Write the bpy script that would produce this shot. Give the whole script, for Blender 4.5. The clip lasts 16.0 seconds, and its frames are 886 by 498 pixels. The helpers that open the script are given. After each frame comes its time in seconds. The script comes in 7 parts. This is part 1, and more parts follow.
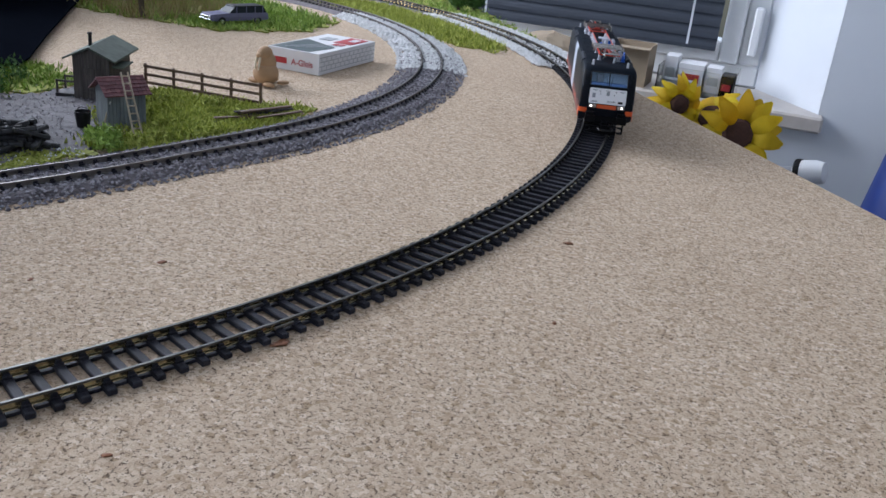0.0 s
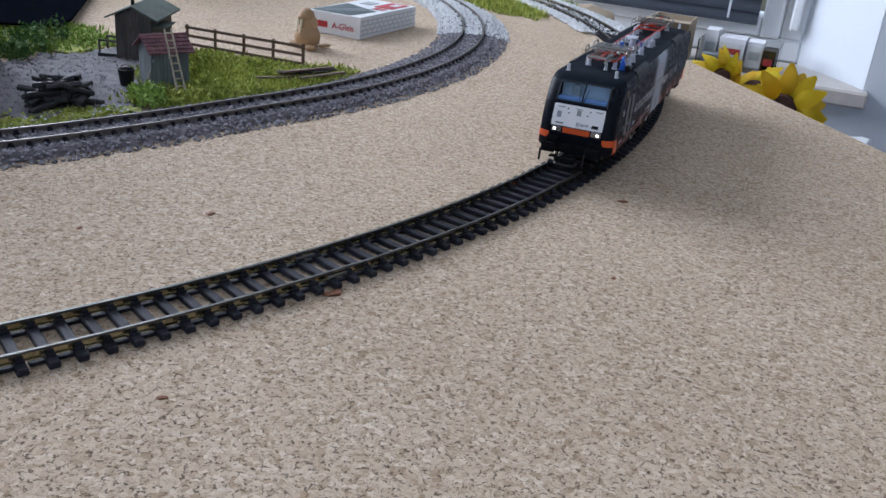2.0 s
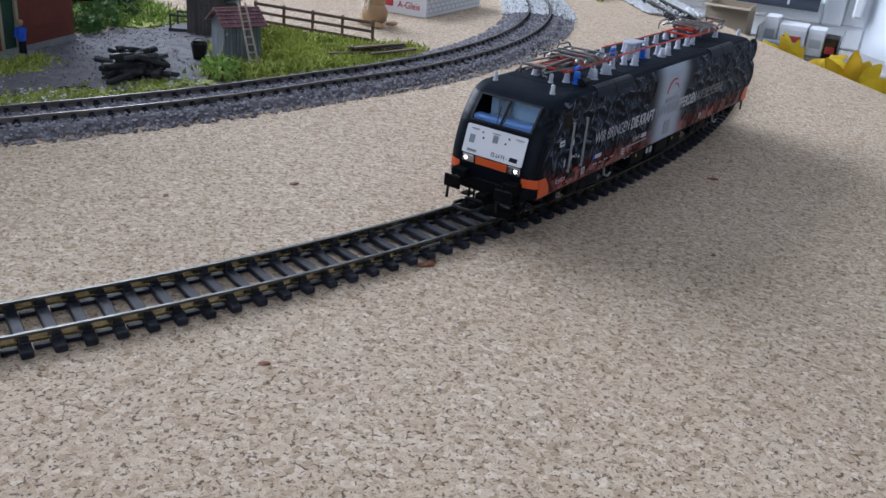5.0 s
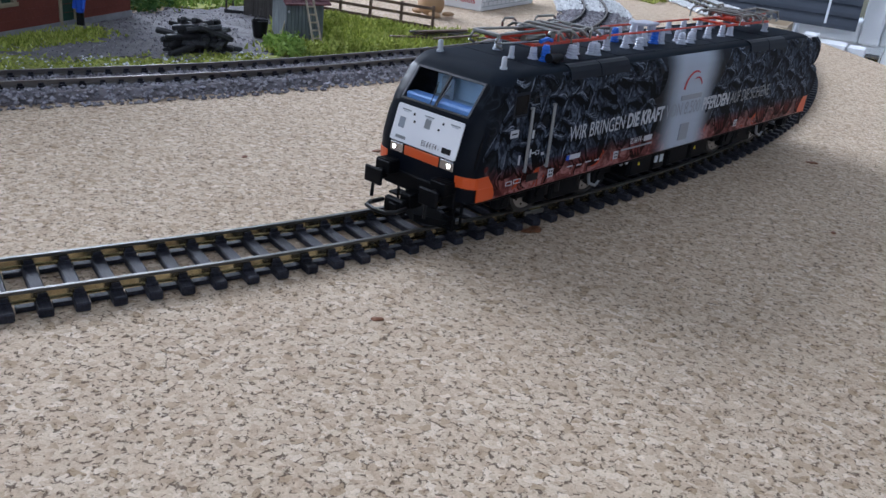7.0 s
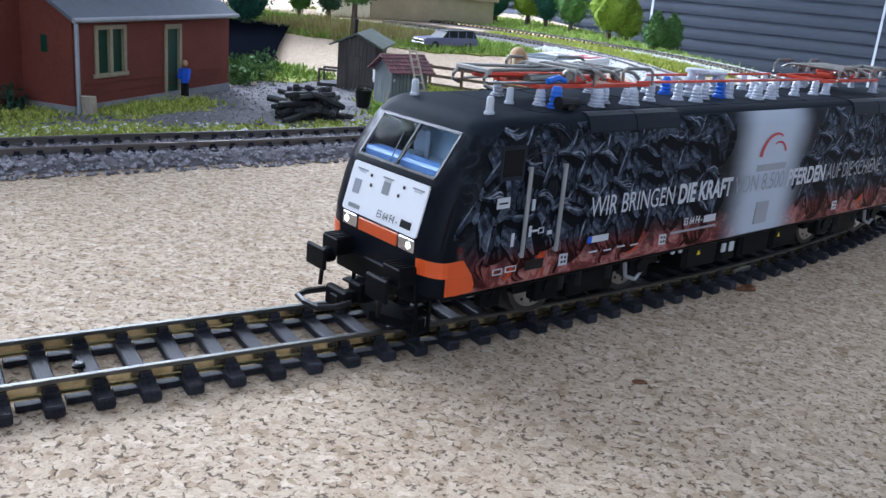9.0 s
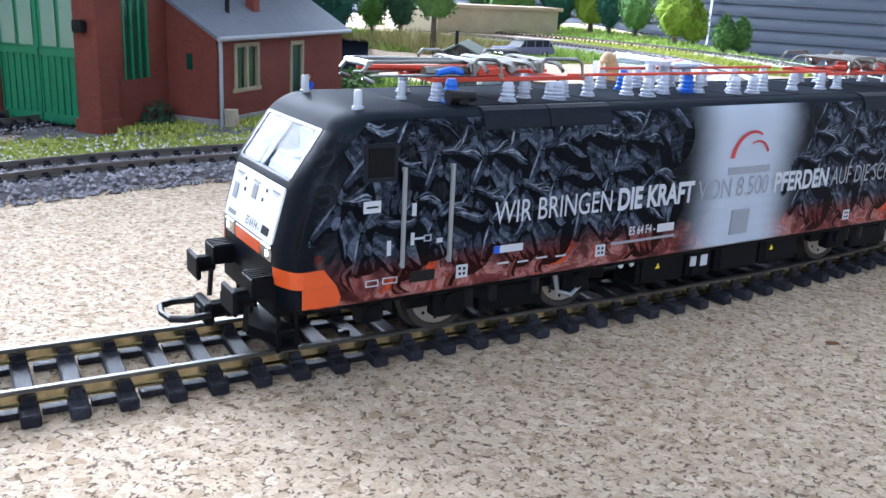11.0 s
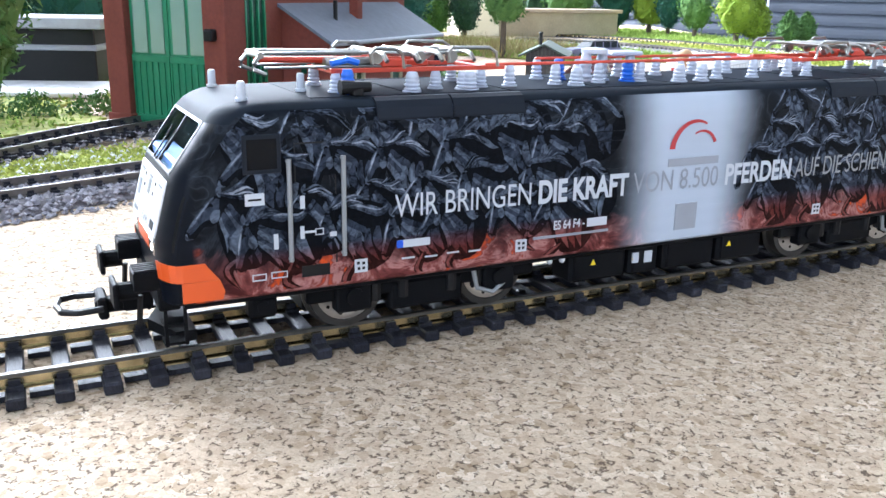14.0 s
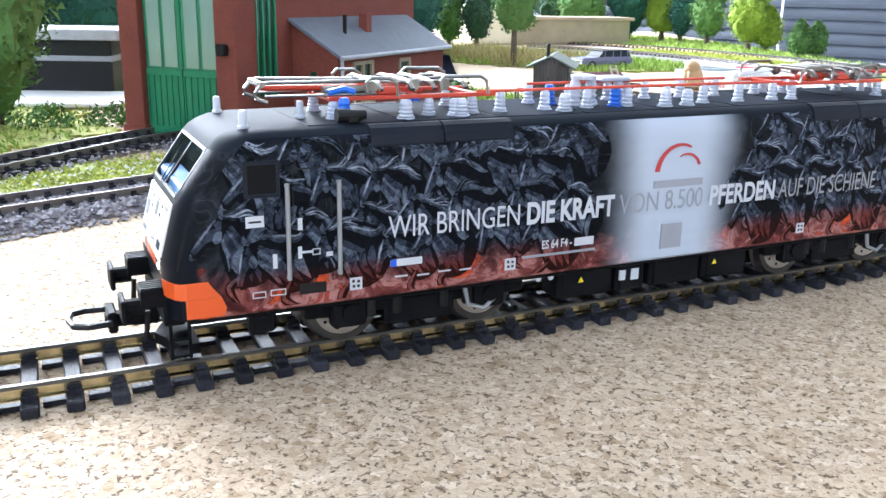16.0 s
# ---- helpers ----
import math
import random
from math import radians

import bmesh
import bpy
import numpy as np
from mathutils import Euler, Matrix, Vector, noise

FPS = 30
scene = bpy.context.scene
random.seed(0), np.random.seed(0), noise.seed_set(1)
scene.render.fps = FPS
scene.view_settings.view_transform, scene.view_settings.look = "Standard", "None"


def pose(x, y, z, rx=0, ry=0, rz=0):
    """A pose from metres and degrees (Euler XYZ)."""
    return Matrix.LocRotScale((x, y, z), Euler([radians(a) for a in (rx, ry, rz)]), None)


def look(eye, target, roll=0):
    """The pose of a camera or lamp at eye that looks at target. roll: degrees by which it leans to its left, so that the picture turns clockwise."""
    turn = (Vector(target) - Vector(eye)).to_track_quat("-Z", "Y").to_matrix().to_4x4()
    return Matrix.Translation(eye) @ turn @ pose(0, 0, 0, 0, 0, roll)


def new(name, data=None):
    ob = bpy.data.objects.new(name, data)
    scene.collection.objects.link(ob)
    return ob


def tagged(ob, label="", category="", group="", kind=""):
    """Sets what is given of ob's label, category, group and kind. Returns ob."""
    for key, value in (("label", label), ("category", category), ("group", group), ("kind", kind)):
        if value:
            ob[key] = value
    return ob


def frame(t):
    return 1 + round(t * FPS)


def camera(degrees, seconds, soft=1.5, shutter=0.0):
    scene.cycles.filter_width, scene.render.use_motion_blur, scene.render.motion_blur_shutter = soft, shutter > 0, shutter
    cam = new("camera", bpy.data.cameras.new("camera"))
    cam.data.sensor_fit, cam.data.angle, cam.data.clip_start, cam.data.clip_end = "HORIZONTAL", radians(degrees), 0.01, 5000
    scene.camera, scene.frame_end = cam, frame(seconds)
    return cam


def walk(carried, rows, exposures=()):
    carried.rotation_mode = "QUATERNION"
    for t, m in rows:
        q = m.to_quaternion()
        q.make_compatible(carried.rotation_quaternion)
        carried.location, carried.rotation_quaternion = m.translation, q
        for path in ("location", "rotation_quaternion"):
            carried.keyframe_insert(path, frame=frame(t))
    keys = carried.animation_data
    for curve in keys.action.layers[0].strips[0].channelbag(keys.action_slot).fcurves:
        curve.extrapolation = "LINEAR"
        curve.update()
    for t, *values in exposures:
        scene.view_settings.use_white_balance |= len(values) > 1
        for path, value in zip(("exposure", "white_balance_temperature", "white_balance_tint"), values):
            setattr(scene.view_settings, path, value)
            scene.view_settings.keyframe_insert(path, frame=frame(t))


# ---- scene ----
cam = camera(53.29, 16.0)
PATH = [
    (0.0, pose(0.1128, -0.1950, 0.1414, 67.89, -5.32, 22.23)),
    (0.5, pose(0.1151, -0.1963, 0.1364, 67.49, -5.44, 22.77)),
    (1.0, pose(0.1144, -0.1955, 0.1341, 67.04, -5.18, 23.35)),
    (1.5, pose(0.1117, -0.1948, 0.1323, 66.71, -4.92, 23.74)),
    (2.0, pose(0.1037, -0.1937, 0.1274, 66.49, -5.02, 24.17)),
    (2.5, pose(0.0979, -0.1949, 0.1276, 66.18, -4.93, 24.60)),
    (3.0, pose(0.0968, -0.1942, 0.1264, 66.01, -4.71, 25.15)),
    (5.5, pose(0.0813, -0.1965, 0.1125, 65.71, -4.77, 27.28)),
    (6.0, pose(0.0761, -0.1977, 0.1080, 66.01, -4.88, 27.64)),
    (6.5, pose(0.0709, -0.1977, 0.1023, 66.36, -5.52, 28.14)),
    (7.0, pose(0.0594, -0.1958, 0.0909, 66.89, -5.70, 28.32)),
    (7.5, pose(0.0453, -0.1913, 0.0830, 68.38, -5.33, 28.50)),
    (8.0, pose(0.0318, -0.1892, 0.0757, 70.25, -4.95, 28.61)),
    (8.5, pose(0.0172, -0.1954, 0.0722, 71.74, -4.98, 28.86)),
    (9.0, pose(0.0095, -0.2019, 0.0711, 72.57, -4.89, 29.10)),
    (9.5, pose(0.0054, -0.2112, 0.0686, 72.79, -4.18, 29.77)),
    (10.0, pose(0.0019, -0.2192, 0.0692, 72.92, -3.65, 30.67)),
    (12.5, pose(-0.0206, -0.2597, 0.0653, 73.61, -1.74, 32.82)),
    (13.0, pose(-0.0195, -0.2643, 0.0655, 73.66, -1.55, 33.45)),
    (13.5, pose(-0.0180, -0.2675, 0.0651, 73.63, -1.41, 33.99)),
    (14.0, pose(-0.0183, -0.2701, 0.0653, 73.60, -1.02, 34.37)),
    (14.5, pose(-0.0174, -0.2692, 0.0653, 73.55, -0.63, 34.74)),
    (15.0, pose(-0.0168, -0.2710, 0.0673, 73.49, -0.73, 35.01)),
    (15.5, pose(-0.0135, -0.2709, 0.0698, 73.62, -0.63, 35.27)),
    (16.0, pose(-0.0108, -0.2735, 0.0704, 73.84, -1.04, 35.36)),
]
walk(cam, PATH, [(0.0, -0.02, 5850, 13), (3.0, 0.04, 5680, 12), (5.5, 0.13, 5650, 12), (7.0, 0.24, 5600, 12), (8.5, 0.68, 5520, 11), (10.0, 1.0, 5480, 11), (12.5, 1.8, 5680, 9), (14.5, 1.81, 5800, 9), (16.0, 1.88, 5900, 9)])

# ---- light ----
world = bpy.data.worlds.new("sky")
scene.world = world
world.use_nodes = True
_n = world.node_tree.nodes
_sky = _n.new("ShaderNodeTexSky")
_sky.sky_type = "NISHITA"
_sky.sun_disc = False
_sky.sun_elevation, _sky.sun_rotation = radians(38), radians(250)
world.node_tree.links.new(_sky.outputs[0], _n["Background"].inputs[0])
_n["Background"].inputs[1].default_value = 0.12


def window_light(name, eye, target, width, height, watts, colour):
    data = bpy.data.lights.new(name, "AREA")
    data.shape, data.size, data.size_y, data.energy, data.color = "RECTANGLE", width, height, watts, colour
    ob = new(name, data)
    ob.matrix_basis = look(eye, target)
    return ob


window_light("daylight_side_window", (-2.03, 0.75, 0.85), (-0.2, 0.25, -0.1), 1.85, 1.25, 78, (0.95, 0.97, 1.0))
window_light("daylight_rear_window", (0.5, -2.28, 0.95), (-0.1, 0.1, 0.0), 1.55, 1.15, 8, (0.93, 0.97, 1.0))

# ---- materials ----
def material(name, rough=0.6, metal=0.0, spec=0.5):
    m = bpy.data.materials.new(name)
    m.use_nodes = True
    n, l = m.node_tree.nodes, m.node_tree.links
    b = n["Principled BSDF"]
    b.inputs["Roughness"].default_value, b.inputs["Metallic"].default_value = rough, metal
    b.inputs["Specular IOR Level"].default_value = spec
    return m, n, l, b


def ramp(n, l, source, stops, mode="LINEAR"):
    r = n.new("ShaderNodeValToRGB")
    r.color_ramp.interpolation = mode
    e = r.color_ramp.elements
    while len(e) < len(stops):
        e.new(0.5)
    for k, (p, c) in zip(e, stops):
        k.position, k.color = p, (*c, 1)
    l.new(source, r.inputs[0])
    return r.outputs[0]


def mix(n, l, fac, a, b, how="MIX"):
    k = n.new("ShaderNodeMix")
    k.data_type, k.blend_type = "RGBA", how
    for socket, v in ((k.inputs[0], fac), (k.inputs[6], a), (k.inputs[7], b)):
        if hasattr(v, "is_linked"):
            l.new(v, socket)
        else:
            socket.default_value = v if isinstance(v, float) else (*v, 1)
    return k.outputs[2]


def coords(n):
    return n.new("ShaderNodeTexCoord").outputs["Object"]


def noise_tex(n, l, where, scale, detail=4.0, rough=0.55, distortion=0.0):
    k = n.new("ShaderNodeTexNoise")
    k.inputs["Scale"].default_value, k.inputs["Detail"].default_value = scale, detail
    k.inputs["Roughness"].default_value, k.inputs["Distortion"].default_value = rough, distortion
    l.new(where, k.inputs["Vector"])
    return k


def bump(n, l, b, height, strength, distance):
    k = n.new("ShaderNodeBump")
    k.inputs["Strength"].default_value, k.inputs["Distance"].default_value = strength, distance
    l.new(height, k.inputs["Height"])
    l.new(k.outputs[0], b.inputs["Normal"])


def plain(name, colour, rough=0.6, metal=0.0, vary=0.15, scale=300.0, relief=0.0, spec=0.5):
    """Colour with fine grain and slower blotches."""
    m, n, l, b = material(name, rough, metal, spec)
    c = coords(n)
    fine, slow = noise_tex(n, l, c, scale), noise_tex(n, l, c, scale / 7)
    dark, light = [v * (1 - vary) for v in colour], [min(1, v * (1 + vary)) for v in colour]
    one = ramp(n, l, fine.outputs[0], [(0.3, dark), (0.7, light)])
    two = ramp(n, l, slow.outputs[0], [(0.3, dark), (0.7, light)])
    l.new(mix(n, l, 0.5, one, two), b.inputs["Base Color"])
    if relief:
        bump(n, l, b, fine.outputs[0], 0.5, relief)
    return m


def cork_material():
    """Pressed cork grit: flat chips of many tans, brown crevices along some of their edges, a few dark pits."""
    m, n, l, b = material("cork", 0.85, 0, 0.2)
    c = coords(n)
    warp = noise_tex(n, l, c, 420, 3)
    w = mix(n, l, 0.0026, c, warp.outputs["Color"])
    def voronoi(feature, scale):
        k = n.new("ShaderNodeTexVoronoi")
        k.feature = feature
        k.inputs["Scale"].default_value, k.inputs["Randomness"].default_value = scale, 1.0
        l.new(w, k.inputs["Vector"])
        return k
    cells, edges = voronoi("F1", 620), voronoi("DISTANCE_TO_EDGE", 620)
    small = voronoi("F1", 1250)
    shade, bits = n.new("ShaderNodeSeparateColor"), n.new("ShaderNodeSeparateColor")
    l.new(cells.outputs["Color"], shade.inputs[0])
    l.new(small.outputs["Color"], bits.inputs[0])
    grain = ramp(n, l, shade.outputs[0], [(0.0, (0.42, 0.31, 0.20)), (0.12, (0.53, 0.405, 0.285)), (0.5, (0.60, 0.475, 0.345)), (0.85, (0.64, 0.52, 0.385)), (1.0, (0.74, 0.62, 0.485))])
    crumbs = ramp(n, l, bits.outputs[0], [(0.0, (0.74, 0.70, 0.66)), (0.2, (0.95, 0.945, 0.94)), (1.0, (1.06, 1.06, 1.06))])
    fine = noise_tex(n, l, c, 1900, 4, 0.7)
    dust = ramp(n, l, fine.outputs[0], [(0.3, (0.80, 0.785, 0.77)), (0.62, (1.06, 1.06, 1.06))])
    # crevices: chip edges, present only here and there
    rim = ramp(n, l, edges.outputs["Distance"], [(0.03, (1, 1, 1)), (0.13, (0, 0, 0))])
    where = noise_tex(n, l, c, 640, 2, 0.5)
    gate = ramp(n, l, where.outputs[0], [(0.54, (0, 0, 0)), (0.62, (1, 1, 1))])
    pits = noise_tex(n, l, w, 1150, 2, 0.5, 0.6)
    hole = ramp(n, l, pits.outputs[0], [(0.325, (1, 1, 1)), (0.365, (0, 0, 0))])
    gaps = mix(n, l, 1.0, mix(n, l, 1.0, rim, gate, "MULTIPLY"), hole, "ADD")
    slow = noise_tex(n, l, c, 9, 3)
    cloud = ramp(n, l, slow.outputs[0], [(0.3, (0.93, 0.92, 0.91)), (0.7, (1.0, 1.0, 1.0))])
    out = mix(n, l, 1.0, mix(n, l, 1.0, mix(n, l, 1.0, grain, crumbs, "MULTIPLY"), dust, "MULTIPLY"), cloud, "MULTIPLY")
    dark = n.new("ShaderNodeSeparateColor")
    l.new(gaps, dark.inputs[0])
    depth = n.new("ShaderNodeClamp")
    l.new(dark.outputs[0], depth.inputs[0])
    depth.inputs[2].default_value = 0.82
    l.new(mix(n, l, depth.outputs[0], out, (0.10, 0.064, 0.042)), b.inputs["Base Color"])
    rise = n.new("ShaderNodeMath")
    rise.operation = "SUBTRACT"
    l.new(shade.outputs[1], rise.inputs[0])
    l.new(dark.outputs[0], rise.inputs[1])
    bump(n, l, b, rise.outputs[0], 0.6, 0.0006)
    return m


def random_shade(name, low, high, rough=0.7, relief=0.0, scale=900.0, island=False, metal=0.0, spec=0.5):
    """Each piece its own tone between low and high, with grain."""
    m, n, l, b = material(name, rough, metal, spec)
    if island:
        r = n.new("ShaderNodeNewGeometry").outputs["Random Per Island"]
    else:
        r = n.new("ShaderNodeObjectInfo").outputs["Random"]
    tone = ramp(n, l, r, [(0.0, low), (1.0, high)])
    g = noise_tex(n, l, coords(n), scale)
    grain = ramp(n, l, g.outputs[0], [(0.3, (0.75, 0.75, 0.75)), (0.7, (1, 1, 1))])
    l.new(mix(n, l, 1.0, tone, grain, "MULTIPLY"), b.inputs["Base Color"])
    if relief:
        bump(n, l, b, g.outputs[0], 0.5, relief)
    return m


def wood_grain(name, low, high, rough=0.75, stretch=(900, 900, 60)):
    m, n, l, b = material(name, rough)
    k = n.new("ShaderNodeMapping")
    k.inputs["Scale"].default_value = stretch
    l.new(coords(n), k.inputs[0])
    g = noise_tex(n, l, k.outputs[0], 1.0, 5)
    stains = noise_tex(n, l, coords(n), 90)
    one = ramp(n, l, g.outputs[0], [(0.3, low), (0.7, high)])
    two = ramp(n, l, stains.outputs[0], [(0.3, (0.7, 0.7, 0.7)), (0.65, (1, 1, 1))])
    l.new(mix(n, l, 1.0, one, two, "MULTIPLY"), b.inputs["Base Color"])
    bump(n, l, b, g.outputs[0], 0.4, 0.0003)
    return m


def glass_like(name, colour, rough=0.05, spec=0.6):
    m, n, l, b = material(name, rough, 0, spec)
    b.inputs["Base Color"].default_value = (*colour, 1)
    return m


def glow(name, colour, strength):
    m, n, l, b = material(name, 0.3)
    b.inputs["Base Color"].default_value = (*colour, 1)
    b.inputs["Emission Color"].default_value = (*colour, 1)
    b.inputs["Emission Strength"].default_value = strength
    return m


def livery_material():
    """Black paint, a white band that fades out on both sides, and dull red flames along the bottom."""
    m, n, l, b = material("livery", 0.40, 0, 0.10)
    c = coords(n)
    xyz = n.new("ShaderNodeSeparateXYZ")
    l.new(c, xyz.inputs[0])
    warp = noise_tex(n, l, c, 70, 3)
    swirl = noise_tex(n, l, c, 82, 8, 0.62, 2.6)
    flow = noise_tex(n, l, c, 62, 2, 0.5, 1.6)
    turns = n.new("ShaderNodeMath")
    turns.operation = "MULTIPLY"
    turns.inputs[1].default_value = 11.0
    l.new(flow.outputs[0], turns.inputs[0])
    strand = n.new("ShaderNodeMath")
    strand.operation = "PINGPONG"
    strand.inputs[1].default_value = 0.5
    l.new(turns.outputs[0], strand.inputs[0])
    hair = ramp(n, l, strand.outputs[0], [(0.25, (0.0, 0.0, 0.0)), (0.42, (0.016, 0.018, 0.022)), (0.5, (0.08, 0.088, 0.105))])
    thick = noise_tex(n, l, c, 110, 3, 0.6)
    part_of = ramp(n, l, thick.outputs[0], [(0.46, (0.0, 0.0, 0.0)), (0.60, (1.0, 1.0, 1.0))])
    muscle = ramp(n, l, swirl.outputs[0], [(0.40, (0.0022, 0.003, 0.005)), (0.50, (0.005, 0.0065, 0.010)), (0.57, (0.016, 0.02, 0.028)), (0.62, (0.006, 0.007, 0.011)), (0.70, (0.03, 0.036, 0.05)), (0.75, (0.005, 0.006, 0.01))])
    body = mix(n, l, 0.25, muscle, mix(n, l, 1.0, hair, part_of, "MULTIPLY"), "ADD")
    # only on the flanks, below the roof edge
    up = n.new("ShaderNodeMapRange")
    up.inputs["From Min"].default_value, up.inputs["From Max"].default_value = 0.0400, 0.0412
    l.new(xyz.outputs[2], up.inputs[0])
    nose_end = n.new("ShaderNodeMapRange")
    nose_end.inputs["From Min"].default_value, nose_end.inputs["From Max"].default_value = 0.0995, 0.1005
    l.new(xyz.outputs[0], nose_end.inputs[0])
    body = mix(n, l, up.outputs[0], body, (0.0036, 0.0052, 0.0095))
    # flames
    def math_node(op, a, v):
        k = n.new("ShaderNodeMath")
        k.operation = op
        for s, q in zip(k.inputs, (a, v)):
            if hasattr(q, "is_linked"):
                l.new(q, s)
            else:
                s.default_value = q
        return k.outputs[0]
    lick = math_node("MULTIPLY_ADD", swirl.outputs[0], 0.014)
    lick.node.inputs[2].default_value = 0.0
    height = math_node("SUBTRACT", xyz.outputs[2], lick)
    low = n.new("ShaderNodeMapRange")
    low.inputs["From Min"].default_value, low.inputs["From Max"].default_value = 0.0117, 0.0060
    l.new(height, low.inputs[0])
    tongue = noise_tex(n, l, c, 125, 4, 0.6, 1.8)
    flame = ramp(n, l, tongue.outputs[0], [(0.35, (0.05, 0.010, 0.010)), (0.47, (0.17, 0.045, 0.04)), (0.55, (0.36, 0.17, 0.155)), (0.59, (0.17, 0.035, 0.028)), (0.64, (0.55, 0.07, 0.012))])
    body = mix(n, l, low.outputs[0], body, flame)
    body = mix(n, l, nose_end.outputs[0], body, (0.0036, 0.0052, 0.0095))
    # white band
    dist = math_node("ABSOLUTE", math_node("SUBTRACT", xyz.outputs[0], -0.0008), 0.0)
    ragged = math_node("ADD", dist, math_node("MULTIPLY", warp.outputs[0], 0.004))
    band = n.new("ShaderNodeMapRange")
    band.interpolation_type = "SMOOTHSTEP"
    band.inputs["From Min"].default_value, band.inputs["From Max"].default_value = 0.0212, 0.0080
    l.new(ragged, band.inputs[0])
    body = mix(n, l, band.outputs[0], body, (0.42, 0.465, 0.54))
    l.new(body, b.inputs["Base Color"])
    # fine pressed ribs on the middle of the flank
    wave = n.new("ShaderNodeTexWave")
    wave.bands_direction = "Z"
    wave.inputs["Scale"].default_value = 120
    l.new(c, wave.inputs[0])
    bump(n, l, b, wave.outputs[0], 0.12, 0.0003)
    return m


CORK = cork_material()
BOARD = wood_grain("chipboard", (0.30, 0.22, 0.14), (0.42, 0.32, 0.2), 0.8, (60, 60, 60))
def sleeper_plastic():
    """Dark moulded plastic with wood grain along the sleeper, each in its own tone."""
    m, n, l, b = material("sleeper_plastic", 0.52, 0, 0.16)
    k = n.new("ShaderNodeMapping")
    k.inputs["Scale"].default_value = (2600, 160, 900)
    l.new(coords(n), k.inputs[0])
    g = noise_tex(n, l, k.outputs[0], 1.0, 4, 0.6)
    tone = ramp(n, l, n.new("ShaderNodeObjectInfo").outputs["Random"], [(0.0, (0.013, 0.013, 0.017)), (1.0, (0.027, 0.027, 0.034))])
    grain = ramp(n, l, g.outputs[0], [(0.3, (0.6, 0.6, 0.6)), (0.7, (1.6, 1.6, 1.7))])
    l.new(mix(n, l, 1.0, tone, grain, "MULTIPLY"), b.inputs["Base Color"])
    bump(n, l, b, g.outputs[0], 0.6, 0.0004)
    return m


SLEEPER = sleeper_plastic()
RAIL = plain("brass_rail_side", (0.50, 0.43, 0.27), 0.16, 1.0, 0.2, 560)
# Head darkened in colour below the rail side, to dim the window's reflection.
RAIL_HEAD = plain("dimmed_rail_head", (0.13, 0.127, 0.12), 0.46, 1.0, 0.25, 560)
RAIL_OLD = plain("tarnished_rail", (0.19, 0.17, 0.155), 0.42, 0.8, 0.2, 400)
STEEL_DARK = plain("dark_steel", (0.05, 0.05, 0.055), 0.4, 0.6, 0.1, 300)
COPPER = plain("solder_spot", (0.22, 0.09, 0.04), 0.5, 0.4, 0.3, 900)
BALLAST = random_shade("violet_grey_ballast", (0.13, 0.12, 0.14), (0.42, 0.40, 0.43), 0.85, island=True)
BALLAST_BED = plain("ballast_bed", (0.165, 0.148, 0.158), 0.9, 0, 0.45, 900, 0.001)
CHALK = random_shade("white_gravel", (0.62, 0.63, 0.63), (0.88, 0.88, 0.88), 0.85, island=True)
CHALK_BED = plain("white_gravel_bed", (0.50, 0.50, 0.50), 0.9, 0, 0.3, 700, 0.001)
DIRT = plain("dark_gravel_yard", (0.15, 0.142, 0.148), 0.95, 0, 0.5, 900, 0.0008)
TURF = plain("turf_base", (0.25, 0.27, 0.05), 0.95, 0, 0.55, 260, 0.0015)
GRASS = random_shade("grass_fibres", (0.13, 0.23, 0.03), (0.40, 0.54, 0.11), 0.9, island=True)
MOSS = random_shade("bright_moss", (0.22, 0.28, 0.03), (0.60, 0.63, 0.14), 0.9, island=True)
STRAW = random_shade("dry_grass", (0.22, 0.17, 0.06), (0.42, 0.35, 0.16), 0.9, island=True)
LEAF_DARK = random_shade("dark_needles", (0.012, 0.045, 0.03), (0.04, 0.10, 0.05), 0.85, island=True)
LEAF_BLUE = random_shade("bluegreen_needles", (0.006, 0.05, 0.035), (0.02, 0.11, 0.075), 0.85, island=True)
LEAF_MID = random_shade("mid_green_leaves", (0.04, 0.11, 0.02), (0.11, 0.22, 0.05), 0.85, island=True)
LEAF_LIME = random_shade("lime_leaves", (0.12, 0.20, 0.01), (0.26, 0.36, 0.03), 0.85, island=True)
BARK = wood_grain("bark", (0.05, 0.035, 0.025), (0.12, 0.09, 0.06))
OLD_WOOD = wood_grain("weathered_boards", (0.045, 0.038, 0.034), (0.115, 0.10, 0.09))
GREY_WOOD = wood_grain("blue_grey_boards", (0.10, 0.12, 0.125), (0.19, 0.215, 0.22))
BROWN_WOOD = wood_grain("brown_rails", (0.10, 0.06, 0.04), (0.2, 0.13, 0.09))
PALE_WOOD = wood_grain("pale_wood", (0.34, 0.28, 0.2), (0.5, 0.43, 0.33))
TARRED = wood_grain("tarred_timber", (0.008, 0.008, 0.010), (0.03, 0.03, 0.034), 0.6)
ROOF_FELT = plain("mossy_roof_felt", (0.10, 0.12, 0.10), 0.9, 0, 0.35, 200, 0.0006)
TILE_RED = random_shade("maroon_tile", (0.10, 0.03, 0.04), (0.2, 0.075, 0.08), 0.6)
BRICK_WALL = plain("red_brick_wall", (0.15, 0.034, 0.021), 0.85, 0, 0.2, 500, 0.0004)
SLATE = plain("grey_slate_roof", (0.115, 0.13, 0.16), 0.7, 0, 0.15, 250, 0.0004)
STONE_TRIM = plain("sandstone_trim", (0.32, 0.27, 0.18), 0.8, 0, 0.2, 400)
CONCRETE = plain("grey_plinth", (0.26, 0.26, 0.27), 0.85, 0, 0.2, 400)
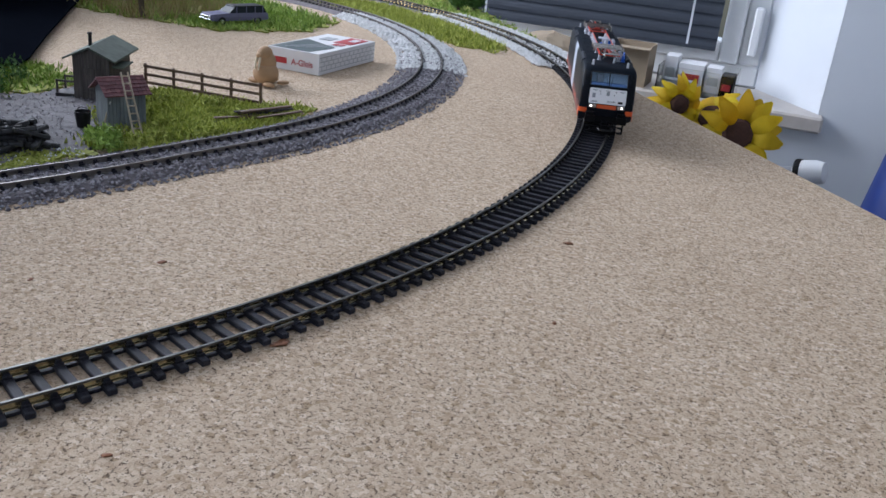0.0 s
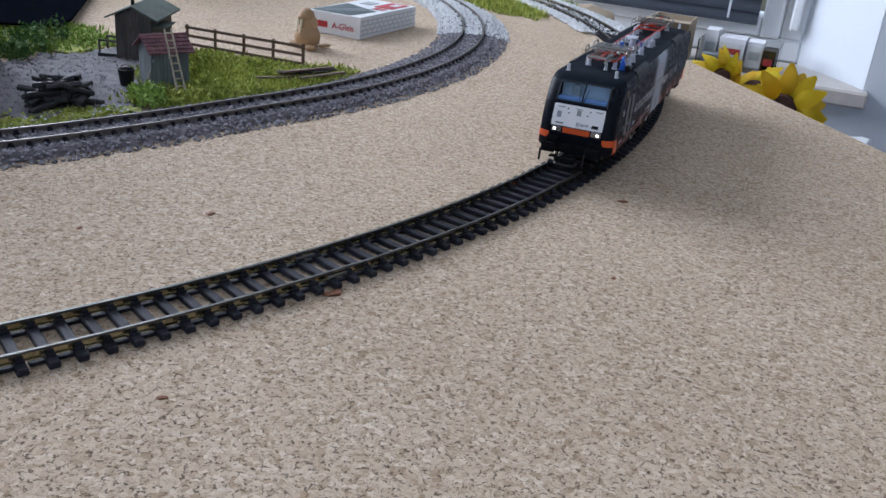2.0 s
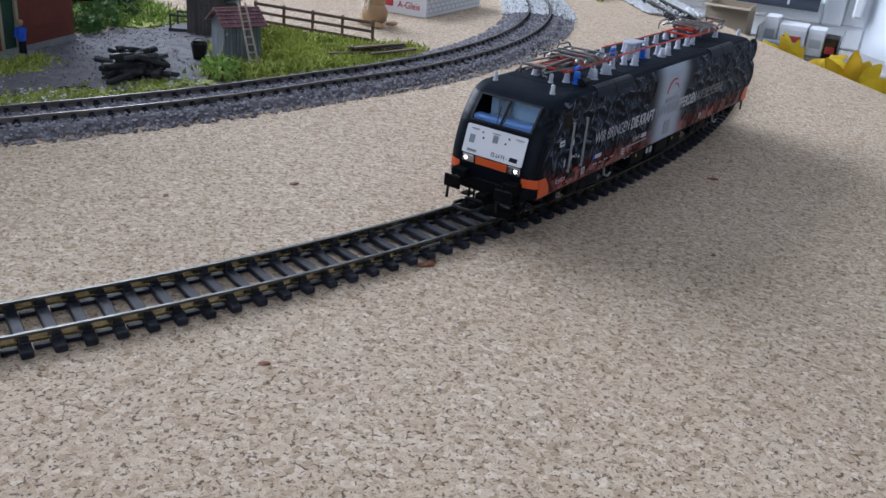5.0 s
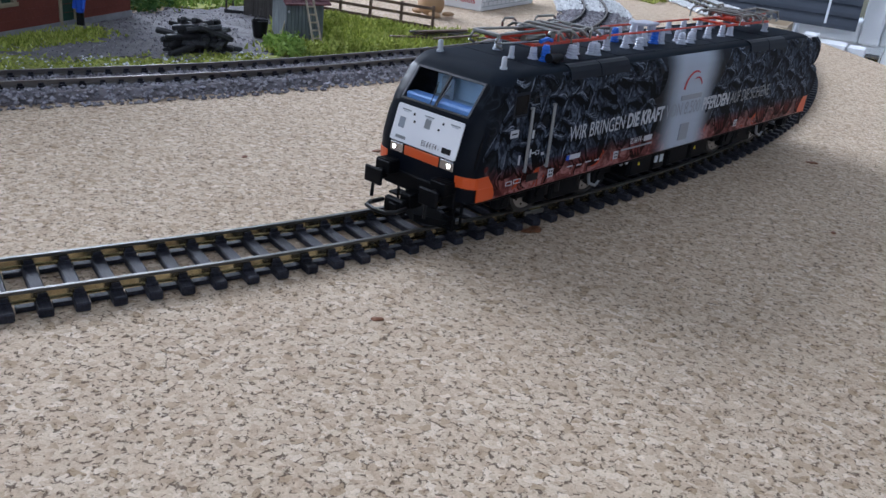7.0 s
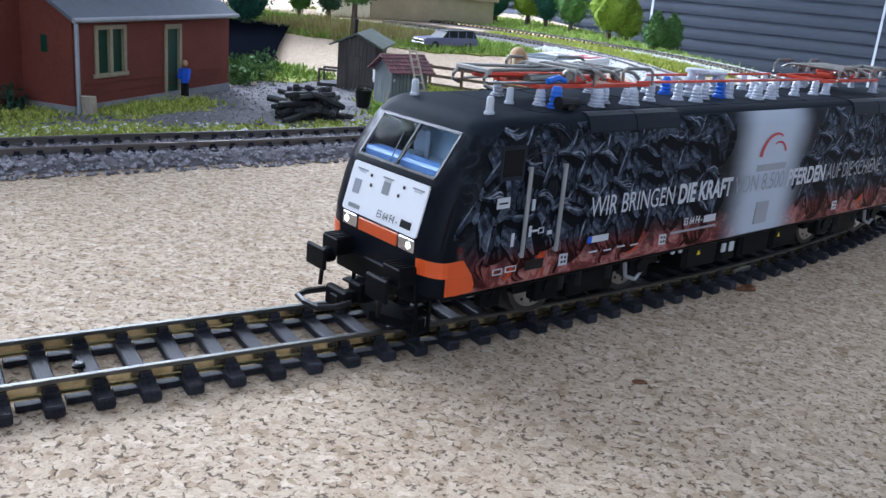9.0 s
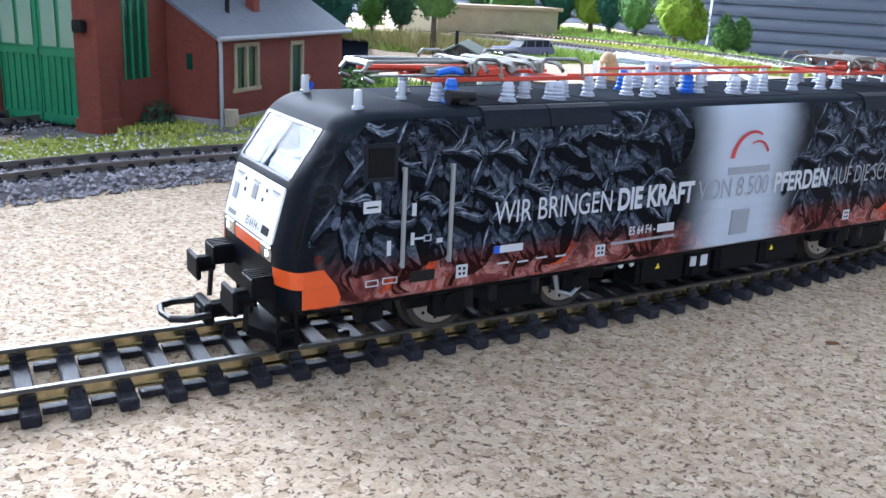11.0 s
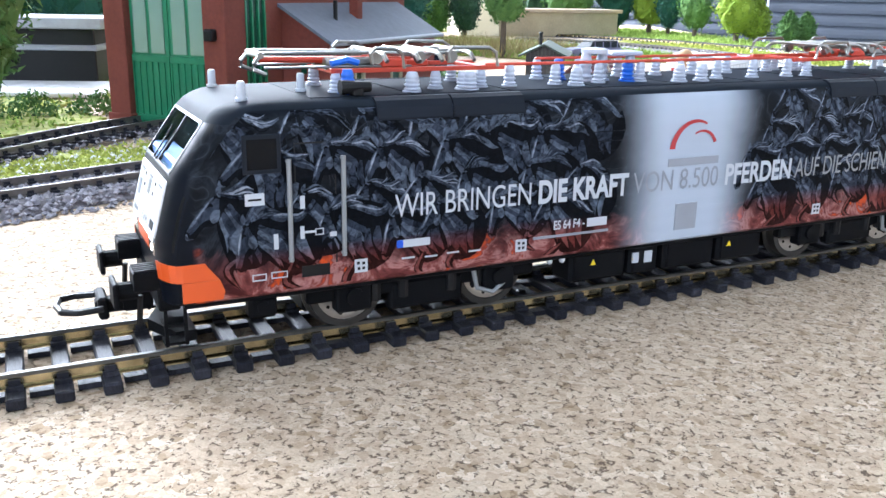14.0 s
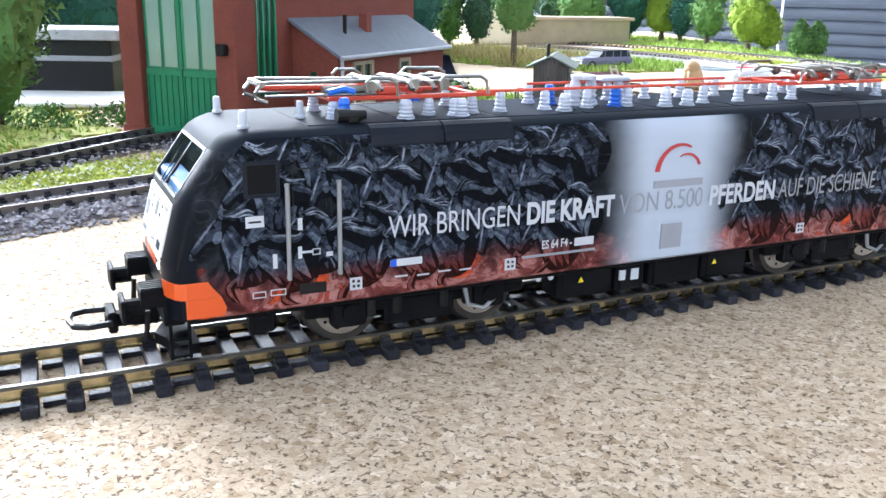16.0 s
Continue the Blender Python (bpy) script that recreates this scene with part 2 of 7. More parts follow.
GATE_GREEN = plain("green_gate_paint", (0.012, 0.16, 0.07), 0.5, 0, 0.15, 300)
DOOR_GREEN = plain("dark_green_door_paint", (0.008, 0.05, 0.028), 0.6, 0, 0.2, 300)
TAPE = plain("pale_blind_tape", (0.55, 0.58, 0.62), 0.8, 0, 0.1, 60)
DARK_PANE = glass_like("dark_green_pane", (0.012, 0.05, 0.03), 0.12)
ZINC = plain("zinc_pipe", (0.34, 0.35, 0.38), 0.5, 0.3, 0.15, 300)
BLACK = plain("black_plastic", (0.006, 0.006, 0.007), 0.45, 0, 0.3, 500, 0, 0.25)
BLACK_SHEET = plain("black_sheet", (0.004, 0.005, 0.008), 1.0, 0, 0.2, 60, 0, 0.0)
WHITE_CARD = plain("white_card", (0.74, 0.74, 0.75), 0.55, 0, 0.04, 60)
PRINT_GREY = plain("printed_grey", (0.40, 0.42, 0.43), 0.5, 0, 0.2, 300)
PRINT_RED = plain("printed_red", (0.42, 0.03, 0.035), 0.5, 0, 0.1, 300)
PRINT_DARK = plain("printed_dark_green", (0.06, 0.085, 0.085), 0.4, 0, 0.3, 120)
TAN = plain("tan_painted_figure", (0.40, 0.25, 0.13), 0.7, 0, 0.15, 160, 0.0004)
IVORY = plain("ivory", (0.72, 0.66, 0.5), 0.5, 0, 0.05, 200)
LILAC = plain("lilac_car_paint", (0.15, 0.145, 0.225), 0.5, 0, 0.06, 100, 0, 0.12)
CHROME = plain("chrome", (0.45, 0.45, 0.47), 0.25, 1.0, 0.05, 100)
RUBBER = plain("rubber", (0.012, 0.012, 0.012), 0.8, 0, 0.2, 300)
CAR_GLASS = glass_like("car_glass", (0.02, 0.025, 0.03), 0.3, 0.05)
BLUE_CLOTH = plain("blue_jacket", (0.02, 0.09, 0.55), 0.7, 0, 0.1, 300)
WALL_PAINT = plain("white_wall_paint", (0.63, 0.66, 0.70), 0.85, 0, 0.03, 12, 0.0005)
FRAME_WHITE = plain("white_window_frame", (0.80, 0.81, 0.82), 0.35, 0, 0.02, 8)
SLAT = plain("blind_slat", (0.04, 0.048, 0.065), 0.4, 0.2, 0.08, 30)
SILL = plain("stone_sill", (0.50, 0.46, 0.42), 0.4, 0, 0.12, 60)
CARPET = plain("grey_carpet", (0.20, 0.19, 0.18), 0.95, 0, 0.2, 120, 0.002)
CARDBOARD = plain("cardboard", (0.34, 0.27, 0.19), 0.85, 0, 0.12, 40)
PETAL = random_shade("yellow_petal", (0.80, 0.52, 0.002), (0.92, 0.74, 0.01), 0.6)
SEED = plain("brown_seed_disc", (0.06, 0.025, 0.015), 0.9, 0, 0.4, 300, 0.002)
STEM = plain("green_leaf", (0.02, 0.09, 0.03), 0.6, 0, 0.3, 80)
BLUE_BAG = plain("dark_blue_plastic", (0.01, 0.03, 0.16), 0.4, 0, 0.3, 20)

LIVERY = livery_material()
LOCO_GREY = plain("dark_grey_roof_paint", (0.009, 0.012, 0.019), 0.45, 0, 0.15, 200, 0, 0.15)
FRAME_BLACK = plain("underframe_black", (0.0035, 0.0038, 0.005), 0.55, 0, 0.3, 400, 0, 0.1)
LOCO_WHITE = plain("white_front_paint", (0.80, 0.80, 0.82), 0.3, 0, 0.02, 100)
ORANGE = plain("signal_orange_paint", (0.62, 0.085, 0.012), 0.35, 0, 0.06, 100)
RED_BAR = plain("red_busbar", (0.55, 0.05, 0.02), 0.4, 0, 0.1, 200)
INSULATOR = plain("pale_lilac_insulator", (0.47, 0.49, 0.56), 0.35, 0, 0.06, 200)
BLUE_INSULATOR = plain("blue_insulator", (0.02, 0.12, 0.55), 0.35, 0, 0.1, 200)
SILVER = plain("bright_pantograph_metal", (0.27, 0.26, 0.24), 0.34, 1.0, 0.3, 200)
WINDSCREEN, _nw, _lw, _bw = material("tinted_windscreen", 0.03)
_bw.inputs["Transmission Weight"].default_value, _bw.inputs["IOR"].default_value = 1.0, 1.08
_bw.inputs["Base Color"].default_value = (0.80, 0.90, 0.98, 1)
# The roof's window sheen is put into this lighter blue-grey base colour.
ROOF_SHEEN = plain("roof_paint_sheen_in_colour", (0.015, 0.019, 0.026), 0.5, 0, 0.12, 200, 0, 0.015)
CAB_GREY = plain("cab_grey", (0.46, 0.54, 0.64), 0.6, 0, 0.1, 200)
CAB_BLUE = plain("cab_blue", (0.12, 0.21, 0.42), 0.5, 0, 0.1, 200)
SIDE_GLASS = glass_like("dark_side_glass", (0.006, 0.007, 0.009), 0.06, 0.1)
GREY_BAR = plain("grey_handrail", (0.26, 0.27, 0.28), 0.4, 0.3, 0.05, 200)
STICKER = plain("white_marking", (0.49, 0.51, 0.55), 0.4, 0, 0.03, 200)
GREY_MARK = plain("grey_marking", (0.27, 0.285, 0.32), 0.4, 0, 0.1, 200)


def horse_paint(name, low, high, red):
    """Brushed grey-blue that turns to dull red near the bottom edge of the flank."""
    m, n, l, b = material(name, 0.5, 0, 0.05)
    c = coords(n)
    xyz = n.new("ShaderNodeSeparateXYZ")
    l.new(c, xyz.inputs[0])
    brush = noise_tex(n, l, c, 420, 5, 0.62, 1.6)
    tone = ramp(n, l, brush.outputs[0], [(0.36, low), (0.66, high)])
    warm = ramp(n, l, brush.outputs[0], [(0.36, [v * 0.35 for v in red]), (0.66, red)])
    foot = n.new("ShaderNodeMapRange")
    foot.inputs["From Min"].default_value, foot.inputs["From Max"].default_value = 0.0185, 0.0150
    l.new(xyz.outputs[2], foot.inputs[0])
    l.new(mix(n, l, foot.outputs[0], tone, warm), b.inputs["Base Color"])
    return m


HORSE_LIGHT = horse_paint("pale_horse_strokes", (0.08, 0.095, 0.13), (0.32, 0.355, 0.42), (0.42, 0.2, 0.19))
HORSE_MID = horse_paint("grey_horse_strokes", (0.008, 0.010, 0.016), (0.115, 0.14, 0.185), (0.24, 0.07, 0.06))
HORSE_DARK = horse_paint("dark_horse_fill", (0.003, 0.004, 0.008), (0.042, 0.053, 0.078), (0.14, 0.03, 0.025))
HORSE_BLACK = horse_paint("black_horse_fill", (0.002, 0.0025, 0.004), (0.005, 0.006, 0.009), (0.03, 0.008, 0.007))
LAMP = glow("headlight_glow", (1.0, 0.93, 0.8), 4.5)
STEEL = plain("wheel_steel", (0.40, 0.39, 0.38), 0.35, 1.0, 0.2, 300)
TYRE = plain("dull_wheel_tyre", (0.07, 0.068, 0.066), 0.45, 0.8, 0.3, 300)


# ---- mesh helpers ----
def part(name, bm, mat, parent=None, label=""):
    me = bpy.data.meshes.new(name)
    bm.to_mesh(me)
    bm.free()
    for m in mat if isinstance(mat, (list, tuple)) else [mat]:
        me.materials.append(m)
    ob = new(name, me)
    ob.parent = parent
    return tagged(ob, label)


def thing(name, label, category, m=None, group="", kind=""):
    ob = new(name)
    ob.empty_display_size = 0.01
    if m is not None:
        ob.matrix_basis = m
    return tagged(ob, label, category, group, kind)


def box(bm, x0, x1, y0, y1, z0, z1, m=None, bevel=0.0, mat=0):
    r = bmesh.ops.create_cube(bm, size=1, matrix=Matrix.LocRotScale(((x0 + x1) / 2, (y0 + y1) / 2, (z0 + z1) / 2), None, (abs(x1 - x0), abs(y1 - y0), abs(z1 - z0))))
    vs = r["verts"]
    if bevel:
        es = list({e for v in vs for e in v.link_edges})
        q = bmesh.ops.bevel(bm, geom=es, offset=bevel, segments=1, affect="EDGES")
        vs = list({v for f in q["faces"] for v in f.verts} | {v for v in vs if v.is_valid})
    if m is not None:
        bmesh.ops.transform(bm, matrix=m, verts=vs)
    if mat:
        for f in {f for v in vs for f in v.link_faces}:
            f.material_index = mat
    return vs


def tube(bm, a, b, r0, r1=None, seg=8, mat=0):
    a, b = Vector(a), Vector(b)
    q = (b - a).to_track_quat("Z", "Y").to_matrix().to_4x4()
    r = bmesh.ops.create_cone(bm, cap_ends=True, segments=seg, radius1=r0, radius2=r0 if r1 is None else r1, depth=(b - a).length, matrix=Matrix.Translation((a + b) / 2) @ q)
    if mat:
        for f in {f for v in r["verts"] for f in v.link_faces}:
            f.material_index = mat
    return r["verts"]


def pipe(bm, pts, r, seg=6):
    """One bent round bar through points."""
    p = [Vector(q) for q in pts]
    rings, up = [], Vector((0.31, 0.17, 0.94))
    for i, q in enumerate(p):
        d = (p[min(i + 1, len(p) - 1)] - p[max(i - 1, 0)]).normalized()
        u = d.cross(up).normalized()
        v = d.cross(u)
        rings.append([bm.verts.new(q + r * (math.cos(2 * math.pi * k / seg) * u + math.sin(2 * math.pi * k / seg) * v)) for k in range(seg)])
    faces = [bm.faces.new((a[k], a[(k + 1) % seg], b[(k + 1) % seg], b[k])) for a, b in zip(rings, rings[1:]) for k in range(seg)]
    faces += [bm.faces.new(rings[0][::-1]), bm.faces.new(rings[-1])]
    bmesh.ops.recalc_face_normals(bm, faces=faces)


def ball(bm, c, r, scale=(1, 1, 1), sub=2):
    return bmesh.ops.create_icosphere(bm, subdivisions=sub, radius=r, matrix=Matrix.LocRotScale(c, None, scale))["verts"]


def lathe(bm, profile, seg=16, m=None):
    """profile: rows of radius, height."""
    rings = [[bm.verts.new((r * math.cos(2 * math.pi * k / seg), r * math.sin(2 * math.pi * k / seg), z)) for k in range(seg)] for r, z in profile]
    for a, b in zip(rings, rings[1:]):
        for k in range(seg):
            bm.faces.new((a[k], a[(k + 1) % seg], b[(k + 1) % seg], b[k]))
    bm.faces.new(rings[0][::-1]), bm.faces.new(rings[-1])
    if m is not None:
        bmesh.ops.transform(bm, matrix=m, verts=[v for r in rings for v in r])


def smooth(ob, angle=35):
    ob.data.polygons.foreach_set("use_smooth", [True] * len(ob.data.polygons))
    ob.data.set_sharp_from_angle(angle=radians(angle))
    return ob


def prism(bm, outline, z0, z1, m=None):
    """An upright body over an outline of x, y."""
    lo = [bm.verts.new((x, y, z0)) for x, y in outline]
    hi = [bm.verts.new((x, y, z1)) for x, y in outline]
    bm.faces.new(lo[::-1]), bm.faces.new(hi)
    k = len(lo)
    for i in range(k):
        bm.faces.new((lo[i], lo[(i + 1) % k], hi[(i + 1) % k], hi[i]))
    if m is not None:
        bmesh.ops.transform(bm, matrix=m, verts=lo + hi)


def writing(name, text, width, height, m, mat, parent, bold=0.0):
    """Letters in the built-in font, fitted to a width and a capital height, lying in the x-y plane of m from its origin."""
    cu = bpy.data.curves.new(name, "FONT")
    cu.body, cu.size, cu.extrude, cu.offset = text, 1.0, 0.0, bold
    tmp = new(name, cu)
    bpy.context.view_layer.update()
    me = bpy.data.meshes.new_from_object(tmp.evaluated_get(bpy.context.evaluated_depsgraph_get()))
    bpy.data.objects.remove(tmp)
    co = np.empty(len(me.vertices) * 3)
    me.vertices.foreach_get("co", co)
    co = co.reshape(-1, 3)
    lo, hi = co.min(0), co.max(0)
    co[:, 0] = (co[:, 0] - lo[0]) * width / (hi[0] - lo[0])
    co[:, 1] *= height / 0.69
    me.vertices.foreach_set("co", co.ravel())
    me.materials.clear()
    me.materials.append(mat)
    ob = new(name, me)
    ob.parent, ob.matrix_basis = parent, m
    return ob


# ---- the layout board and the room ----
EDGE = Vector((-0.001, 0.552, 0))       # a point on the board's window-side edge
ALONG = Vector((-0.598, 0.801, 0))      # the way that edge runs
INWARD = Vector((-0.801, -0.598, 0))
BOARD_POSE = Matrix.Translation(EDGE) @ Matrix(((ALONG.x, INWARD.x, 0, 0), (ALONG.y, INWARD.y, 0, 0), (0, 0, 1, 0), (0, 0, 0, 1)))

board = thing("layout_table", "wooden layout table covered with tan cork sheet", "table")
bm = bmesh.new()
box(bm, -1.25, 1.25, 0, 1.6, -0.004, 0.0, BOARD_POSE, 0.0006)
part("cork_sheet", bm, CORK, board, "speckled tan granulated cork")
bm = bmesh.new()
box(bm, -1.25, 1.25, 0.001, 1.6, -0.026, -0.0042, BOARD_POSE, 0.001)
part("board", bm, BOARD, board)
for u in (-1.15, 1.15):
    for v in (0.12, 1.5):
        bm = bmesh.new()
        box(bm, u - 0.03, u + 0.03, v - 0.03, v + 0.03, -0.78, -0.0262, BOARD_POSE, 0.003)
        part("leg", bm, BOARD, board)

bm = bmesh.new()
box(bm, -2.15, 2.4, -2.4, 1.9, -0.83, -0.78)
tagged(part("floor", bm, CARPET), "plain grey carpet floor", "floor", kind="structure")
bm = bmesh.new()
box(bm, -2.15, 2.4, -2.4, 1.9, 1.75, 1.8)
tagged(part("ceiling", bm, WALL_PAINT), "plain white ceiling", "ceiling", kind="structure")


def wall(name, x0, x1, y0, y1, holes, along):
    """A wall block with rectangular openings: rows of start, end, bottom, top along x or y."""
    bm = bmesh.new()
    a0, a1 = (x0, x1) if along == "x" else (y0, y1)
    def piece(p, q, z0, z1):
        if q - p > 1e-4 and z1 - z0 > 1e-4:
            box(bm, *((p, q, y0, y1) if along == "x" else (x0, x1, p, q)), z0, z1)
    at = a0
    for p, q, z0, z1 in holes:
        piece(at, p, -0.78, 1.75)
        piece(p, q, -0.78, z0)
        piece(p, q, z1, 1.75)
        at = q
    piece(at, a1, -0.78, 1.75)
    return tagged(part(name, bm, WALL_PAINT), "white painted plaster wall", "wall", kind="structure")


wall("wall_north", -2.05, 2.3, 1.62, 1.90, [(-2.0, 0.18, -0.217, 1.25)], "x")
wall("wall_east", 2.3, 2.4, -2.4, 1.90, [], "y")
wall("wall_south", -2.05, 2.3, -2.4, -2.3, [(-0.3, 1.3, 0.35, 1.55)], "x")
wall("wall_west", -2.15, -2.05, -2.4, 1.90, [(-0.2, 1.7, 0.2, 1.5)], "y")

# ---- tracks ----
TANGENT = Vector((-0.0786, -0.0613))
HEADING = radians(60.19)
RADIUS = 0.6707
DIR = Vector((math.cos(HEADING), math.sin(HEADING)))
LEFT = Vector((-DIR.y, DIR.x))
CENTRE = TANGENT + RADIUS * LEFT
RAIL_TOP = 0.0048


def main_line(s):
    """Point on the outer track's centre line, s metres past the start of its curve."""
    if s < 0:
        return TANGENT + s * DIR
    a = s / RADIUS
    return CENTRE + RADIUS * (math.sin(a) * DIR - math.cos(a) * LEFT)


def spline(points, step=0.004):
    """Even steps along a smooth line through points."""
    p = [Vector(q) for q in points]
    p = [2 * p[0] - p[1]] + p + [2 * p[-1] - p[-2]]
    fine = []
    for i in range(1, len(p) - 2):
        for k in range(40):
            t = k / 40
            fine.append(0.5 * (2 * p[i] + (p[i + 1] - p[i - 1]) * t + (2 * p[i - 1] - 5 * p[i] + 4 * p[i + 1] - p[i + 2]) * t * t + (3 * p[i] - p[i - 1] - 3 * p[i + 1] + p[i + 2]) * t ** 3))
    out, left = [fine[0]], step
    for a, b in zip(fine, fine[1:]):
        d = (b - a).length
        while d > 0 and d >= left:
            a = a + (b - a) * (left / d)
            out.append(a.copy())
            d, left = (b - a).length, step
        left -= d
    return out


RING, RING_R = Vector((-0.591, 0.336)), 0.454
INNER = [(-0.300, -0.30), (-0.288, -0.20), (-0.277, -0.132), (-0.266, -0.070), (-0.2535, -0.030), (-0.2375, 0.005), (-0.2175, 0.045), (-0.1970, 0.088), (-0.1795, 0.133)]
INNER += [tuple(RING + RING_R * Vector((math.cos(radians(a)), math.sin(radians(a))))) for a in range(-20, 100, 6)]
SHED_LINE = [(-0.310, -0.30), (-0.322, -0.20), (-0.342, -0.10), (-0.358, -0.03), (-0.362, 0.03)]


def sleeper_mesh(half, wide, high):
    bm = bmesh.new()
    box(bm, -wide / 2, wide / 2, -half, half, 0.0002, high, None, 0.0003)
    for y in (-0.0086, 0.0086):
        for k in (-1, 1):
            box(bm, -0.0013, 0.0013, y + k * 0.0012 - 0.0006, y + k * 0.0012 + 0.0006, high - 0.0002, high + 0.0007)
            box(bm, -0.0009, 0.0009, y + k * 0.0007 - 0.0003, y + k * 0.0007 + 0.0003, high + 0.0006, high + 0.0016)
        box(bm, -0.0052, -wide / 2 + 0.0004, y - 0.0011, y + 0.0011, 0.0003, 0.0013)
    me = bpy.data.meshes.new("sleeper")
    bm.to_mesh(me)
    bm.free()
    return me


def sweep(line, profile):
    """A profile of sideways offset and height drawn along a line of points."""
    bm = bmesh.new()
    rows = []
    for i, p in enumerate(line):
        d = (line[min(i + 1, len(line) - 1)] - line[max(i - 1, 0)]).normalized()
        side = Vector((-d.y, d.x))
        rows.append([bm.verts.new((*(p + side * o), z)) for o, z in profile])
    k = len(profile)
    for a, b in zip(rows, rows[1:]):
        for j in range(k):
            bm.faces.new((a[j], b[j], b[(j + 1) % k], a[(j + 1) % k]))
    bm.faces.new(rows[0][::-1]), bm.faces.new(rows[-1])
    bmesh.ops.recalc_face_normals(bm, faces=bm.faces)
    return bm


def track(label, line, rail_mat, base=0.0, pitch=0.00726, tie=0.0030, head_mat=None):
    """Two rails on single sleepers along a line of points 4 mm apart."""
    t = thing("railway_track", label, "model railway track")
    high = 0.0022
    head_mat = head_mat or rail_mat
    me = sleeper_mesh(0.0136, tie, high)
    me.materials.append(SLEEPER)
    length = (len(line) - 1) * 0.004
    n = int(length / pitch)
    for i in range(n):
        f = (i + 0.5) * pitch / 0.004
        k = int(f)
        if k + 1 >= len(line):
            break
        p = line[k].lerp(line[k + 1], f - k)
        d = line[min(k + 2, len(line) - 1)] - line[max(k - 1, 0)]
        ob = new("sleeper", me)
        ob.parent = t
        ob.matrix_basis = Matrix.Translation((p.x, p.y, base)) @ Matrix.Rotation(math.atan2(d.y, d.x) + random.gauss(0, 0.008), 4, "Z")
    h = RAIL_TOP
    for o in (-0.0086, 0.0086):
        foot, web = base + high, base + h - 0.0007
        part("rail", sweep(line, [(o - 0.0011, foot), (o + 0.0011, foot), (o + 0.0011, foot + 0.0003), (o + 0.00035, foot + 0.0006), (o + 0.00035, web), (o - 0.00035, web), (o - 0.00035, foot + 0.0006), (o - 0.0011, foot + 0.0003)]), rail_mat, t)
        part("rail_head", sweep(line, [(o - 0.00055, web), (o + 0.00055, web), (o + 0.00055, base + h - 0.0001), (o + 0.0004, base + h), (o - 0.0004, base + h), (o - 0.00055, base + h - 0.0001)]), head_mat, t)
    return t


MAIN = [main_line(-0.21 + 0.004 * i) for i in range(int(1.75 / 0.004))]
outer = track("brass-sided railway track on dark plastic sleepers, laid on cork", MAIN, RAIL, head_mat=RAIL_HEAD)
# rail joiner with its solder spot on the curve
bm = bmesh.new()
_s = 0.108
for o in (-0.0086, 0.0086):
    p = main_line(_s)
    d = main_line(_s + 0.01) - main_line(_s - 0.01)
    m = Matrix.Translation((p.x, p.y, 0)) @ Matrix.Rotation(math.atan2(d.y, d.x), 4, "Z")
    box(bm, -0.004, 0.004, o - 0.0014, o - 0.0005, 0.0023, 0.0036, m, 0.0002)
    box(bm, -0.004, 0.004, o + 0.0005, o + 0.0014, 0.0023, 0.0036, m, 0.0002)
part("rail_joiner", bm, SILVER, outer)

# a fixing screw, a screw hole and a brown solder drip
screw = thing("screw", "small dark screw through a sleeper", "screw", Matrix.Translation((-0.1061, -0.1096, 0.0022)))
bm = bmesh.new()
lathe(bm, [(0.0011, 0.0), (0.0011, 0.0004), (0.0007, 0.0007)], 12)
part("head", bm, BLACK, screw)
bm = bmesh.new()
box(bm, -0.0008, 0.0008, -0.00015, 0.00015, 0.0007, 0.0008)
part("slot", bm, STEEL_DARK, screw)
for _x, _y, _r in ((-0.0205, 0.0265, 0.0022), (-0.0222, 0.0242, 0.0016), (0.0376, 0.1728, 0.0018), (-0.0931, 0.0570, 0.0016), (-0.0269, -0.0475, 0.0012), (0.0540, 0.0910, 0.0011), (-0.12, 0.02, 0.0011)):
    bm = bmesh.new()
    ball(bm, (0, 0, 0), _r, (1.3, 0.8, 0.35), 2)
    for v in bm.verts:
        v.co += v.co * 0.5 * noise.noise(v.co * 900)
        v.co.z = max(v.co.z, 0.0)
    ob = part("crumb", bm, COPPER)
    ob.matrix_basis = Matrix.Translation((_x, _y, 0.0001)) @ Matrix.Rotation(_x * 90, 4, "Z")
    tagged(ob, "small brown crumb lying on the cork", "crumb", "crumbs on the cork")


# ---- the locomotive ----
C = 0.01  # centimetres


SHELL_Z = (1.05, 1.10, 1.44, 1.75, 2.10, 2.55, 3.00, 3.12, 3.50, 3.86, 3.94, 4.06, 4.14, 4.20, 4.245, 4.265)


def half_width(z):
    """Half width of the flank at a height, in centimetres."""
    return float(np.interp(z, (1.05, 1.10, 3.86, 4.06, 4.14, 4.20, 4.245, 4.265), (1.67, 1.72, 1.72, 1.665, 1.625, 1.57, 1.46, 1.28)))


def flank_end(z):
    """Where the flat flank ends towards the cab front."""
    return float(np.interp(z, (1.1, 1.77, 2.06, 2.68, 3.12, 3.5, 3.82, 4.06, 4.2, 4.265), (10.22, 10.22, 10.17, 10.02, 9.83, 9.60, 9.34, 9.08, 8.9, 8.5)))


def nose_end(z):
    """The flat cab front: nose panel, raked windscreen and the roof's front edge."""
    return float(np.interp(z, (1.05, 1.75, 2.10, 3.00, 3.12, 3.94, 4.06, 4.14, 4.20, 4.245, 4.265), (10.50, 10.54, 10.52, 10.27, 10.235, 9.65, 9.55, 9.44, 9.29, 9.08, 8.8)))


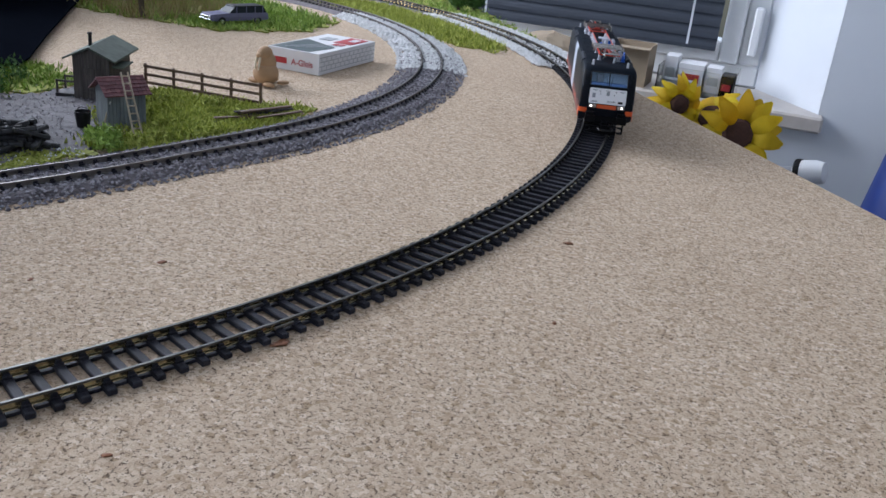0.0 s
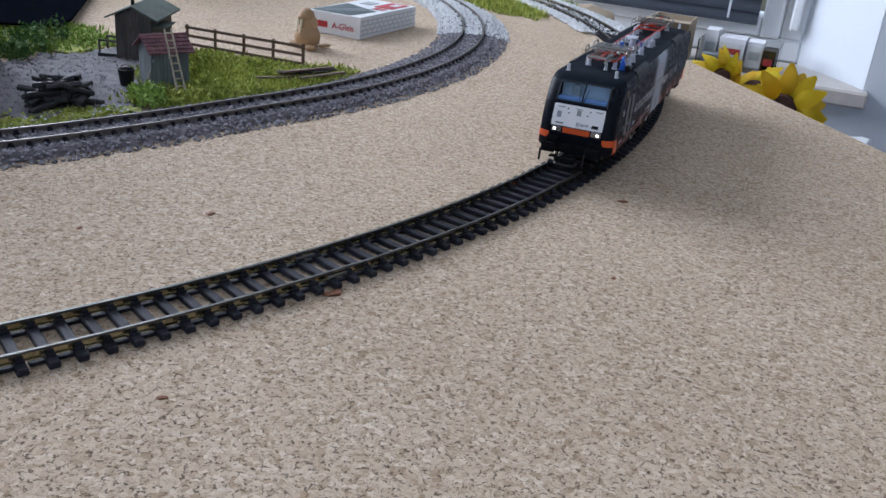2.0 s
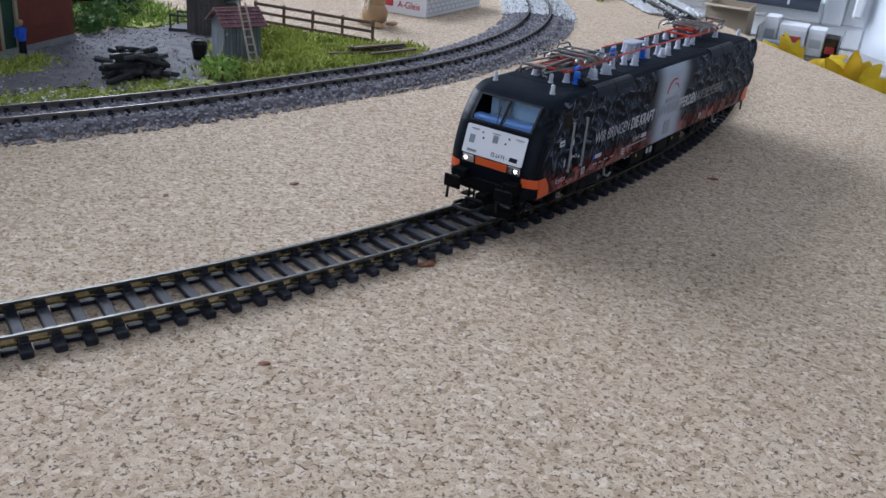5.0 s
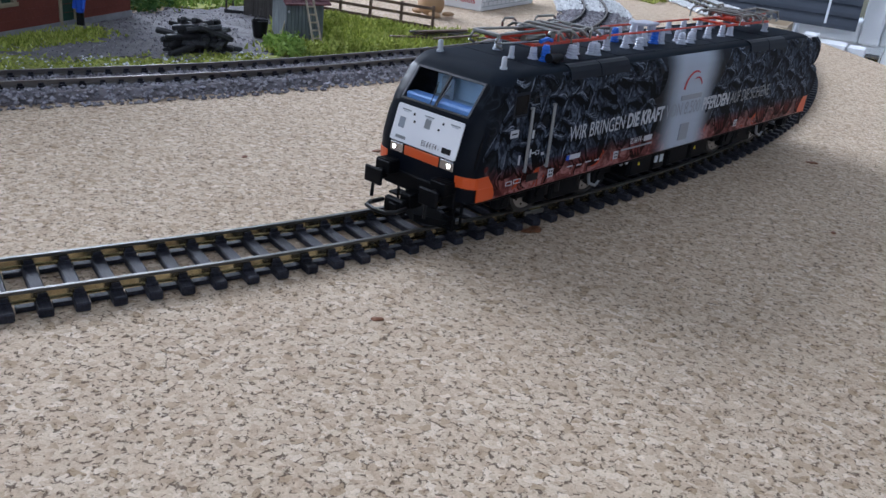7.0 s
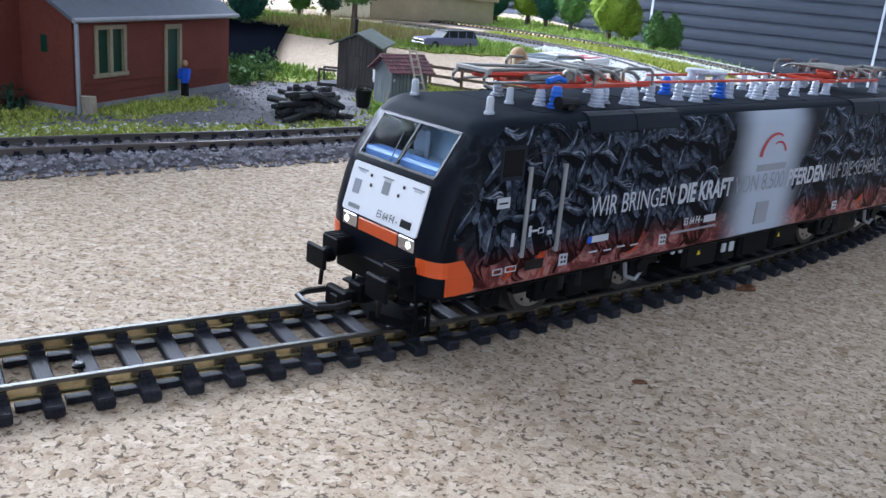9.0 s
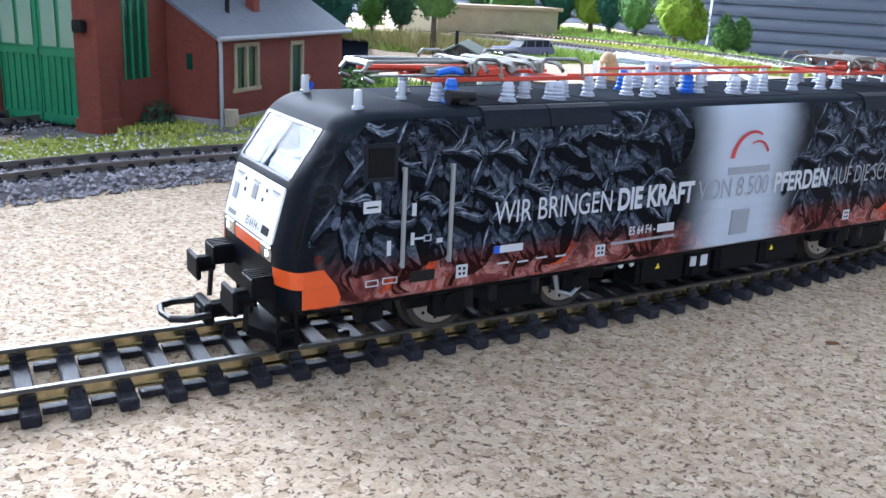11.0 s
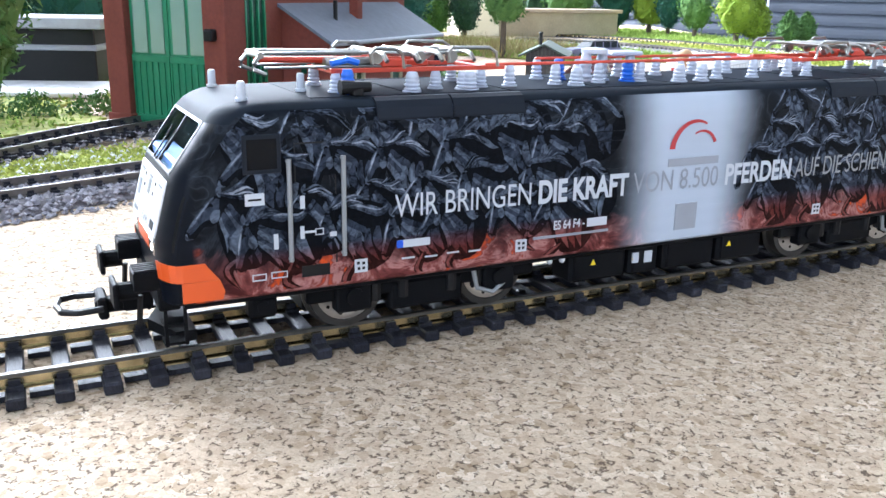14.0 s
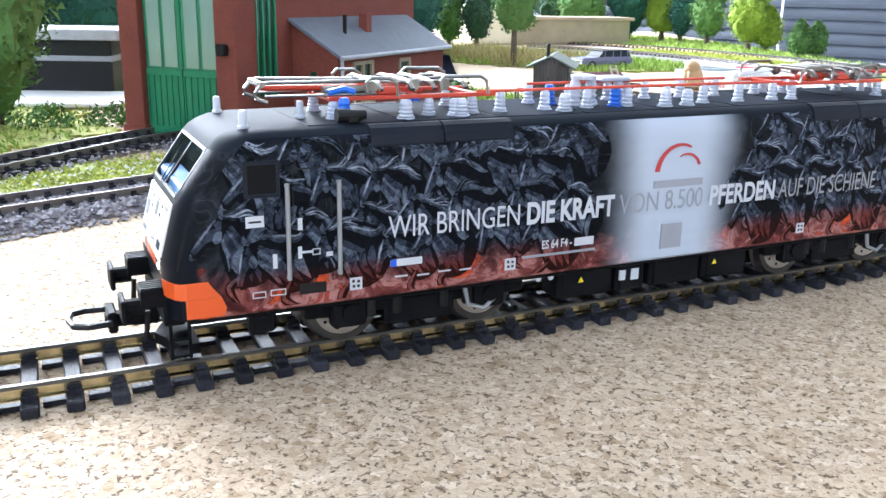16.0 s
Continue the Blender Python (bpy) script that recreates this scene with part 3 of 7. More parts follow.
def corner(z, grow=0.0):
    """The rounded corner between flank and front at a height: x, y points."""
    w, f, n = half_width(z) + grow, flank_end(z), nose_end(z) + grow
    e = float(np.interp(z, (3.94, 4.265), (1.24, 1.05)))
    d, g = n - f, w - e
    return [(f, w), (f + 0.30 * d, w - 0.055 * g), (f + 0.58 * d, w - 0.24 * g), (f + 0.84 * d, w - 0.60 * g), (n - 0.02 * d, w - 0.93 * g), (n, e - 0.05)]


def loco_shell(bm):
    """Body shell as a stack of plan outlines, with an opening for the windscreen at both cabs."""
    rings = []
    for z in SHELL_Z:
        c = corner(z)
        w = half_width(z)
        q = [(0.0, w), (3.0, w), (6.8, w)] + c
        right = q + [(x, -y) for x, y in q[::-1]]
        left = [(-x, y) for x, y in right[::-1]]
        loop = right[:-1] + left[:-1]
        rings.append([bm.verts.new((x * C, y * C, z * C)) for x, y in loop])
    k = len(rings[0])
    for i, (a, b) in enumerate(zip(rings, rings[1:])):
        for j in range(k):
            g = (j + 1) % k
            xs, ys = (a[j].co.x + a[g].co.x) / 2, (a[j].co.y + a[g].co.y) / 2
            if abs(ys) < 0.001 * C and 3.1 < SHELL_Z[i] < 3.9 and abs(xs) > 9 * C:
                continue
            bm.faces.new((a[j], a[g], b[g], b[j]))
    bm.faces.new(rings[0][::-1]), bm.faces.new(rings[-1])
    bmesh.ops.recalc_face_normals(bm, faces=bm.faces)
    # upward roof faces take the lighter colour that stands in for sheen
    for f in bm.faces:
        f.material_index = 1 if f.normal.z > 0.55 and f.calc_center_median().z > 3.95 * C else 0


def side(x, z, y=1.722):
    """A frame on the camera-side flank: its x runs to the rear, its y up, its z outward."""
    return Matrix(((-1, 0, 0, x * C), (0, 0, 1, y * C), (0, 1, 0, z * C), (0, 0, 0, 1)))


def plate(name, x0, x1, z0, z1, mat, parent, label="", y=1.7275, thick=0.012, bevel=0.0):
    bm = bmesh.new()
    box(bm, x0 * C, x1 * C, (y - 0.03) * C, (y + thick) * C, z0 * C, z1 * C, None, bevel * C)
    return part(name, bm, mat, parent, label)


def spot(bm, p, lift):
    """A point just proud of the flank, kept on its painted field."""
    z = min(max(p.y, 1.12), 4.12)
    x = min(p.x, flank_end(z) + 0.06)
    return bm.verts.new((x * C, (half_width(z) + 0.0015 + lift) * C, z * C))


def stroke(bm, pts, wide, lift, mat=0):
    """A tapering brush stroke on the flank through x, z points, in centimetres."""
    n = len(pts)
    pairs = []
    for i, p in enumerate(pts):
        d = (pts[min(i + 1, n - 1)] - pts[max(i - 1, 0)])
        d = d.normalized() if d.length else Vector((1, 0))
        w = wide * max(0.1, math.sin(math.pi * (0.1 + 0.9 * i / (n - 1)))) * 0.5
        s = Vector((-d.y, d.x)) * w
        pairs.append((spot(bm, p + s, lift), spot(bm, p - s, lift)))
    for a, b in zip(pairs, pairs[1:]):
        f = bm.faces.new((a[0], a[1], b[1], b[0]))
        f.material_index = mat


def running_horse(bm, x, z, k, lift):
    """A painted galloping horse: head, arched neck, chest, flying mane and a bent foreleg; the head looks to +x."""
    r = random.uniform
    turn, wave = radians(r(-24, 12)), r(0, 6.28)
    def at(u, v):
        return Vector((x + (u * math.cos(turn) - v * math.sin(turn)) * k, z + (u * math.sin(turn) + v * math.cos(turn)) * k))
    def arc(points, n=10):
        pts = [Vector(p) for p in points]
        pts = [pts[0] * 2 - pts[1]] + pts + [pts[-1] * 2 - pts[-2]]
        out = []
        per = max(2, n // (len(points) - 1))
        for i in range(1, len(pts) - 2):
            p0, p1, p2, p3 = pts[i - 1:i + 3]
            for j in range(per):
                t = j / per
                out.append(0.5 * (2 * p1 + (p2 - p0) * t + (2 * p0 - 5 * p1 + 4 * p2 - p3) * t * t + (3 * p1 - p0 - 3 * p2 + p3) * t ** 3))
        out.append(pts[-2])
        return [at(*p) for p in out]
    def fill(points, mat, h):
        f = bm.faces.new([spot(bm, p, lift + h) for p in arc(points + points[:1], 3 * len(points))[:-1]])
        f.material_index = mat
    d = 0.0003
    # dark body behind, so that each horse stands off the next
    fill([(0.00, 0.40), (-0.35, 0.46), (-0.85, 0.22), (-1.05, -0.25), (-0.80, -0.70), (-0.35, -0.78), (-0.12, -0.45), (0.02, -0.02)], 3, 0)
    # neck, chest and shoulder in broad soft bands
    for i in range(5):
        f = i / 4
        pts = [(-0.02 - 0.16 * f, 0.04 + 0.28 * f), (-0.16 - 0.26 * f, -0.16 + 0.28 * f + r(-0.04, 0.04)), (-0.24 - 0.42 * f, -0.50 + 0.34 * f + r(-0.06, 0.06))]
        stroke(bm, arc(pts), r(0.12, 0.2) * k, lift + d * (1 + 0.1 * i), (1, 2, 1, 2, 3)[i])
    for i in range(3):
        pts = [(-0.40 - 0.16 * i, -0.10 + r(-0.05, 0.05)), (-0.32 - 0.17 * i, -0.36), (-0.46 - 0.14 * i, -0.68)]
        stroke(bm, arc(pts), r(0.12, 0.2) * k, lift + d * 1.6, random.choice((1, 2, 2)))
    stroke(bm, arc([(-0.04, -0.05), (-0.16, -0.27), (-0.20, -0.52)]), 0.06 * k, lift + 1.8 * d, 1)
    # bent foreleg with hoof
    u = r(-0.5, -0.2)
    knee, foot = (u + r(0.15, 0.32), -0.82), (u + r(-0.05, 0.15), -1.12)
    stroke(bm, arc([(u - 0.05, -0.55), knee, foot]), 0.17 * k, lift + 1.7 * d, 3)
    stroke(bm, arc([(u, -0.55), (knee[0] + 0.02, knee[1] + 0.02), foot]), 0.07 * k, lift + 2 * d, 1)
    # head: long wedge, cheek, muzzle
    fill([(-0.06, 0.38), (0.08, 0.37), (0.20, 0.24), (0.36, -0.03), (0.47, -0.20), (0.45, -0.31), (0.33, -0.33), (0.20, -0.13), (0.06, -0.10), (-0.05, 0.06)], 3, 2.0 * d)
    fill([(0.00, 0.33), (0.10, 0.32), (0.20, 0.19), (0.36, -0.08), (0.43, -0.21), (0.37, -0.24), (0.22, -0.05), (0.08, 0.02), (0.00, 0.12)], 2, 2.3 * d)
    fill([(-0.02, 0.16), (0.08, 0.14), (0.12, 0.03), (0.07, -0.06), (-0.02, 0.0)], 1, 2.5 * d)
    stroke(bm, arc([(0.09, 0.35), (0.20, 0.21), (0.35, -0.05), (0.45, -0.21)]), 0.065 * k, lift + 2.7 * d, 1)
    stroke(bm, arc([(0.14, 0.29), (0.25, 0.12), (0.34, -0.04)]), 0.03 * k, lift + 2.9 * d, 0)
    stroke(bm, arc([(0.45, -0.24), (0.43, -0.32), (0.34, -0.32)]), 0.05 * k, lift + 2.8 * d, 1)
    stroke(bm, arc([(0.09, 0.20), (0.13, 0.225), (0.18, 0.18)]), 0.05 * k, lift + 2.9 * d, 3)
    stroke(bm, arc([(0.40, -0.22), (0.42, -0.25), (0.40, -0.28)]), 0.035 * k, lift + 2.9 * d, 3)
    stroke(bm, arc([(-0.01, 0.35), (0.03, 0.46), (0.0, 0.55)]), 0.09 * k, lift + 2.5 * d, 1)
    # mane: wavy locks blown back, each with one bright edge
    for i in range(7):
        f = i / 6
        u0, v0 = 0.03 - 0.56 * f, 0.40 - 0.16 * f * f
        far = r(0.30, 0.55)
        pts = [(u0 - far * s, v0 + 0.10 * math.sin(4.2 * s + wave + 0.7 * i) * s + (0.12 - 0.34 * f) * s) for s in (0, 0.25, 0.5, 0.75, 1.0)]
        stroke(bm, arc(pts, 12), r(0.09, 0.15) * k, lift + 2.6 * d, random.choice((1, 2, 2, 3)))
        stroke(bm, arc([(a, b + 0.02) for a, b in pts], 12), r(0.02, 0.045) * k, lift + 2.9 * d, random.choice((0, 1, 1)))


def insulator(bm, x, y, z, h=0.42, r=0.11, m=None):
    prof = [(r * 1.25, 0), (r * 1.25, h * 0.08)]
    for i in range(4):
        a = h * (0.1 + 0.2 * i)
        prof += [(r * 0.78, a), (r * (1.08 - 0.08 * i), a + h * 0.05), (r * (1.06 - 0.08 * i), a + h * 0.1), (r * 0.76, a + h * 0.14)]
    prof += [(r * 0.6, h)]
    lathe(bm, [(p * C, q * C) for p, q in prof], 10, Matrix.Translation((x * C, y * C, z * C)))


def pantograph(loco, x, way):
    """Folded single-arm current collector on its red frame; way +1 has the head towards the front."""
    top = 4.27
    p = new("pantograph")
    p.parent = loco
    p.matrix_basis = Matrix.Translation((x * C, 0, 0)) @ Matrix.Diagonal((way, way, 1, 1))
    tagged(p, "folded bright metal pantograph on red frame")
    bm = bmesh.new()
    for y in (-0.62, 0.62):
        box(bm, -2.3 * C, 1.2 * C, (y - 0.05) * C, (y + 0.05) * C, (top + 0.33) * C, (top + 0.41) * C, None, 0.0001)
    for u in (-1.9, -0.6, 1.1):
        box(bm, (u - 0.06) * C, (u + 0.06) * C, -0.62 * C, 0.62 * C, (top + 0.32) * C, (top + 0.40) * C, None, 0.0001)
    box(bm, -0.9 * C, -0.3 * C, -0.2 * C, 0.2 * C, (top + 0.38) * C, (top + 0.5) * C, None, 0.0002)
    part("base_frame", bm, RED_BAR, p, "red base frame")
    z = top + 0.52
    bm = bmesh.new()
    pipe(bm, [(-0.6 * C, 0, (z - 0.02) * C), (2.2 * C, 0, (z + 0.02) * C), (2.38 * C, 0, (z + 0.05) * C)], 0.0006)
    part("lower_arm", bm, RED_BAR, p, "red lower arm")
    for s in (-1, 1):
        bm = bmesh.new()
        pipe(bm, [(2.40 * C, s * 0.42 * C, (z + 0.10) * C), (2.30 * C, s * 0.42 * C, (z + 0.15) * C), (0.4 * C, s * 0.24 * C, (z + 0.13) * C), (-0.7 * C, s * 0.16 * C, (z + 0.10) * C)], 0.00036)
        part("upper_arm", bm, SILVER, p)
        bm = bmesh.new()
        pipe(bm, [(2.36 * C, s * 0.42 * C, (z + 0.14) * C), (2.50 * C, s * 0.44 * C, (z - 0.02) * C), (2.50 * C, s * 0.46 * C, (z - 0.12) * C), (2.3 * C, s * 0.48 * C, (z - 0.2) * C)], 0.0004)
        part("knee_link", bm, SILVER, p)
        bm = bmesh.new()
        pipe(bm, [(2.3 * C, s * 0.34 * C, (z - 0.10) * C), (0.9 * C, s * 0.5 * C, (z - 0.09) * C), (-0.4 * C, s * 0.52 * C, (z - 0.10) * C)], 0.00026)
        part("guide_rod", bm, SILVER, p)
        # raised horn of each contact strip, a bow across the roof's side
        for u0, u1 in ((0.55, 0.0), (-0.95, -1.9)):
            bm = bmesh.new()
            y = s * 0.98
            pipe(bm, [(u0 * C, y * C, (z - 0.02) * C), ((u0 + 0.03) * C, y * C, (z + 0.16) * C), ((u0 - 0.06) * C, y * C, (z + 0.25) * C), ((u1 + 0.12) * C, y * C, (z + 0.24) * C), ((u1 - 0.02) * C, y * C, (z + 0.15) * C), ((u1 - 0.06) * C, y * C, (z - 0.1) * C)], 0.00036)
            part("horn", bm, SILVER, p, "bright bent wire horn")
        for u in (0.3, -0.55, -1.2):
            bm = bmesh.new()
            lathe(bm, [(0.0011, -0.0006), (0.0013, 0.0), (0.0009, 0.0008)], 10, Matrix.Translation((u * C, s * 0.55 * C, (z + 0.06) * C)) @ Matrix.Rotation(radians(90), 4, "X"))
            part("pivot", bm, SILVER, p)
        bm = bmesh.new()
        box(bm, -0.3 * C, 0.2 * C, (s * 0.5 - 0.06) * C, (s * 0.5 + 0.06) * C, (top + 0.40) * C, (top + 0.56) * C, None, 0.0003)
        part("bearing_block", bm, RED_BAR, p)
    bm = bmesh.new()
    pipe(bm, [(2.38 * C, -0.46 * C, (z + 0.12) * C), (2.38 * C, 0.46 * C, (z + 0.12) * C)], 0.0006)
    part("knee_bar", bm, SILVER, p)
    for u in (0.28, -0.35, -0.8, -1.45):
        bm = bmesh.new()
        pts = [(u * C, y * C, (z + dz) * C) for y, dz in ((-1.0, 0.02), (-0.85, 0.13), (-0.7, 0.16), (0.7, 0.16), (0.85, 0.13), (1.0, 0.02))]
        pipe(bm, pts, 0.00042)
        part("contact_strip", bm, SILVER, p, "bright contact strip")
    bm = bmesh.new()
    for y in (-0.5, 0.0, 0.5):
        pipe(bm, [(0.28 * C, y * C, (z + 0.15) * C), (-0.5 * C, y * C, (z + 0.09) * C), (-1.45 * C, y * C, (z + 0.15) * C)], 0.0003)
    part("head", bm, SILVER, p, "light head frame")
    for y, r_ in ((0.3, 0.0011), (-0.3, 0.0008)):
        bm = bmesh.new()
        tube(bm, (0.3 * C, y * C, (top + 0.47) * C), (1.2 * C, y * C, (top + 0.47) * C), r_)
        part("spring", bm, SILVER, p)
    for u, y in ((-1.8, 0.62), (-1.8, -0.62), (1.1, 0.62), (1.1, -0.62), (-0.3, 0.85), (-0.85, 0.62), (-1.3, 0.85)):
        bm = bmesh.new()
        insulator(bm, u, y, top, 0.33, 0.12)
        smooth(part("insulator", bm, INSULATOR, p), 60)
    return p


def buffer_end(loco, way):
    """Buffers, hook, steps and plough of one end."""
    e = new("front_gear" if way > 0 else "rear_gear")
    e.parent = loco
    e.matrix_basis = Matrix.Diagonal((way, way, 1, 1))
    bm = bmesh.new()
    box(bm, 10.2 * C, 10.56 * C, -1.28 * C, 1.28 * C, 0.85 * C, 1.3 * C, None, 0.0003)
    part("buffer_beam", bm, FRAME_BLACK, e)
    for y in (-1.0, 1.0):
        bm = bmesh.new()
        box(bm, 10.4 * C, 10.92 * C, (y - 0.26) * C, (y + 0.26) * C, 1.22 * C, 1.56 * C, None, 0.0002)
        for i in range(5):
            box(bm, 10.45 * C, 10.9 * C, (y - 0.22 + 0.1 * i) * C, (y - 0.18 + 0.1 * i) * C, 1.55 * C, 1.585 * C)
        part("step_box", bm, FRAME_BLACK, e)
        bm = bmesh.new()
        tube(bm, (10.85 * C, y * C, 1.2 * C), (11.2 * C, y * C, 1.2 * C), 0.0016, 0.0016, 12)
        box(bm, 11.16 * C, 11.25 * C, (y - 0.32) * C, (y + 0.32) * C, 0.98 * C, 1.42 * C, None, 0.0003)
        part("buffer", bm, FRAME_BLACK, e, "black rectangular buffer")
        bm = bmesh.new()
        for z in (0.22, 0.55):
            box(bm, 10.12 * C, 10.5 * C, (y - 0.1) * C, (y + 0.25) * C, z * C, (z + 0.05) * C)
        for x in (10.14, 10.46):
            box(bm, (x - 0.03) * C, (x + 0.03) * C, (y + 0.2) * C, (y + 0.25) * C, 0.2 * C, 1.0 * C)
        part("step", bm, FRAME_BLACK, e)
        bm = bmesh.new()
        pipe(bm, [(10.75 * C, (y - 0.45) * C, 0.95 * C), (10.8 * C, (y - 0.45) * C, 0.4 * C)], 0.0005)
        part("brake_hose", bm, BLACK, e)
    bm = bmesh.new()
    box(bm, 10.5 * C, 11.0 * C, -0.2 * C, 0.2 * C, 0.55 * C, 0.95 * C, None, 0.0004)
    box(bm, 10.9 * C, 11.45 * C, -0.14 * C, 0.14 * C, 0.55 * C, 0.8 * C, None, 0.0004)
    box(bm, 11.25 * C, 11.42 * C, -0.34 * C, 0.34 * C, 0.5 * C, 0.9 * C, None, 0.0004)
    part("coupler", bm, FRAME_BLACK, e, "black hook coupler")
    bm = bmesh.new()
    loop = [(11.35, -0.42), (11.75, -0.46), (12.0, -0.34), (12.06, 0.0), (12.0, 0.34), (11.75, 0.46), (11.35, 0.42)]
    pipe(bm, [(a * C, b * C, 0.74 * C) for a, b in loop], 0.0006)
    part("coupler_loop", bm, BLACK, e, "thin black wire coupling loop")
    bm = bmesh.new()
    prism(bm, [(9.9 * C, -0.85 * C), (10.25 * C, -0.85 * C), (10.6 * C, 0), (10.25 * C, 0.85 * C), (9.9 * C, 0.85 * C)], 0.10 * C, 0.30 * C)
    part("rail_guard", bm, FRAME_BLACK, e)
    # cab behind the windscreen
    bm = bmesh.new()
    box(bm, 8.75 * C, 10.16 * C, -1.18 * C, 1.18 * C, 3.02 * C, 3.07 * C)
    box(bm, 8.7 * C, 8.76 * C, -1.3 * C, 1.3 * C, 3.02 * C, 4.1 * C)
    part("cab_interior", bm, CAB_GREY, e, "grey cab interior")
    bm = bmesh.new()
    box(bm, 9.72 * C, 10.12 * C, -1.14 * C, 1.14 * C, 3.07 * C, 3.30 * C, None, 0.0005)
    part("driving_desk", bm, CAB_BLUE, e, "blue driving desk")
    bm = bmesh.new()
    box(bm, 9.1 * C, 9.25 * C, -0.75 * C, -0.3 * C, 3.07 * C, 3.72 * C, None, 0.0006)
    box(bm, 9.25 * C, 9.55 * C, -0.75 * C, -0.3 * C, 3.07 * C, 3.25 * C, None, 0.0005)
    part("driver_seat", bm, GREY_MARK, e, "grey driver's seat")
    # front
    def slope(u):  # from the windscreen's top to its foot
        return Vector((9.65 + 0.585 * u, 3.94 - 0.82 * u))
    rx, rz = 0.814, 0.581  # outward of the windscreen's slope
    def pane_block(q0, q1, y0, y1, back, front, s0=1.0, s1=1.0):
        bm = bmesh.new()
        vs = [bm.verts.new(((q.x + rx * off) * C, y * s * C, (q.y + rz * off) * C)) for off in (back, front) for q, s in ((q0, s0), (q1, s1)) for y in (y0, y1)]
        for f in ((0, 1, 3, 2), (4, 6, 7, 5), (0, 4, 5, 1), (2, 3, 7, 6), (0, 2, 6, 4), (1, 5, 7, 3)):
            bm.faces.new([vs[i] for i in f])
        bmesh.ops.recalc_face_normals(bm, faces=bm.faces)
        return bm
    for y0, y1 in ((-1.13, -0.025), (0.025, 1.13)):
        g = part("windscreen", pane_block(slope(0.06), slope(0.94), y0, y1, -0.03, 0.0), WINDSCREEN, e, "clear bluish windscreen pane")
        g.visible_shadow = False
        u0, u1 = slope(0.97), slope(0.35)
        m_ = 0.1 if y0 > 0 else -0.1
        bm = bmesh.new()
        pipe(bm, [((u0.x + 0.05) * C, m_ * C, (u0.y + 0.05) * C), ((u1.x + 0.05) * C, m_ * 2.0 * C, (u1.y + 0.05) * C)], 0.00014, 5)
        part("wiper", bm, BLACK, e)
    for q0, q1, y0, y1, mat in ((0.0, 0.055, -1.17, 1.17, STEEL_DARK), (0.945, 1.0, -1.17, 1.17, BLACK), (0.05, 0.95, -1.185, -1.13, STEEL_DARK), (0.05, 0.95, 1.13, 1.185, STEEL_DARK), (0.05, 0.95, -0.028, 0.028, BLACK)):
        part("windscreen_frame", pane_block(slope(q0), slope(q1), y0, y1, -0.05, 0.012), mat, e)
    bm = bmesh.new()
    out = [(-1.17, 2.10), (-1.12, 2.07), (1.12, 2.07), (1.17, 2.10), (1.165, 2.96), (1.13, 3.0), (-1.13, 3.0), (-1.165, 2.96)]
    for off in (0.0, 0.035):
        vs = [bm.verts.new(((nose_end(z) + off) * C, y * C, z * C)) for y, z in out]
        bm.faces.new(vs)
    bm.verts.ensure_lookup_table()
    for i in range(8):
        bm.faces.new((bm.verts[i], bm.verts[(i + 1) % 8], bm.verts[8 + (i + 1) % 8], bm.verts[8 + i]))
    bmesh.ops.recalc_face_normals(bm, faces=bm.faces)
    panel = part("front_panel", bm, LOCO_WHITE, e, "white nose panel with small dark markings")
    # markings: the nose frame has x across, y up, z outward
    ax = Vector((nose_end(3.0) - nose_end(2.1), 0, 0.9)).normalized()
    nose = Matrix(((0, ax.x, ax.z, (nose_end(2.4) + 0.037) * C), (1, 0, 0, 0), (0, ax.z, -ax.x, 2.4 * C), (0, 0, 0, 1)))
    def mark(name, u0, u1, v0, v1, mat):
        bm = bmesh.new()
        box(bm, u0 * C, u1 * C, v0 * C, v1 * C, 0.0, 0.0001, nose)
        part(name, bm, mat, panel)
    for u, v in ((-0.52, 0.45), (-0.46, 0.27), (0.50, 0.45), (0.40, 0.27)):
        mark("bolt", u - 0.03, u + 0.03, v - 0.03, v + 0.03, BLACK)
    mark("grey_badge", -0.98, -0.78, 0.02, 0.3, GREY_MARK)
    mark("lamp_socket", -0.1, 0.1, 0.2, 0.44, GREY_BAR)
    for u in (-0.82, 0.0, 0.9):
        mark("handle", u - 0.16, u + 0.16, 0.49, 0.52, GREY_BAR)
        mark("handle_foot", u - 0.1, u + 0.1, 0.45, 0.48, STICKER)
    mark("small_number_bar", -0.98, -0.62, -0.26, -0.18, GREY_BAR)
    writing("class_number", "ES 64 F4 -", 0.62 * C, 0.14 * C, nose @ Matrix.Translation((-0.02 * C, -0.24 * C, 0.0003)), BLACK, panel)
    mark("number_bar", 0.67, 0.97, -0.24, -0.10, BLACK)
    for y in (-0.9, 0.9):
        bm = bmesh.new()
        box(bm, 10.44 * C, 10.56 * C, (y - 0.23) * C, (y + 0.23) * C, 1.77 * C, 2.03 * C, None, 0.0002)
        lamp = part("headlight", bm, CHROME, e, "lit twin headlight")
        bm = bmesh.new()
        ball(bm, (10.56 * C, (y + 0.08 * (1 if y > 0 else -1)) * C, 1.9 * C), 0.00065, (0.25, 1.0, 1))
        smooth(part("lens", bm, LAMP, lamp, "glowing warm white lens"))
    bm = bmesh.new()
    box(bm, 10.44 * C, 10.55 * C, -0.62 * C, 0.62 * C, 1.76 * C, 2.02 * C, None, 0.0002)
    part("red_stripe", bm, ORANGE, e, "orange stripe below the nose panel")
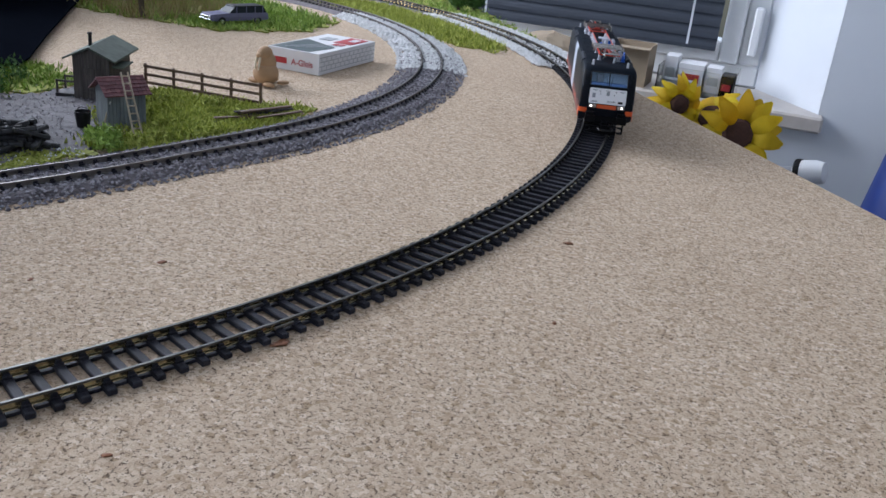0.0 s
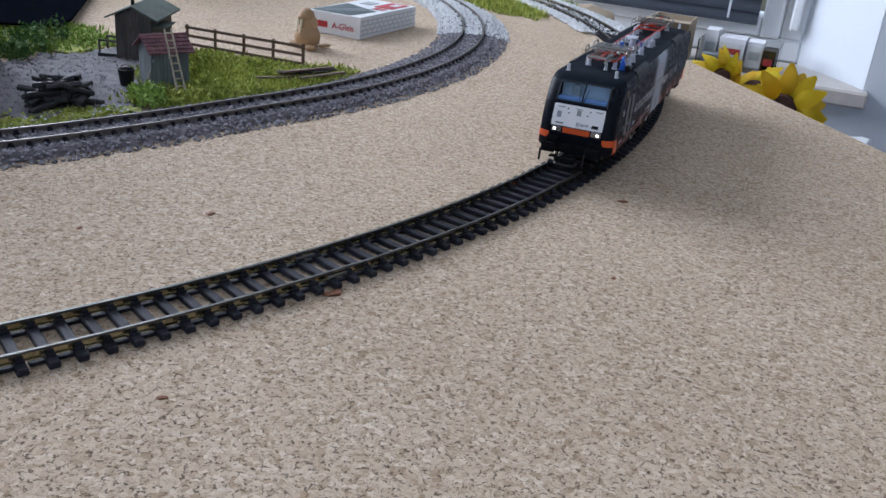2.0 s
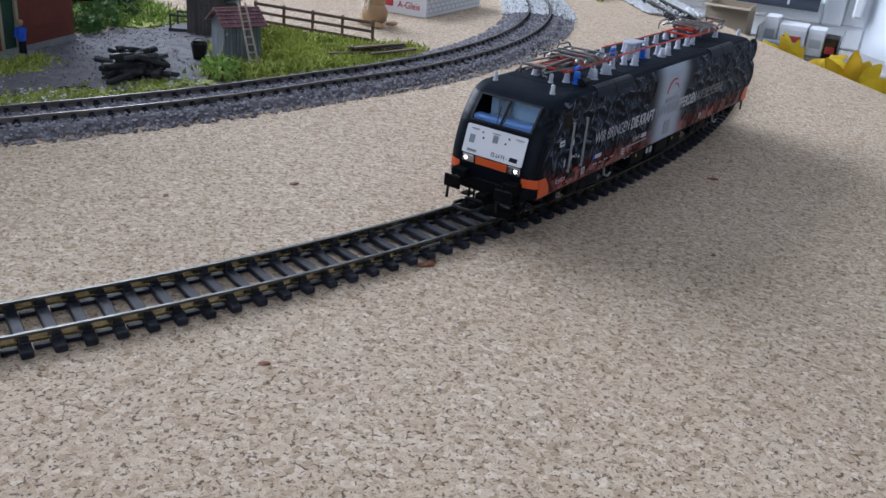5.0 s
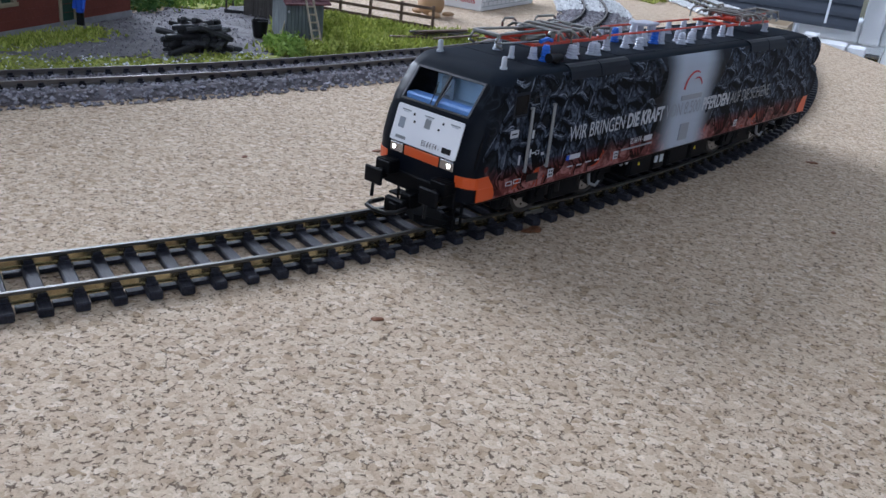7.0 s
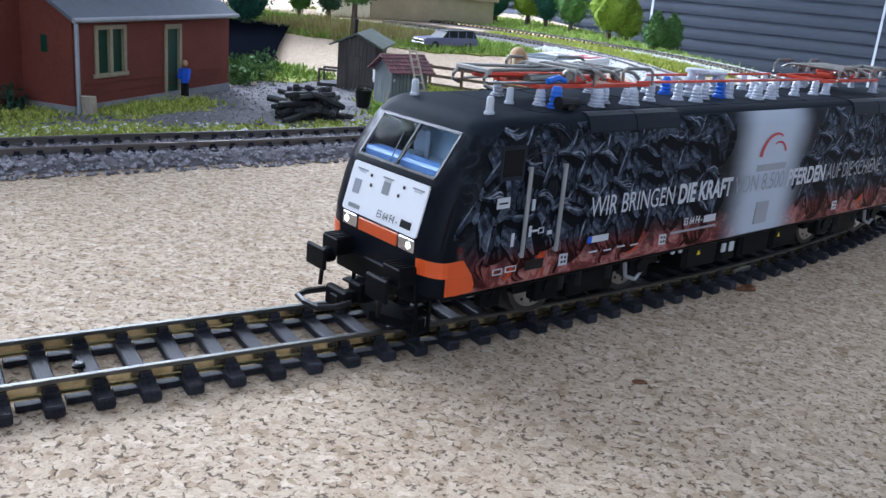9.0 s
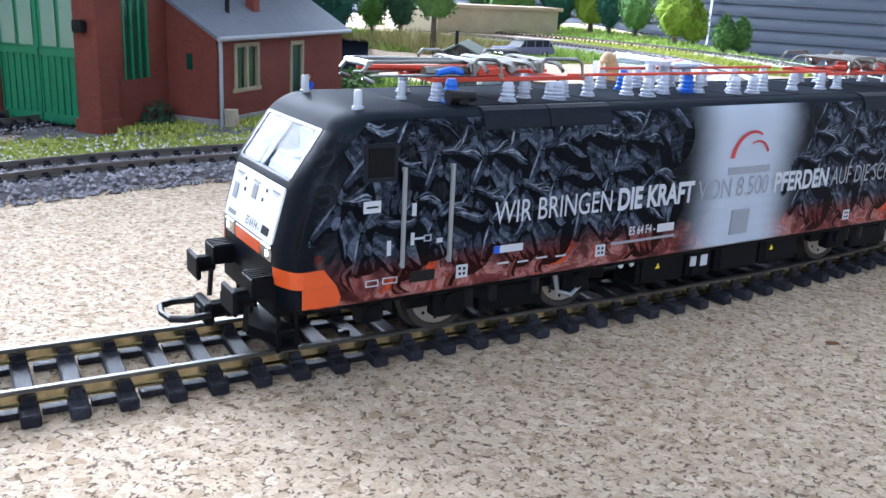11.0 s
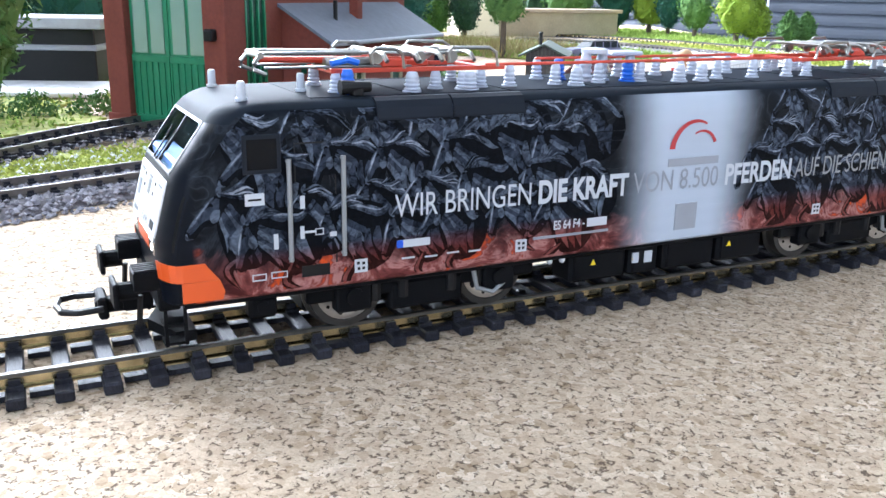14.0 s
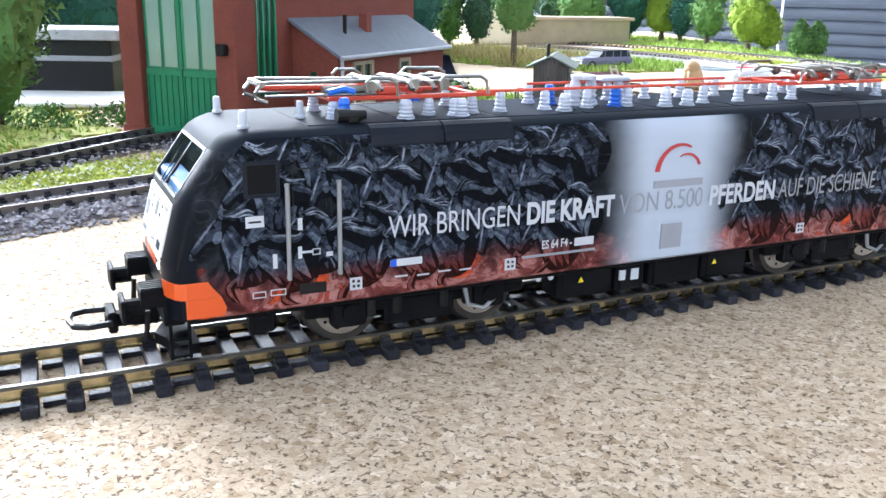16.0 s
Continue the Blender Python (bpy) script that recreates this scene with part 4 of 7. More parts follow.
    for s in (-1, 1):
        bm = bmesh.new()
        def skirt(levels, clip):
            rows = []
            for z in levels:
                pts = [(clip(z), half_width(z) + 0.02)] + corner(z, 0.02)[:-1]
                x_max = 11.0 if levels[0] > 1.4 else 10.24
                pts = [p for p in pts if p[0] <= x_max] + ([(x_max, float(np.interp(x_max, [q[0] for q in pts], [q[1] for q in pts])))] if x_max < 10.5 else [])
                rows.append([[bm.verts.new((x * C, s * (y - g) * C, z * C)) for x, y in pts] for g in (0.0, 0.06)])
            for a, b in zip(rows, rows[1:]):
                for g in (0, 1):
                    for p, q, u, v in zip(a[g], a[g][1:], b[g], b[g][1:]):
                        bm.faces.new((p, q, v, u))
                for k in (0, -1):
                    bm.faces.new((a[0][k], a[1][k], b[1][k], b[0][k]))
            for a in (rows[0], rows[-1]):
                for p, q, u, v in zip(a[0], a[0][1:], a[1], a[1][1:]):
                    bm.faces.new((p, q, v, u))
        edge = lambda z: float(np.interp(z, (1.1, 1.24, 1.45, 1.62, 1.74), (9.60, 9.56, 9.64, 9.78, 9.86)))
        skirt((1.445, 1.55, 1.65, 1.74), edge)
        skirt((1.1, 1.24, 1.34, 1.44), edge)
        bmesh.ops.recalc_face_normals(bm, faces=bm.faces)
        part("corner_plate", bm, ORANGE, e, "bright orange stepped lower corner plate")
        # long slot in the corner post
        bm = bmesh.new()
        rows = []
        for z in np.linspace(1.95, 2.85, 7):
            (xa, ya), (xb, yb) = corner(z)[1:3]
            h = 0.018 * math.sin(math.pi * (0.1 + 0.8 * (z - 1.95) / 0.9)) + 0.012
            rows.append([bm.verts.new(((xa + xb) / 2 * C + h * k * C, s * ((ya + yb) / 2 + 0.012 - 0.4 * h * k) * C, z * C)) for k in (-1, 1)])
        for a, b in zip(rows, rows[1:]):
            bm.faces.new((a[0], a[1], b[1], b[0]))
        bmesh.ops.solidify(bm, geom=bm.faces[:], thickness=0.0001)
        part("handle_slot", bm, BLACK, e)
    for y, z in ((1.2, 4.23), (-1.2, 4.23), (0.35, 4.26)):
        bm = bmesh.new()
        x = 9.0 if abs(y) > 1 else 7.75
        lathe(bm, [(r * C, (z + h) * C) for r, h in ((0.1, 0), (0.1, 0.06), (0.075, 0.07), (0.07, 0.3), (0.05, 0.33))], 10, Matrix.Translation((x * C, y * C * 0.92, 0)))
        smooth(part("antenna", bm, STICKER, e, "short white antenna post"))
    return e


def bogie(loco, x):
    b = new("bogie")
    b.parent = loco
    b.matrix_basis = Matrix.Translation((x * C, 0, 0))
    for y in (-1.2, 1.2):
        bm = bmesh.new()
        s = 1 if y > 0 else -1
        box(bm, -2.35 * C, 2.35 * C, (y - 0.12) * C, (y + 0.12) * C, 0.62 * C, 0.95 * C, None, 0.0004)
        box(bm, -0.75 * C, 0.75 * C, (y - 0.12) * C, (y + 0.14) * C, 0.3 * C, 0.85 * C, None, 0.0005)
        for u in (-1.5, 1.5):
            box(bm, (u - 0.34) * C, (u + 0.34) * C, (y - 0.05) * C, (y + 0.2 * s + 0.05) * C, 0.42 * C, 1.0 * C, None, 0.0004)
            box(bm, (u - 0.72) * C, (u + 0.72) * C, (y - 0.1) * C, (y + 0.1) * C, 0.62 * C, 1.0 * C, None, 0.0004)
            tube(bm, (u * C, y * C, 0.72 * C), (u * C, (y + 0.3 * s) * C, 0.72 * C), 0.0019, 0.0016, 12)
        part("side_frame", bm, FRAME_BLACK, b)
        bm = bmesh.new()
        for u in (-0.5, 0.5, -1.05, 1.05):
            tube(bm, (u * C, (y + 0.1 * s) * C, 0.55 * C), (u * C, (y + 0.1 * s) * C, 1.02 * C), 0.0012, 0.0012, 8)
        part("spring", bm, BLACK, b)
        bm = bmesh.new()
        pipe(bm, [(-0.9 * C * 1, (y + 0.24 * s) * C, 1.0 * C), (-1.0 * C, (y + 0.26 * s) * C, 0.55 * C), (-1.35 * C, (y + 0.26 * s) * C, 0.42 * C), (-1.6 * C, (y + 0.24 * s) * C, 0.6 * C)], 0.0005, 6)
        part("hose", bm, GREY_BAR, b)
    bm = bmesh.new()
    box(bm, -2.2 * C, 2.2 * C, -0.55 * C, 0.55 * C, 0.2 * C, 1.0 * C, None, 0.0005)
    part("motor_block", bm, FRAME_BLACK, b)
    return b


def wheelset(loco, x):
    w = new("wheelset")
    w.parent = loco
    w.matrix_basis = Matrix.Translation((x * C, 0, 0.72 * C))
    for s in (-1, 1):
        bm = bmesh.new()
        m = Matrix.Rotation(radians(-90 * s), 4, "X")
        lathe(bm, [(r * C, h * C) for r, h in ((0.79, 0.72), (0.79, 0.76), (0.72, 0.79), (0.715, 1.02), (0.6, 1.03), (0.56, 0.98))], 32, m)
        wheel = smooth(part("wheel", bm, TYRE, w, "dull steel tyre with bright disc"))
        bm = bmesh.new()
        lathe(bm, [(r * C, h * C) for r, h in ((0.6, 1.01), (0.5, 1.015), (0.34, 1.0), (0.33, 0.97), (0.02, 0.97))], 32, m)
        hb = bmesh.new()
        for k in range(10):
            a = 2 * math.pi * k / 10
            ball(hb, (0.47 * C * math.cos(a), 1.015 * C * s, 0.47 * C * math.sin(a)), 0.0004, (1, 0.5, 1), 1)
        part("disc", bm, STEEL, wheel, "bright steel disc")
        part("hole_ring", hb, FRAME_BLACK, wheel)
    bm = bmesh.new()
    tube(bm, (0, -0.95 * C, 0), (0, 0.95 * C, 0), 0.0015)
    part("axle", bm, STEEL, w)
    return w


def locomotive():
    loco = thing("locomotive", "black model electric locomotive with galloping horse livery and white nose", "model locomotive")
    bm = bmesh.new()
    loco_shell(bm)
    smooth(part("body_shell", bm, [LIVERY, ROOF_SHEEN], loco, "black shell with white band and red flames"), 28)
    # painted horses, the rear ones first
    spots = []
    for row, z in enumerate((3.72, 3.15, 2.5, 1.95)):
        for x in np.arange(-9.6, 9.95, 1.12):
            x = x + random.uniform(-0.2, 0.2) + (0.55 if row % 2 else 0.0)
            if -1.7 < x < 2.6 or x > (9.75, 9.5, 9.75, 9.85)[row]:
                continue
            spots.append((x, z + random.uniform(-0.1, 0.1)))
    random.shuffle(spots)
    spots.sort(key=lambda q: round(-q[1] * 1.5))
    bm = bmesh.new()
    for i, (x, z) in enumerate(spots):
        running_horse(bm, x, z, random.uniform(0.9, 1.1), 0.0002 * i)
    part("horse_livery", bm, [HORSE_LIGHT, HORSE_MID, HORSE_DARK, HORSE_BLACK], loco, "grey-blue galloping horses painted on the flank")
    # roof
    for s in (-1, 1):
        for x0, x1 in ((3.95, 5.4), (5.43, 6.85), (-5.4, -3.95), (-6.85, -5.43)):
            bm = bmesh.new()
            out = [(1.728, 3.9), (1.732, 3.93), (1.69, 4.10), (1.62, 4.22), (1.52, 4.27), (1.42, 4.275), (1.42, 3.9)]
            a, b = [[bm.verts.new((x * C, s * y * C, z * C)) for y, z in out] for x in (x0, x1)]
            bm.faces.new(a), bm.faces.new(b[::-1])
            for k in range(7):
                bm.faces.new((a[k], b[k], b[(k + 1) % 7], a[(k + 1) % 7]))
            bmesh.ops.recalc_face_normals(bm, faces=bm.faces)
            part("roof_fairing", bm, LOCO_GREY, loco, "dark grey roof edge fairing")
    bm = bmesh.new()
    box(bm, -7.9 * C, 7.9 * C, -1.3 * C, 1.3 * C, 4.24 * C, 4.275 * C, None, 0.0001)
    for x in np.arange(-6, 6.1, 2):
        seam = bmesh.new()
        box(seam, (x - 0.03) * C, (x + 0.03) * C, -1.3 * C, 1.3 * C, 4.27 * C, 4.285 * C)
        part("roof_seam", seam, ROOF_SHEEN, loco)
    part("roof_panel", bm, ROOF_SHEEN, loco, "dark roof deck with window sheen put into its grey")
    pantograph(loco, 6.1, 1.0)
    pantograph(loco, -6.1, -1.0)
    for y, x0, x1 in ((0.6, -4.0, 4.2), (-0.5, -3.2, 2.4)):
        bm = bmesh.new()
        box(bm, x0 * C, x1 * C, (y - 0.035) * C, (y + 0.035) * C, 4.66 * C, 4.72 * C, None, 0.0002)
        part("busbar", bm, RED_BAR, loco, "red roof busbar")
        for x in np.arange(x0 + 0.3, x1, 1.05):
            bm = bmesh.new()
            insulator(bm, x, y, 4.27, 0.40, 0.12)
            smooth(part("insulator", bm, INSULATOR, loco), 60)
    for x, y, h, mat in ((5.9, 1.0, 0.42, INSULATOR), (4.7, 0.95, 0.4, INSULATOR), (1.6, 0.2, 0.68, INSULATOR), (1.2, 0.2, 0.68, INSULATOR), (0.4, 0.1, 0.6, INSULATOR), (-0.3, 0.9, 0.42, INSULATOR), (-0.9, 0.9, 0.42, INSULATOR), (2.3, 0.9, 0.42, INSULATOR), (2.0, -0.2, 0.5, BLUE_INSULATOR), (0.75, 0.5, 0.5, BLUE_INSULATOR), (7.1, 0.95, 0.5, BLUE_INSULATOR)):
        bm = bmesh.new()
        insulator(bm, x, y, 4.27, h * 0.85, 0.14)
        smooth(part("insulator", bm, mat, loco, "blue roof insulator" if mat is BLUE_INSULATOR else ""), 60)
    bm = bmesh.new()
    lathe(bm, [(r * C, h * C) for r, h in ((0.28, 4.84), (0.28, 4.92), (0.2, 4.94))], 14, Matrix.Translation((1.4 * C, 0.2 * C, 0)))
    box(bm, 0.2 * C, 1.0 * C, -0.3 * C, 0.3 * C, 4.77 * C, 4.86 * C, None, 0.0003)
    part("breaker_cap", bm, INSULATOR, loco)
    bm = bmesh.new()
    tube(bm, (6.8 * C, 1.25 * C, 4.42 * C), (7.35 * C, 1.25 * C, 4.42 * C), 0.0009, 0.0013, 12)
    box(bm, 6.95 * C, 7.15 * C, 1.1 * C, 1.35 * C, 4.28 * C, 4.42 * C, None, 0.0002)
    part("horn", bm, BLACK, loco, "black roof horn")
    bm = bmesh.new()
    pipe(bm, [(7.4 * C, 0.95 * C, 4.8 * C), (7.1 * C, 0.95 * C, 4.86 * C), (6.9 * C, 0.95 * C, 4.8 * C)], 0.0006)
    part("blue_cable", bm, BLUE_INSULATOR, loco)
    # flank details
    plate("side_window_frame", 8.54, 9.19, 3.13, 3.78, LOCO_GREY, loco, thick=0.012, bevel=0.02)
    plate("side_window", 8.61, 9.12, 3.2, 3.71, SIDE_GLASS, loco, "dark cab side window", thick=0.018, bevel=0.015)
    for x in (8.44, 7.5):
        bm = bmesh.new()
        tube(bm, (x * C, 1.79 * C, 1.62 * C), (x * C, 1.79 * C, 3.36 * C), 0.00042)
        for z in (1.66, 3.32):
            tube(bm, (x * C, 1.7 * C, z * C), (x * C, 1.79 * C, z * C), 0.0004)
        part("handrail", bm, GREY_BAR, loco, "grey door handrail")
    bm = bmesh.new()
    for x in (7.62, 8.32):
        box(bm, (x - 0.012) * C, (x + 0.012) * C, 1.70 * C, 1.724 * C, 1.5 * C, 3.6 * C)
    box(bm, 7.62 * C, 8.32 * C, 1.70 * C, 1.724 * C, 3.58 * C, 3.61 * C)
    part("door_gap", bm, BLACK, loco)
    plate("step_recess", 7.75, 8.25, 1.3, 1.5, BLACK, loco, thick=0.008)
    for x0, x1, z0, z1 in ((8.85, 9.17, 2.62, 2.82), (8.17, 8.25, 2.5, 2.72), (8.19, 8.26, 1.98, 2.2), (7.98, 8.2, 2.07, 2.11), (7.62, 7.74, 1.97, 2.05), (6.62, 6.9, 0, 0)):
        if z1:
            plate("marking", x0, x1, z0, z1, STICKER, loco)
    plate("marking_line", 8.9, 9.12, 2.70, 2.735, BLACK, loco, thick=0.016)
    for x in (7.06, 3.8, -4.05):
        p = plate("data_square", x, x + 0.24, 1.26, 1.5, STICKER, loco, "white data square")
        for du, dz in ((0.05, 0.05), (0.14, 0.05), (0.05, 0.14), (0.15, 0.15)):
            plate("dot", x + du, x + du + 0.05, 1.26 + dz, 1.31 + dz, BLACK, p, thick=0.02)
    plate("flag_sticker", 5.85, 6.5, 1.62, 1.76, STICKER, loco, "white sticker with blue field")
    plate("flag_field", 6.38, 6.5, 1.62, 1.76, BLUE_CLOTH, loco, thick=0.018)
    for i in range(4):
        plate("small_print_bar", 6.15 - 0.45 * i, 6.4 - 0.45 * i, 1.4 - 0.02 * (i % 2), 1.43 - 0.02 * (i % 2), STICKER, loco)
    plate("grey_logo", -0.36, 0.2, 1.30, 1.86, GREY_MARK, loco, "grey square emblem", thick=0.018)
    # red double arc and its dark name bar
    bm = bmesh.new()
    for cx, cz, r0, r1, a0, a1 in ((-0.15, 2.98, 0.66, 0.52, 62, 176), (-0.32, 2.98, 0.42, 0.34, 20, 120)):
        prev = None
        for k in range(17):
            f = k / 16
            a = radians(a0 + (a1 - a0) * f)
            thin = 0.3 + 0.7 * f if cx > -0.3 else 1.0 - 0.6 * f
            mid, h = (r0 + r1) / 2, (r0 - r1) / 2 * thin
            pair = [bm.verts.new(((cx - q * math.cos(a)) * C * 1.0, 1.741 * C, (cz + q * math.sin(a)) * C)) for q in (mid + h, mid - h)]
            pair = [v for v in pair]
            if prev:
                bm.faces.new((prev[0], prev[1], pair[1], pair[0]))
            prev = pair
    bmesh.ops.recalc_face_normals(bm, faces=bm.faces)
    part("arc_emblem", bm, PRINT_RED, loco, "red double arc emblem")
    plate("name_bar", -0.82, 0.5, 2.66, 2.82, GREY_MARK, loco, "dark grey name bar", thick=0.014)
    words = (("WIR BRINGEN", 6.54, 3.75, 0.0, STICKER), ("DIE KRAFT", 3.58, 1.48, 0.035, STICKER), ("VON 8.500", 1.36, -0.86, 0.0, GREY_MARK), ("PFERDEN", -1.07, -2.97, 0.03, STICKER), ("AUF DIE SCHIENE", -3.1, -6.25, 0.0, GREY_BAR))
    for text, x0, x1, bold, mat in words:
        writing("slogan", text, (x0 - x1) * C, 0.42 * C, side(x0, 2.18, 1.7395), mat, loco, bold)
    writing("class_number", "ES 64 F4 -", 0.72 * C, 0.17 * C, side(3.2, 1.62, 1.7395), STICKER, loco, 0.02)
    plate("number_bar", 1.95, 2.42, 1.60, 1.77, STICKER, loco)
    plate("vehicle_number_bar", 1.9, 3.65, 1.46, 1.51, GREY_MARK, loco)
    writing("cab_number", "1", 0.08 * C, 0.24 * C, side(8.72, 1.86, 1.7395), STICKER, loco, 0.04)
    # ribs along the middle of the flank
    for z in np.arange(1.75, 3.65, 0.19):
        bm = bmesh.new()
        box(bm, -5.6 * C, 5.6 * C, 1.71 * C, 1.7222 * C, z * C, (z + 0.018) * C)
        part("rib", bm, LIVERY, loco)
    buffer_end(loco, 1)
    buffer_end(loco, -1)
    bm = bmesh.new()
    box(bm, -10.2 * C, 10.2 * C, -1.62 * C, 1.62 * C, 0.95 * C, 1.08 * C, None, 0.0003)
    part("underframe", bm, FRAME_BLACK, loco)
    for x0, x1 in ((-2.6, -1.3), (-1.2, 0.2), (0.35, 1.1), (1.2, 2.6)):
        for s in (-1, 1):
            bm = bmesh.new()
            box(bm, x0 * C, x1 * C, s * 0.8 * C, s * 1.5 * C, 0.35 * C, 1.0 * C, None, 0.0006)
            box(bm, (x0 + 0.1) * C, (x1 - 0.1) * C, s * 1.49 * C, s * 1.52 * C, 0.42 * C, 0.92 * C)
            part("equipment_box", bm, FRAME_BLACK, loco)
    plate("box_label", 0.55, 0.75, 0.6, 0.85, STICKER, loco, y=1.525)
    plate("box_label", 0.9, 1.05, 0.62, 0.84, STICKER, loco, y=1.525)
    for x in (2.05, 1.0, -1.6):
        bm = bmesh.new()
        prism(bm, [((x - 0.07) * C, 0.70 * C), ((x + 0.07) * C, 0.70 * C), (x * C, 0.82 * C)], 1.52 * C, 1.528 * C, Matrix(((1, 0, 0, 0), (0, 0, 1, 0), (0, 1, 0, 0), (0, 0, 0, 1))))
        bmesh.ops.recalc_face_normals(bm, faces=bm.faces)
        part("warning_triangle", bm, PETAL, loco, "tiny yellow warning triangle")
    for x in (3.1, 2.8):
        bm = bmesh.new()
        ball(bm, (x * C, 1.5 * C, 0.9 * C), 0.0007, (1, 0.7, 1), 2)
        tube(bm, (x * C, 1.5 * C, 0.9 * C), (x * C, 1.5 * C, 1.0 * C), 0.0003, 0.0003, 8)
        smooth(part("drain_valve", bm, STICKER, loco, "pale drain valve"))
    for x0, x1, z in ((8.5, 8.78, 1.34), (8.86, 9.1, 1.33), (7.85, 8.0, 2.02)):
        for a, b, c, d in ((x0, x1, z, z + 0.016), (x0, x1, z + 0.10, z + 0.116), (x0, x0 + 0.016, z, z + 0.116), (x1 - 0.016, x1, z, z + 0.116)):
            plate("stencil_line", a, b, c, d, STICKER, loco)
    for x in (8.9, -8.9):
        bm = bmesh.new()
        box(bm, (x - 0.25) * C, (x + 0.25) * C, 1.3 * C, 1.6 * C, 0.6 * C, 1.0 * C, None, 0.0006)
        tube(bm, (x * C, 1.58 * C, 0.82 * C), (x * C, 1.63 * C, 0.82 * C), 0.0011, 0.0011, 12)
        part("sandbox", bm, FRAME_BLACK, loco)
    bogie(loco, 5.7)
    bogie(loco, -5.7)
    wheels = [wheelset(loco, x) for x in (7.2, 4.2, -4.2, -7.2)]
    return loco, wheels


loco, wheels = locomotive()


# ---- scatter helpers ----
def soup(name, verts, faces, mat, label, category, kind="stuff", parent=None):
    me = bpy.data.meshes.new(name)
    me.from_pydata(verts.tolist() if hasattr(verts, "tolist") else verts, [], faces.tolist() if hasattr(faces, "tolist") else faces)
    me.materials.append(mat)
    ob = new(name, me)
    ob.parent = parent
    return tagged(ob, label, category, kind=kind) if parent is None else tagged(ob, label)


OCTA = np.array([(1, 0, 0), (-1, 0, 0), (0, 1, 0), (0, -1, 0), (0, 0, 1), (0, 0, -1)], float)
OCTA_F = np.array([(0, 2, 4), (2, 1, 4), (1, 3, 4), (3, 0, 4), (2, 0, 5), (1, 2, 5), (3, 1, 5), (0, 3, 5)])
RNG = np.random.default_rng(7)


def stones(points, size):
    """Many small angular stones at x, y, z points."""
    p = np.asarray(points, float)
    n = len(p)
    v = OCTA[None] * RNG.uniform(0.55, 1.25, (n, 6, 1)) * size * RNG.uniform(0.6, 1.35, (n, 1, 1))
    v[:, :, 2] *= 0.75
    a = RNG.uniform(0, 2 * np.pi, n)
    c, s = np.cos(a)[:, None], np.sin(a)[:, None]
    x = v[:, :, 0] * c - v[:, :, 1] * s
    y = v[:, :, 0] * s + v[:, :, 1] * c
    v = np.stack([x, y, v[:, :, 2]], -1) + p[:, None]
    return v.reshape(-1, 3), (OCTA_F[None] + 6 * np.arange(n)[:, None, None]).reshape(-1, 3)


def blades(points, tall, wide):
    """Leaning grass fibres, three-cornered, at x, y, z points."""
    p = np.asarray(points, float)
    n = len(p)
    a = RNG.uniform(0, 2 * np.pi, n)
    d = np.stack([np.cos(a), np.sin(a), 0 * a], -1) * wide
    tip = np.stack([RNG.normal(0, 0.5, n), RNG.normal(0, 0.5, n), RNG.uniform(0.45, 1.2, n)], -1) * tall
    v = np.stack([p - d, p + d, p + tip], 1)
    return v.reshape(-1, 3), np.arange(3 * n).reshape(-1, 3)


def inside(poly, x, y):
    ok = np.zeros(len(x), bool)
    for (x0, y0), (x1, y1) in zip(poly, poly[1:] + poly[:1]):
        cross = (y0 > y) != (y1 > y)
        ok ^= cross & (x < (x1 - x0) * (y - y0) / ((y1 - y0) or 1e-9) + x0)
    return ok


def within(poly, n, ragged=0.006):
    """n random points in an outline given in centimetres, with a ragged rim."""
    q = np.array(poly) / 100
    lo, hi = q.min(0) - ragged, q.max(0) + ragged
    out = np.zeros((0, 2))
    while len(out) < n:
        r = RNG.uniform(lo, hi, (2 * n, 2))
        k = inside([tuple(a) for a in q], *(r + RNG.normal(0, ragged, r.shape)).T)
        out = np.r_[out, r[k]]
    return out[:n]


def patch(name, label, poly, mat, category="ground", cell=0.006, high=0.0012, rough=0.0008):
    """A thin uneven layer over an outline, with a ragged rim."""
    q = [(a / 100, b / 100) for a, b in poly]
    lo, hi = np.min(q, 0), np.max(q, 0)
    nx, ny = int((hi[0] - lo[0]) / cell) + 2, int((hi[1] - lo[1]) / cell) + 2
    bm = bmesh.new()
    grid = {}
    def vert(i, j):
        if (i, j) not in grid:
            x, y = lo[0] + (i - 0.5) * cell, lo[1] + (j - 0.5) * cell
            z = high + rough * noise.noise((x * 90, y * 90, 3.0))
            grid[i, j] = bm.verts.new((x + 0.4 * cell * noise.noise((x * 200, y * 200, 0)), y + 0.4 * cell * noise.noise((x * 200, y * 200, 9)), max(z, 0.0006)))
        return grid[i, j]
    gx, gy = np.meshgrid(np.arange(nx), np.arange(ny), indexing="ij")
    px, py = lo[0] + gx.ravel() * cell, lo[1] + gy.ravel() * cell
    jx = px + 0.012 * np.sin(py * 160) * 0.5 + RNG.normal(0, 0.002, px.shape)
    ok = inside(q, jx, py + 0.005 * np.sin(px * 190))
    for i, j, k in zip(gx.ravel(), gy.ravel(), ok):
        if k:
            bm.faces.new((vert(i, j), vert(i + 1, j), vert(i + 1, j + 1), vert(i, j + 1)))
    rim = [e for e in bm.edges if len(e.link_faces) == 1]
    r = bmesh.ops.extrude_edge_only(bm, edges=rim)
    for v in r["geom"]:
        if isinstance(v, bmesh.types.BMVert):
            v.co.z = 0.0002
    return tagged(part(name, bm, mat), label, category, kind="stuff")


def lift(p, z):
    return np.c_[p, np.full(len(p), z)]


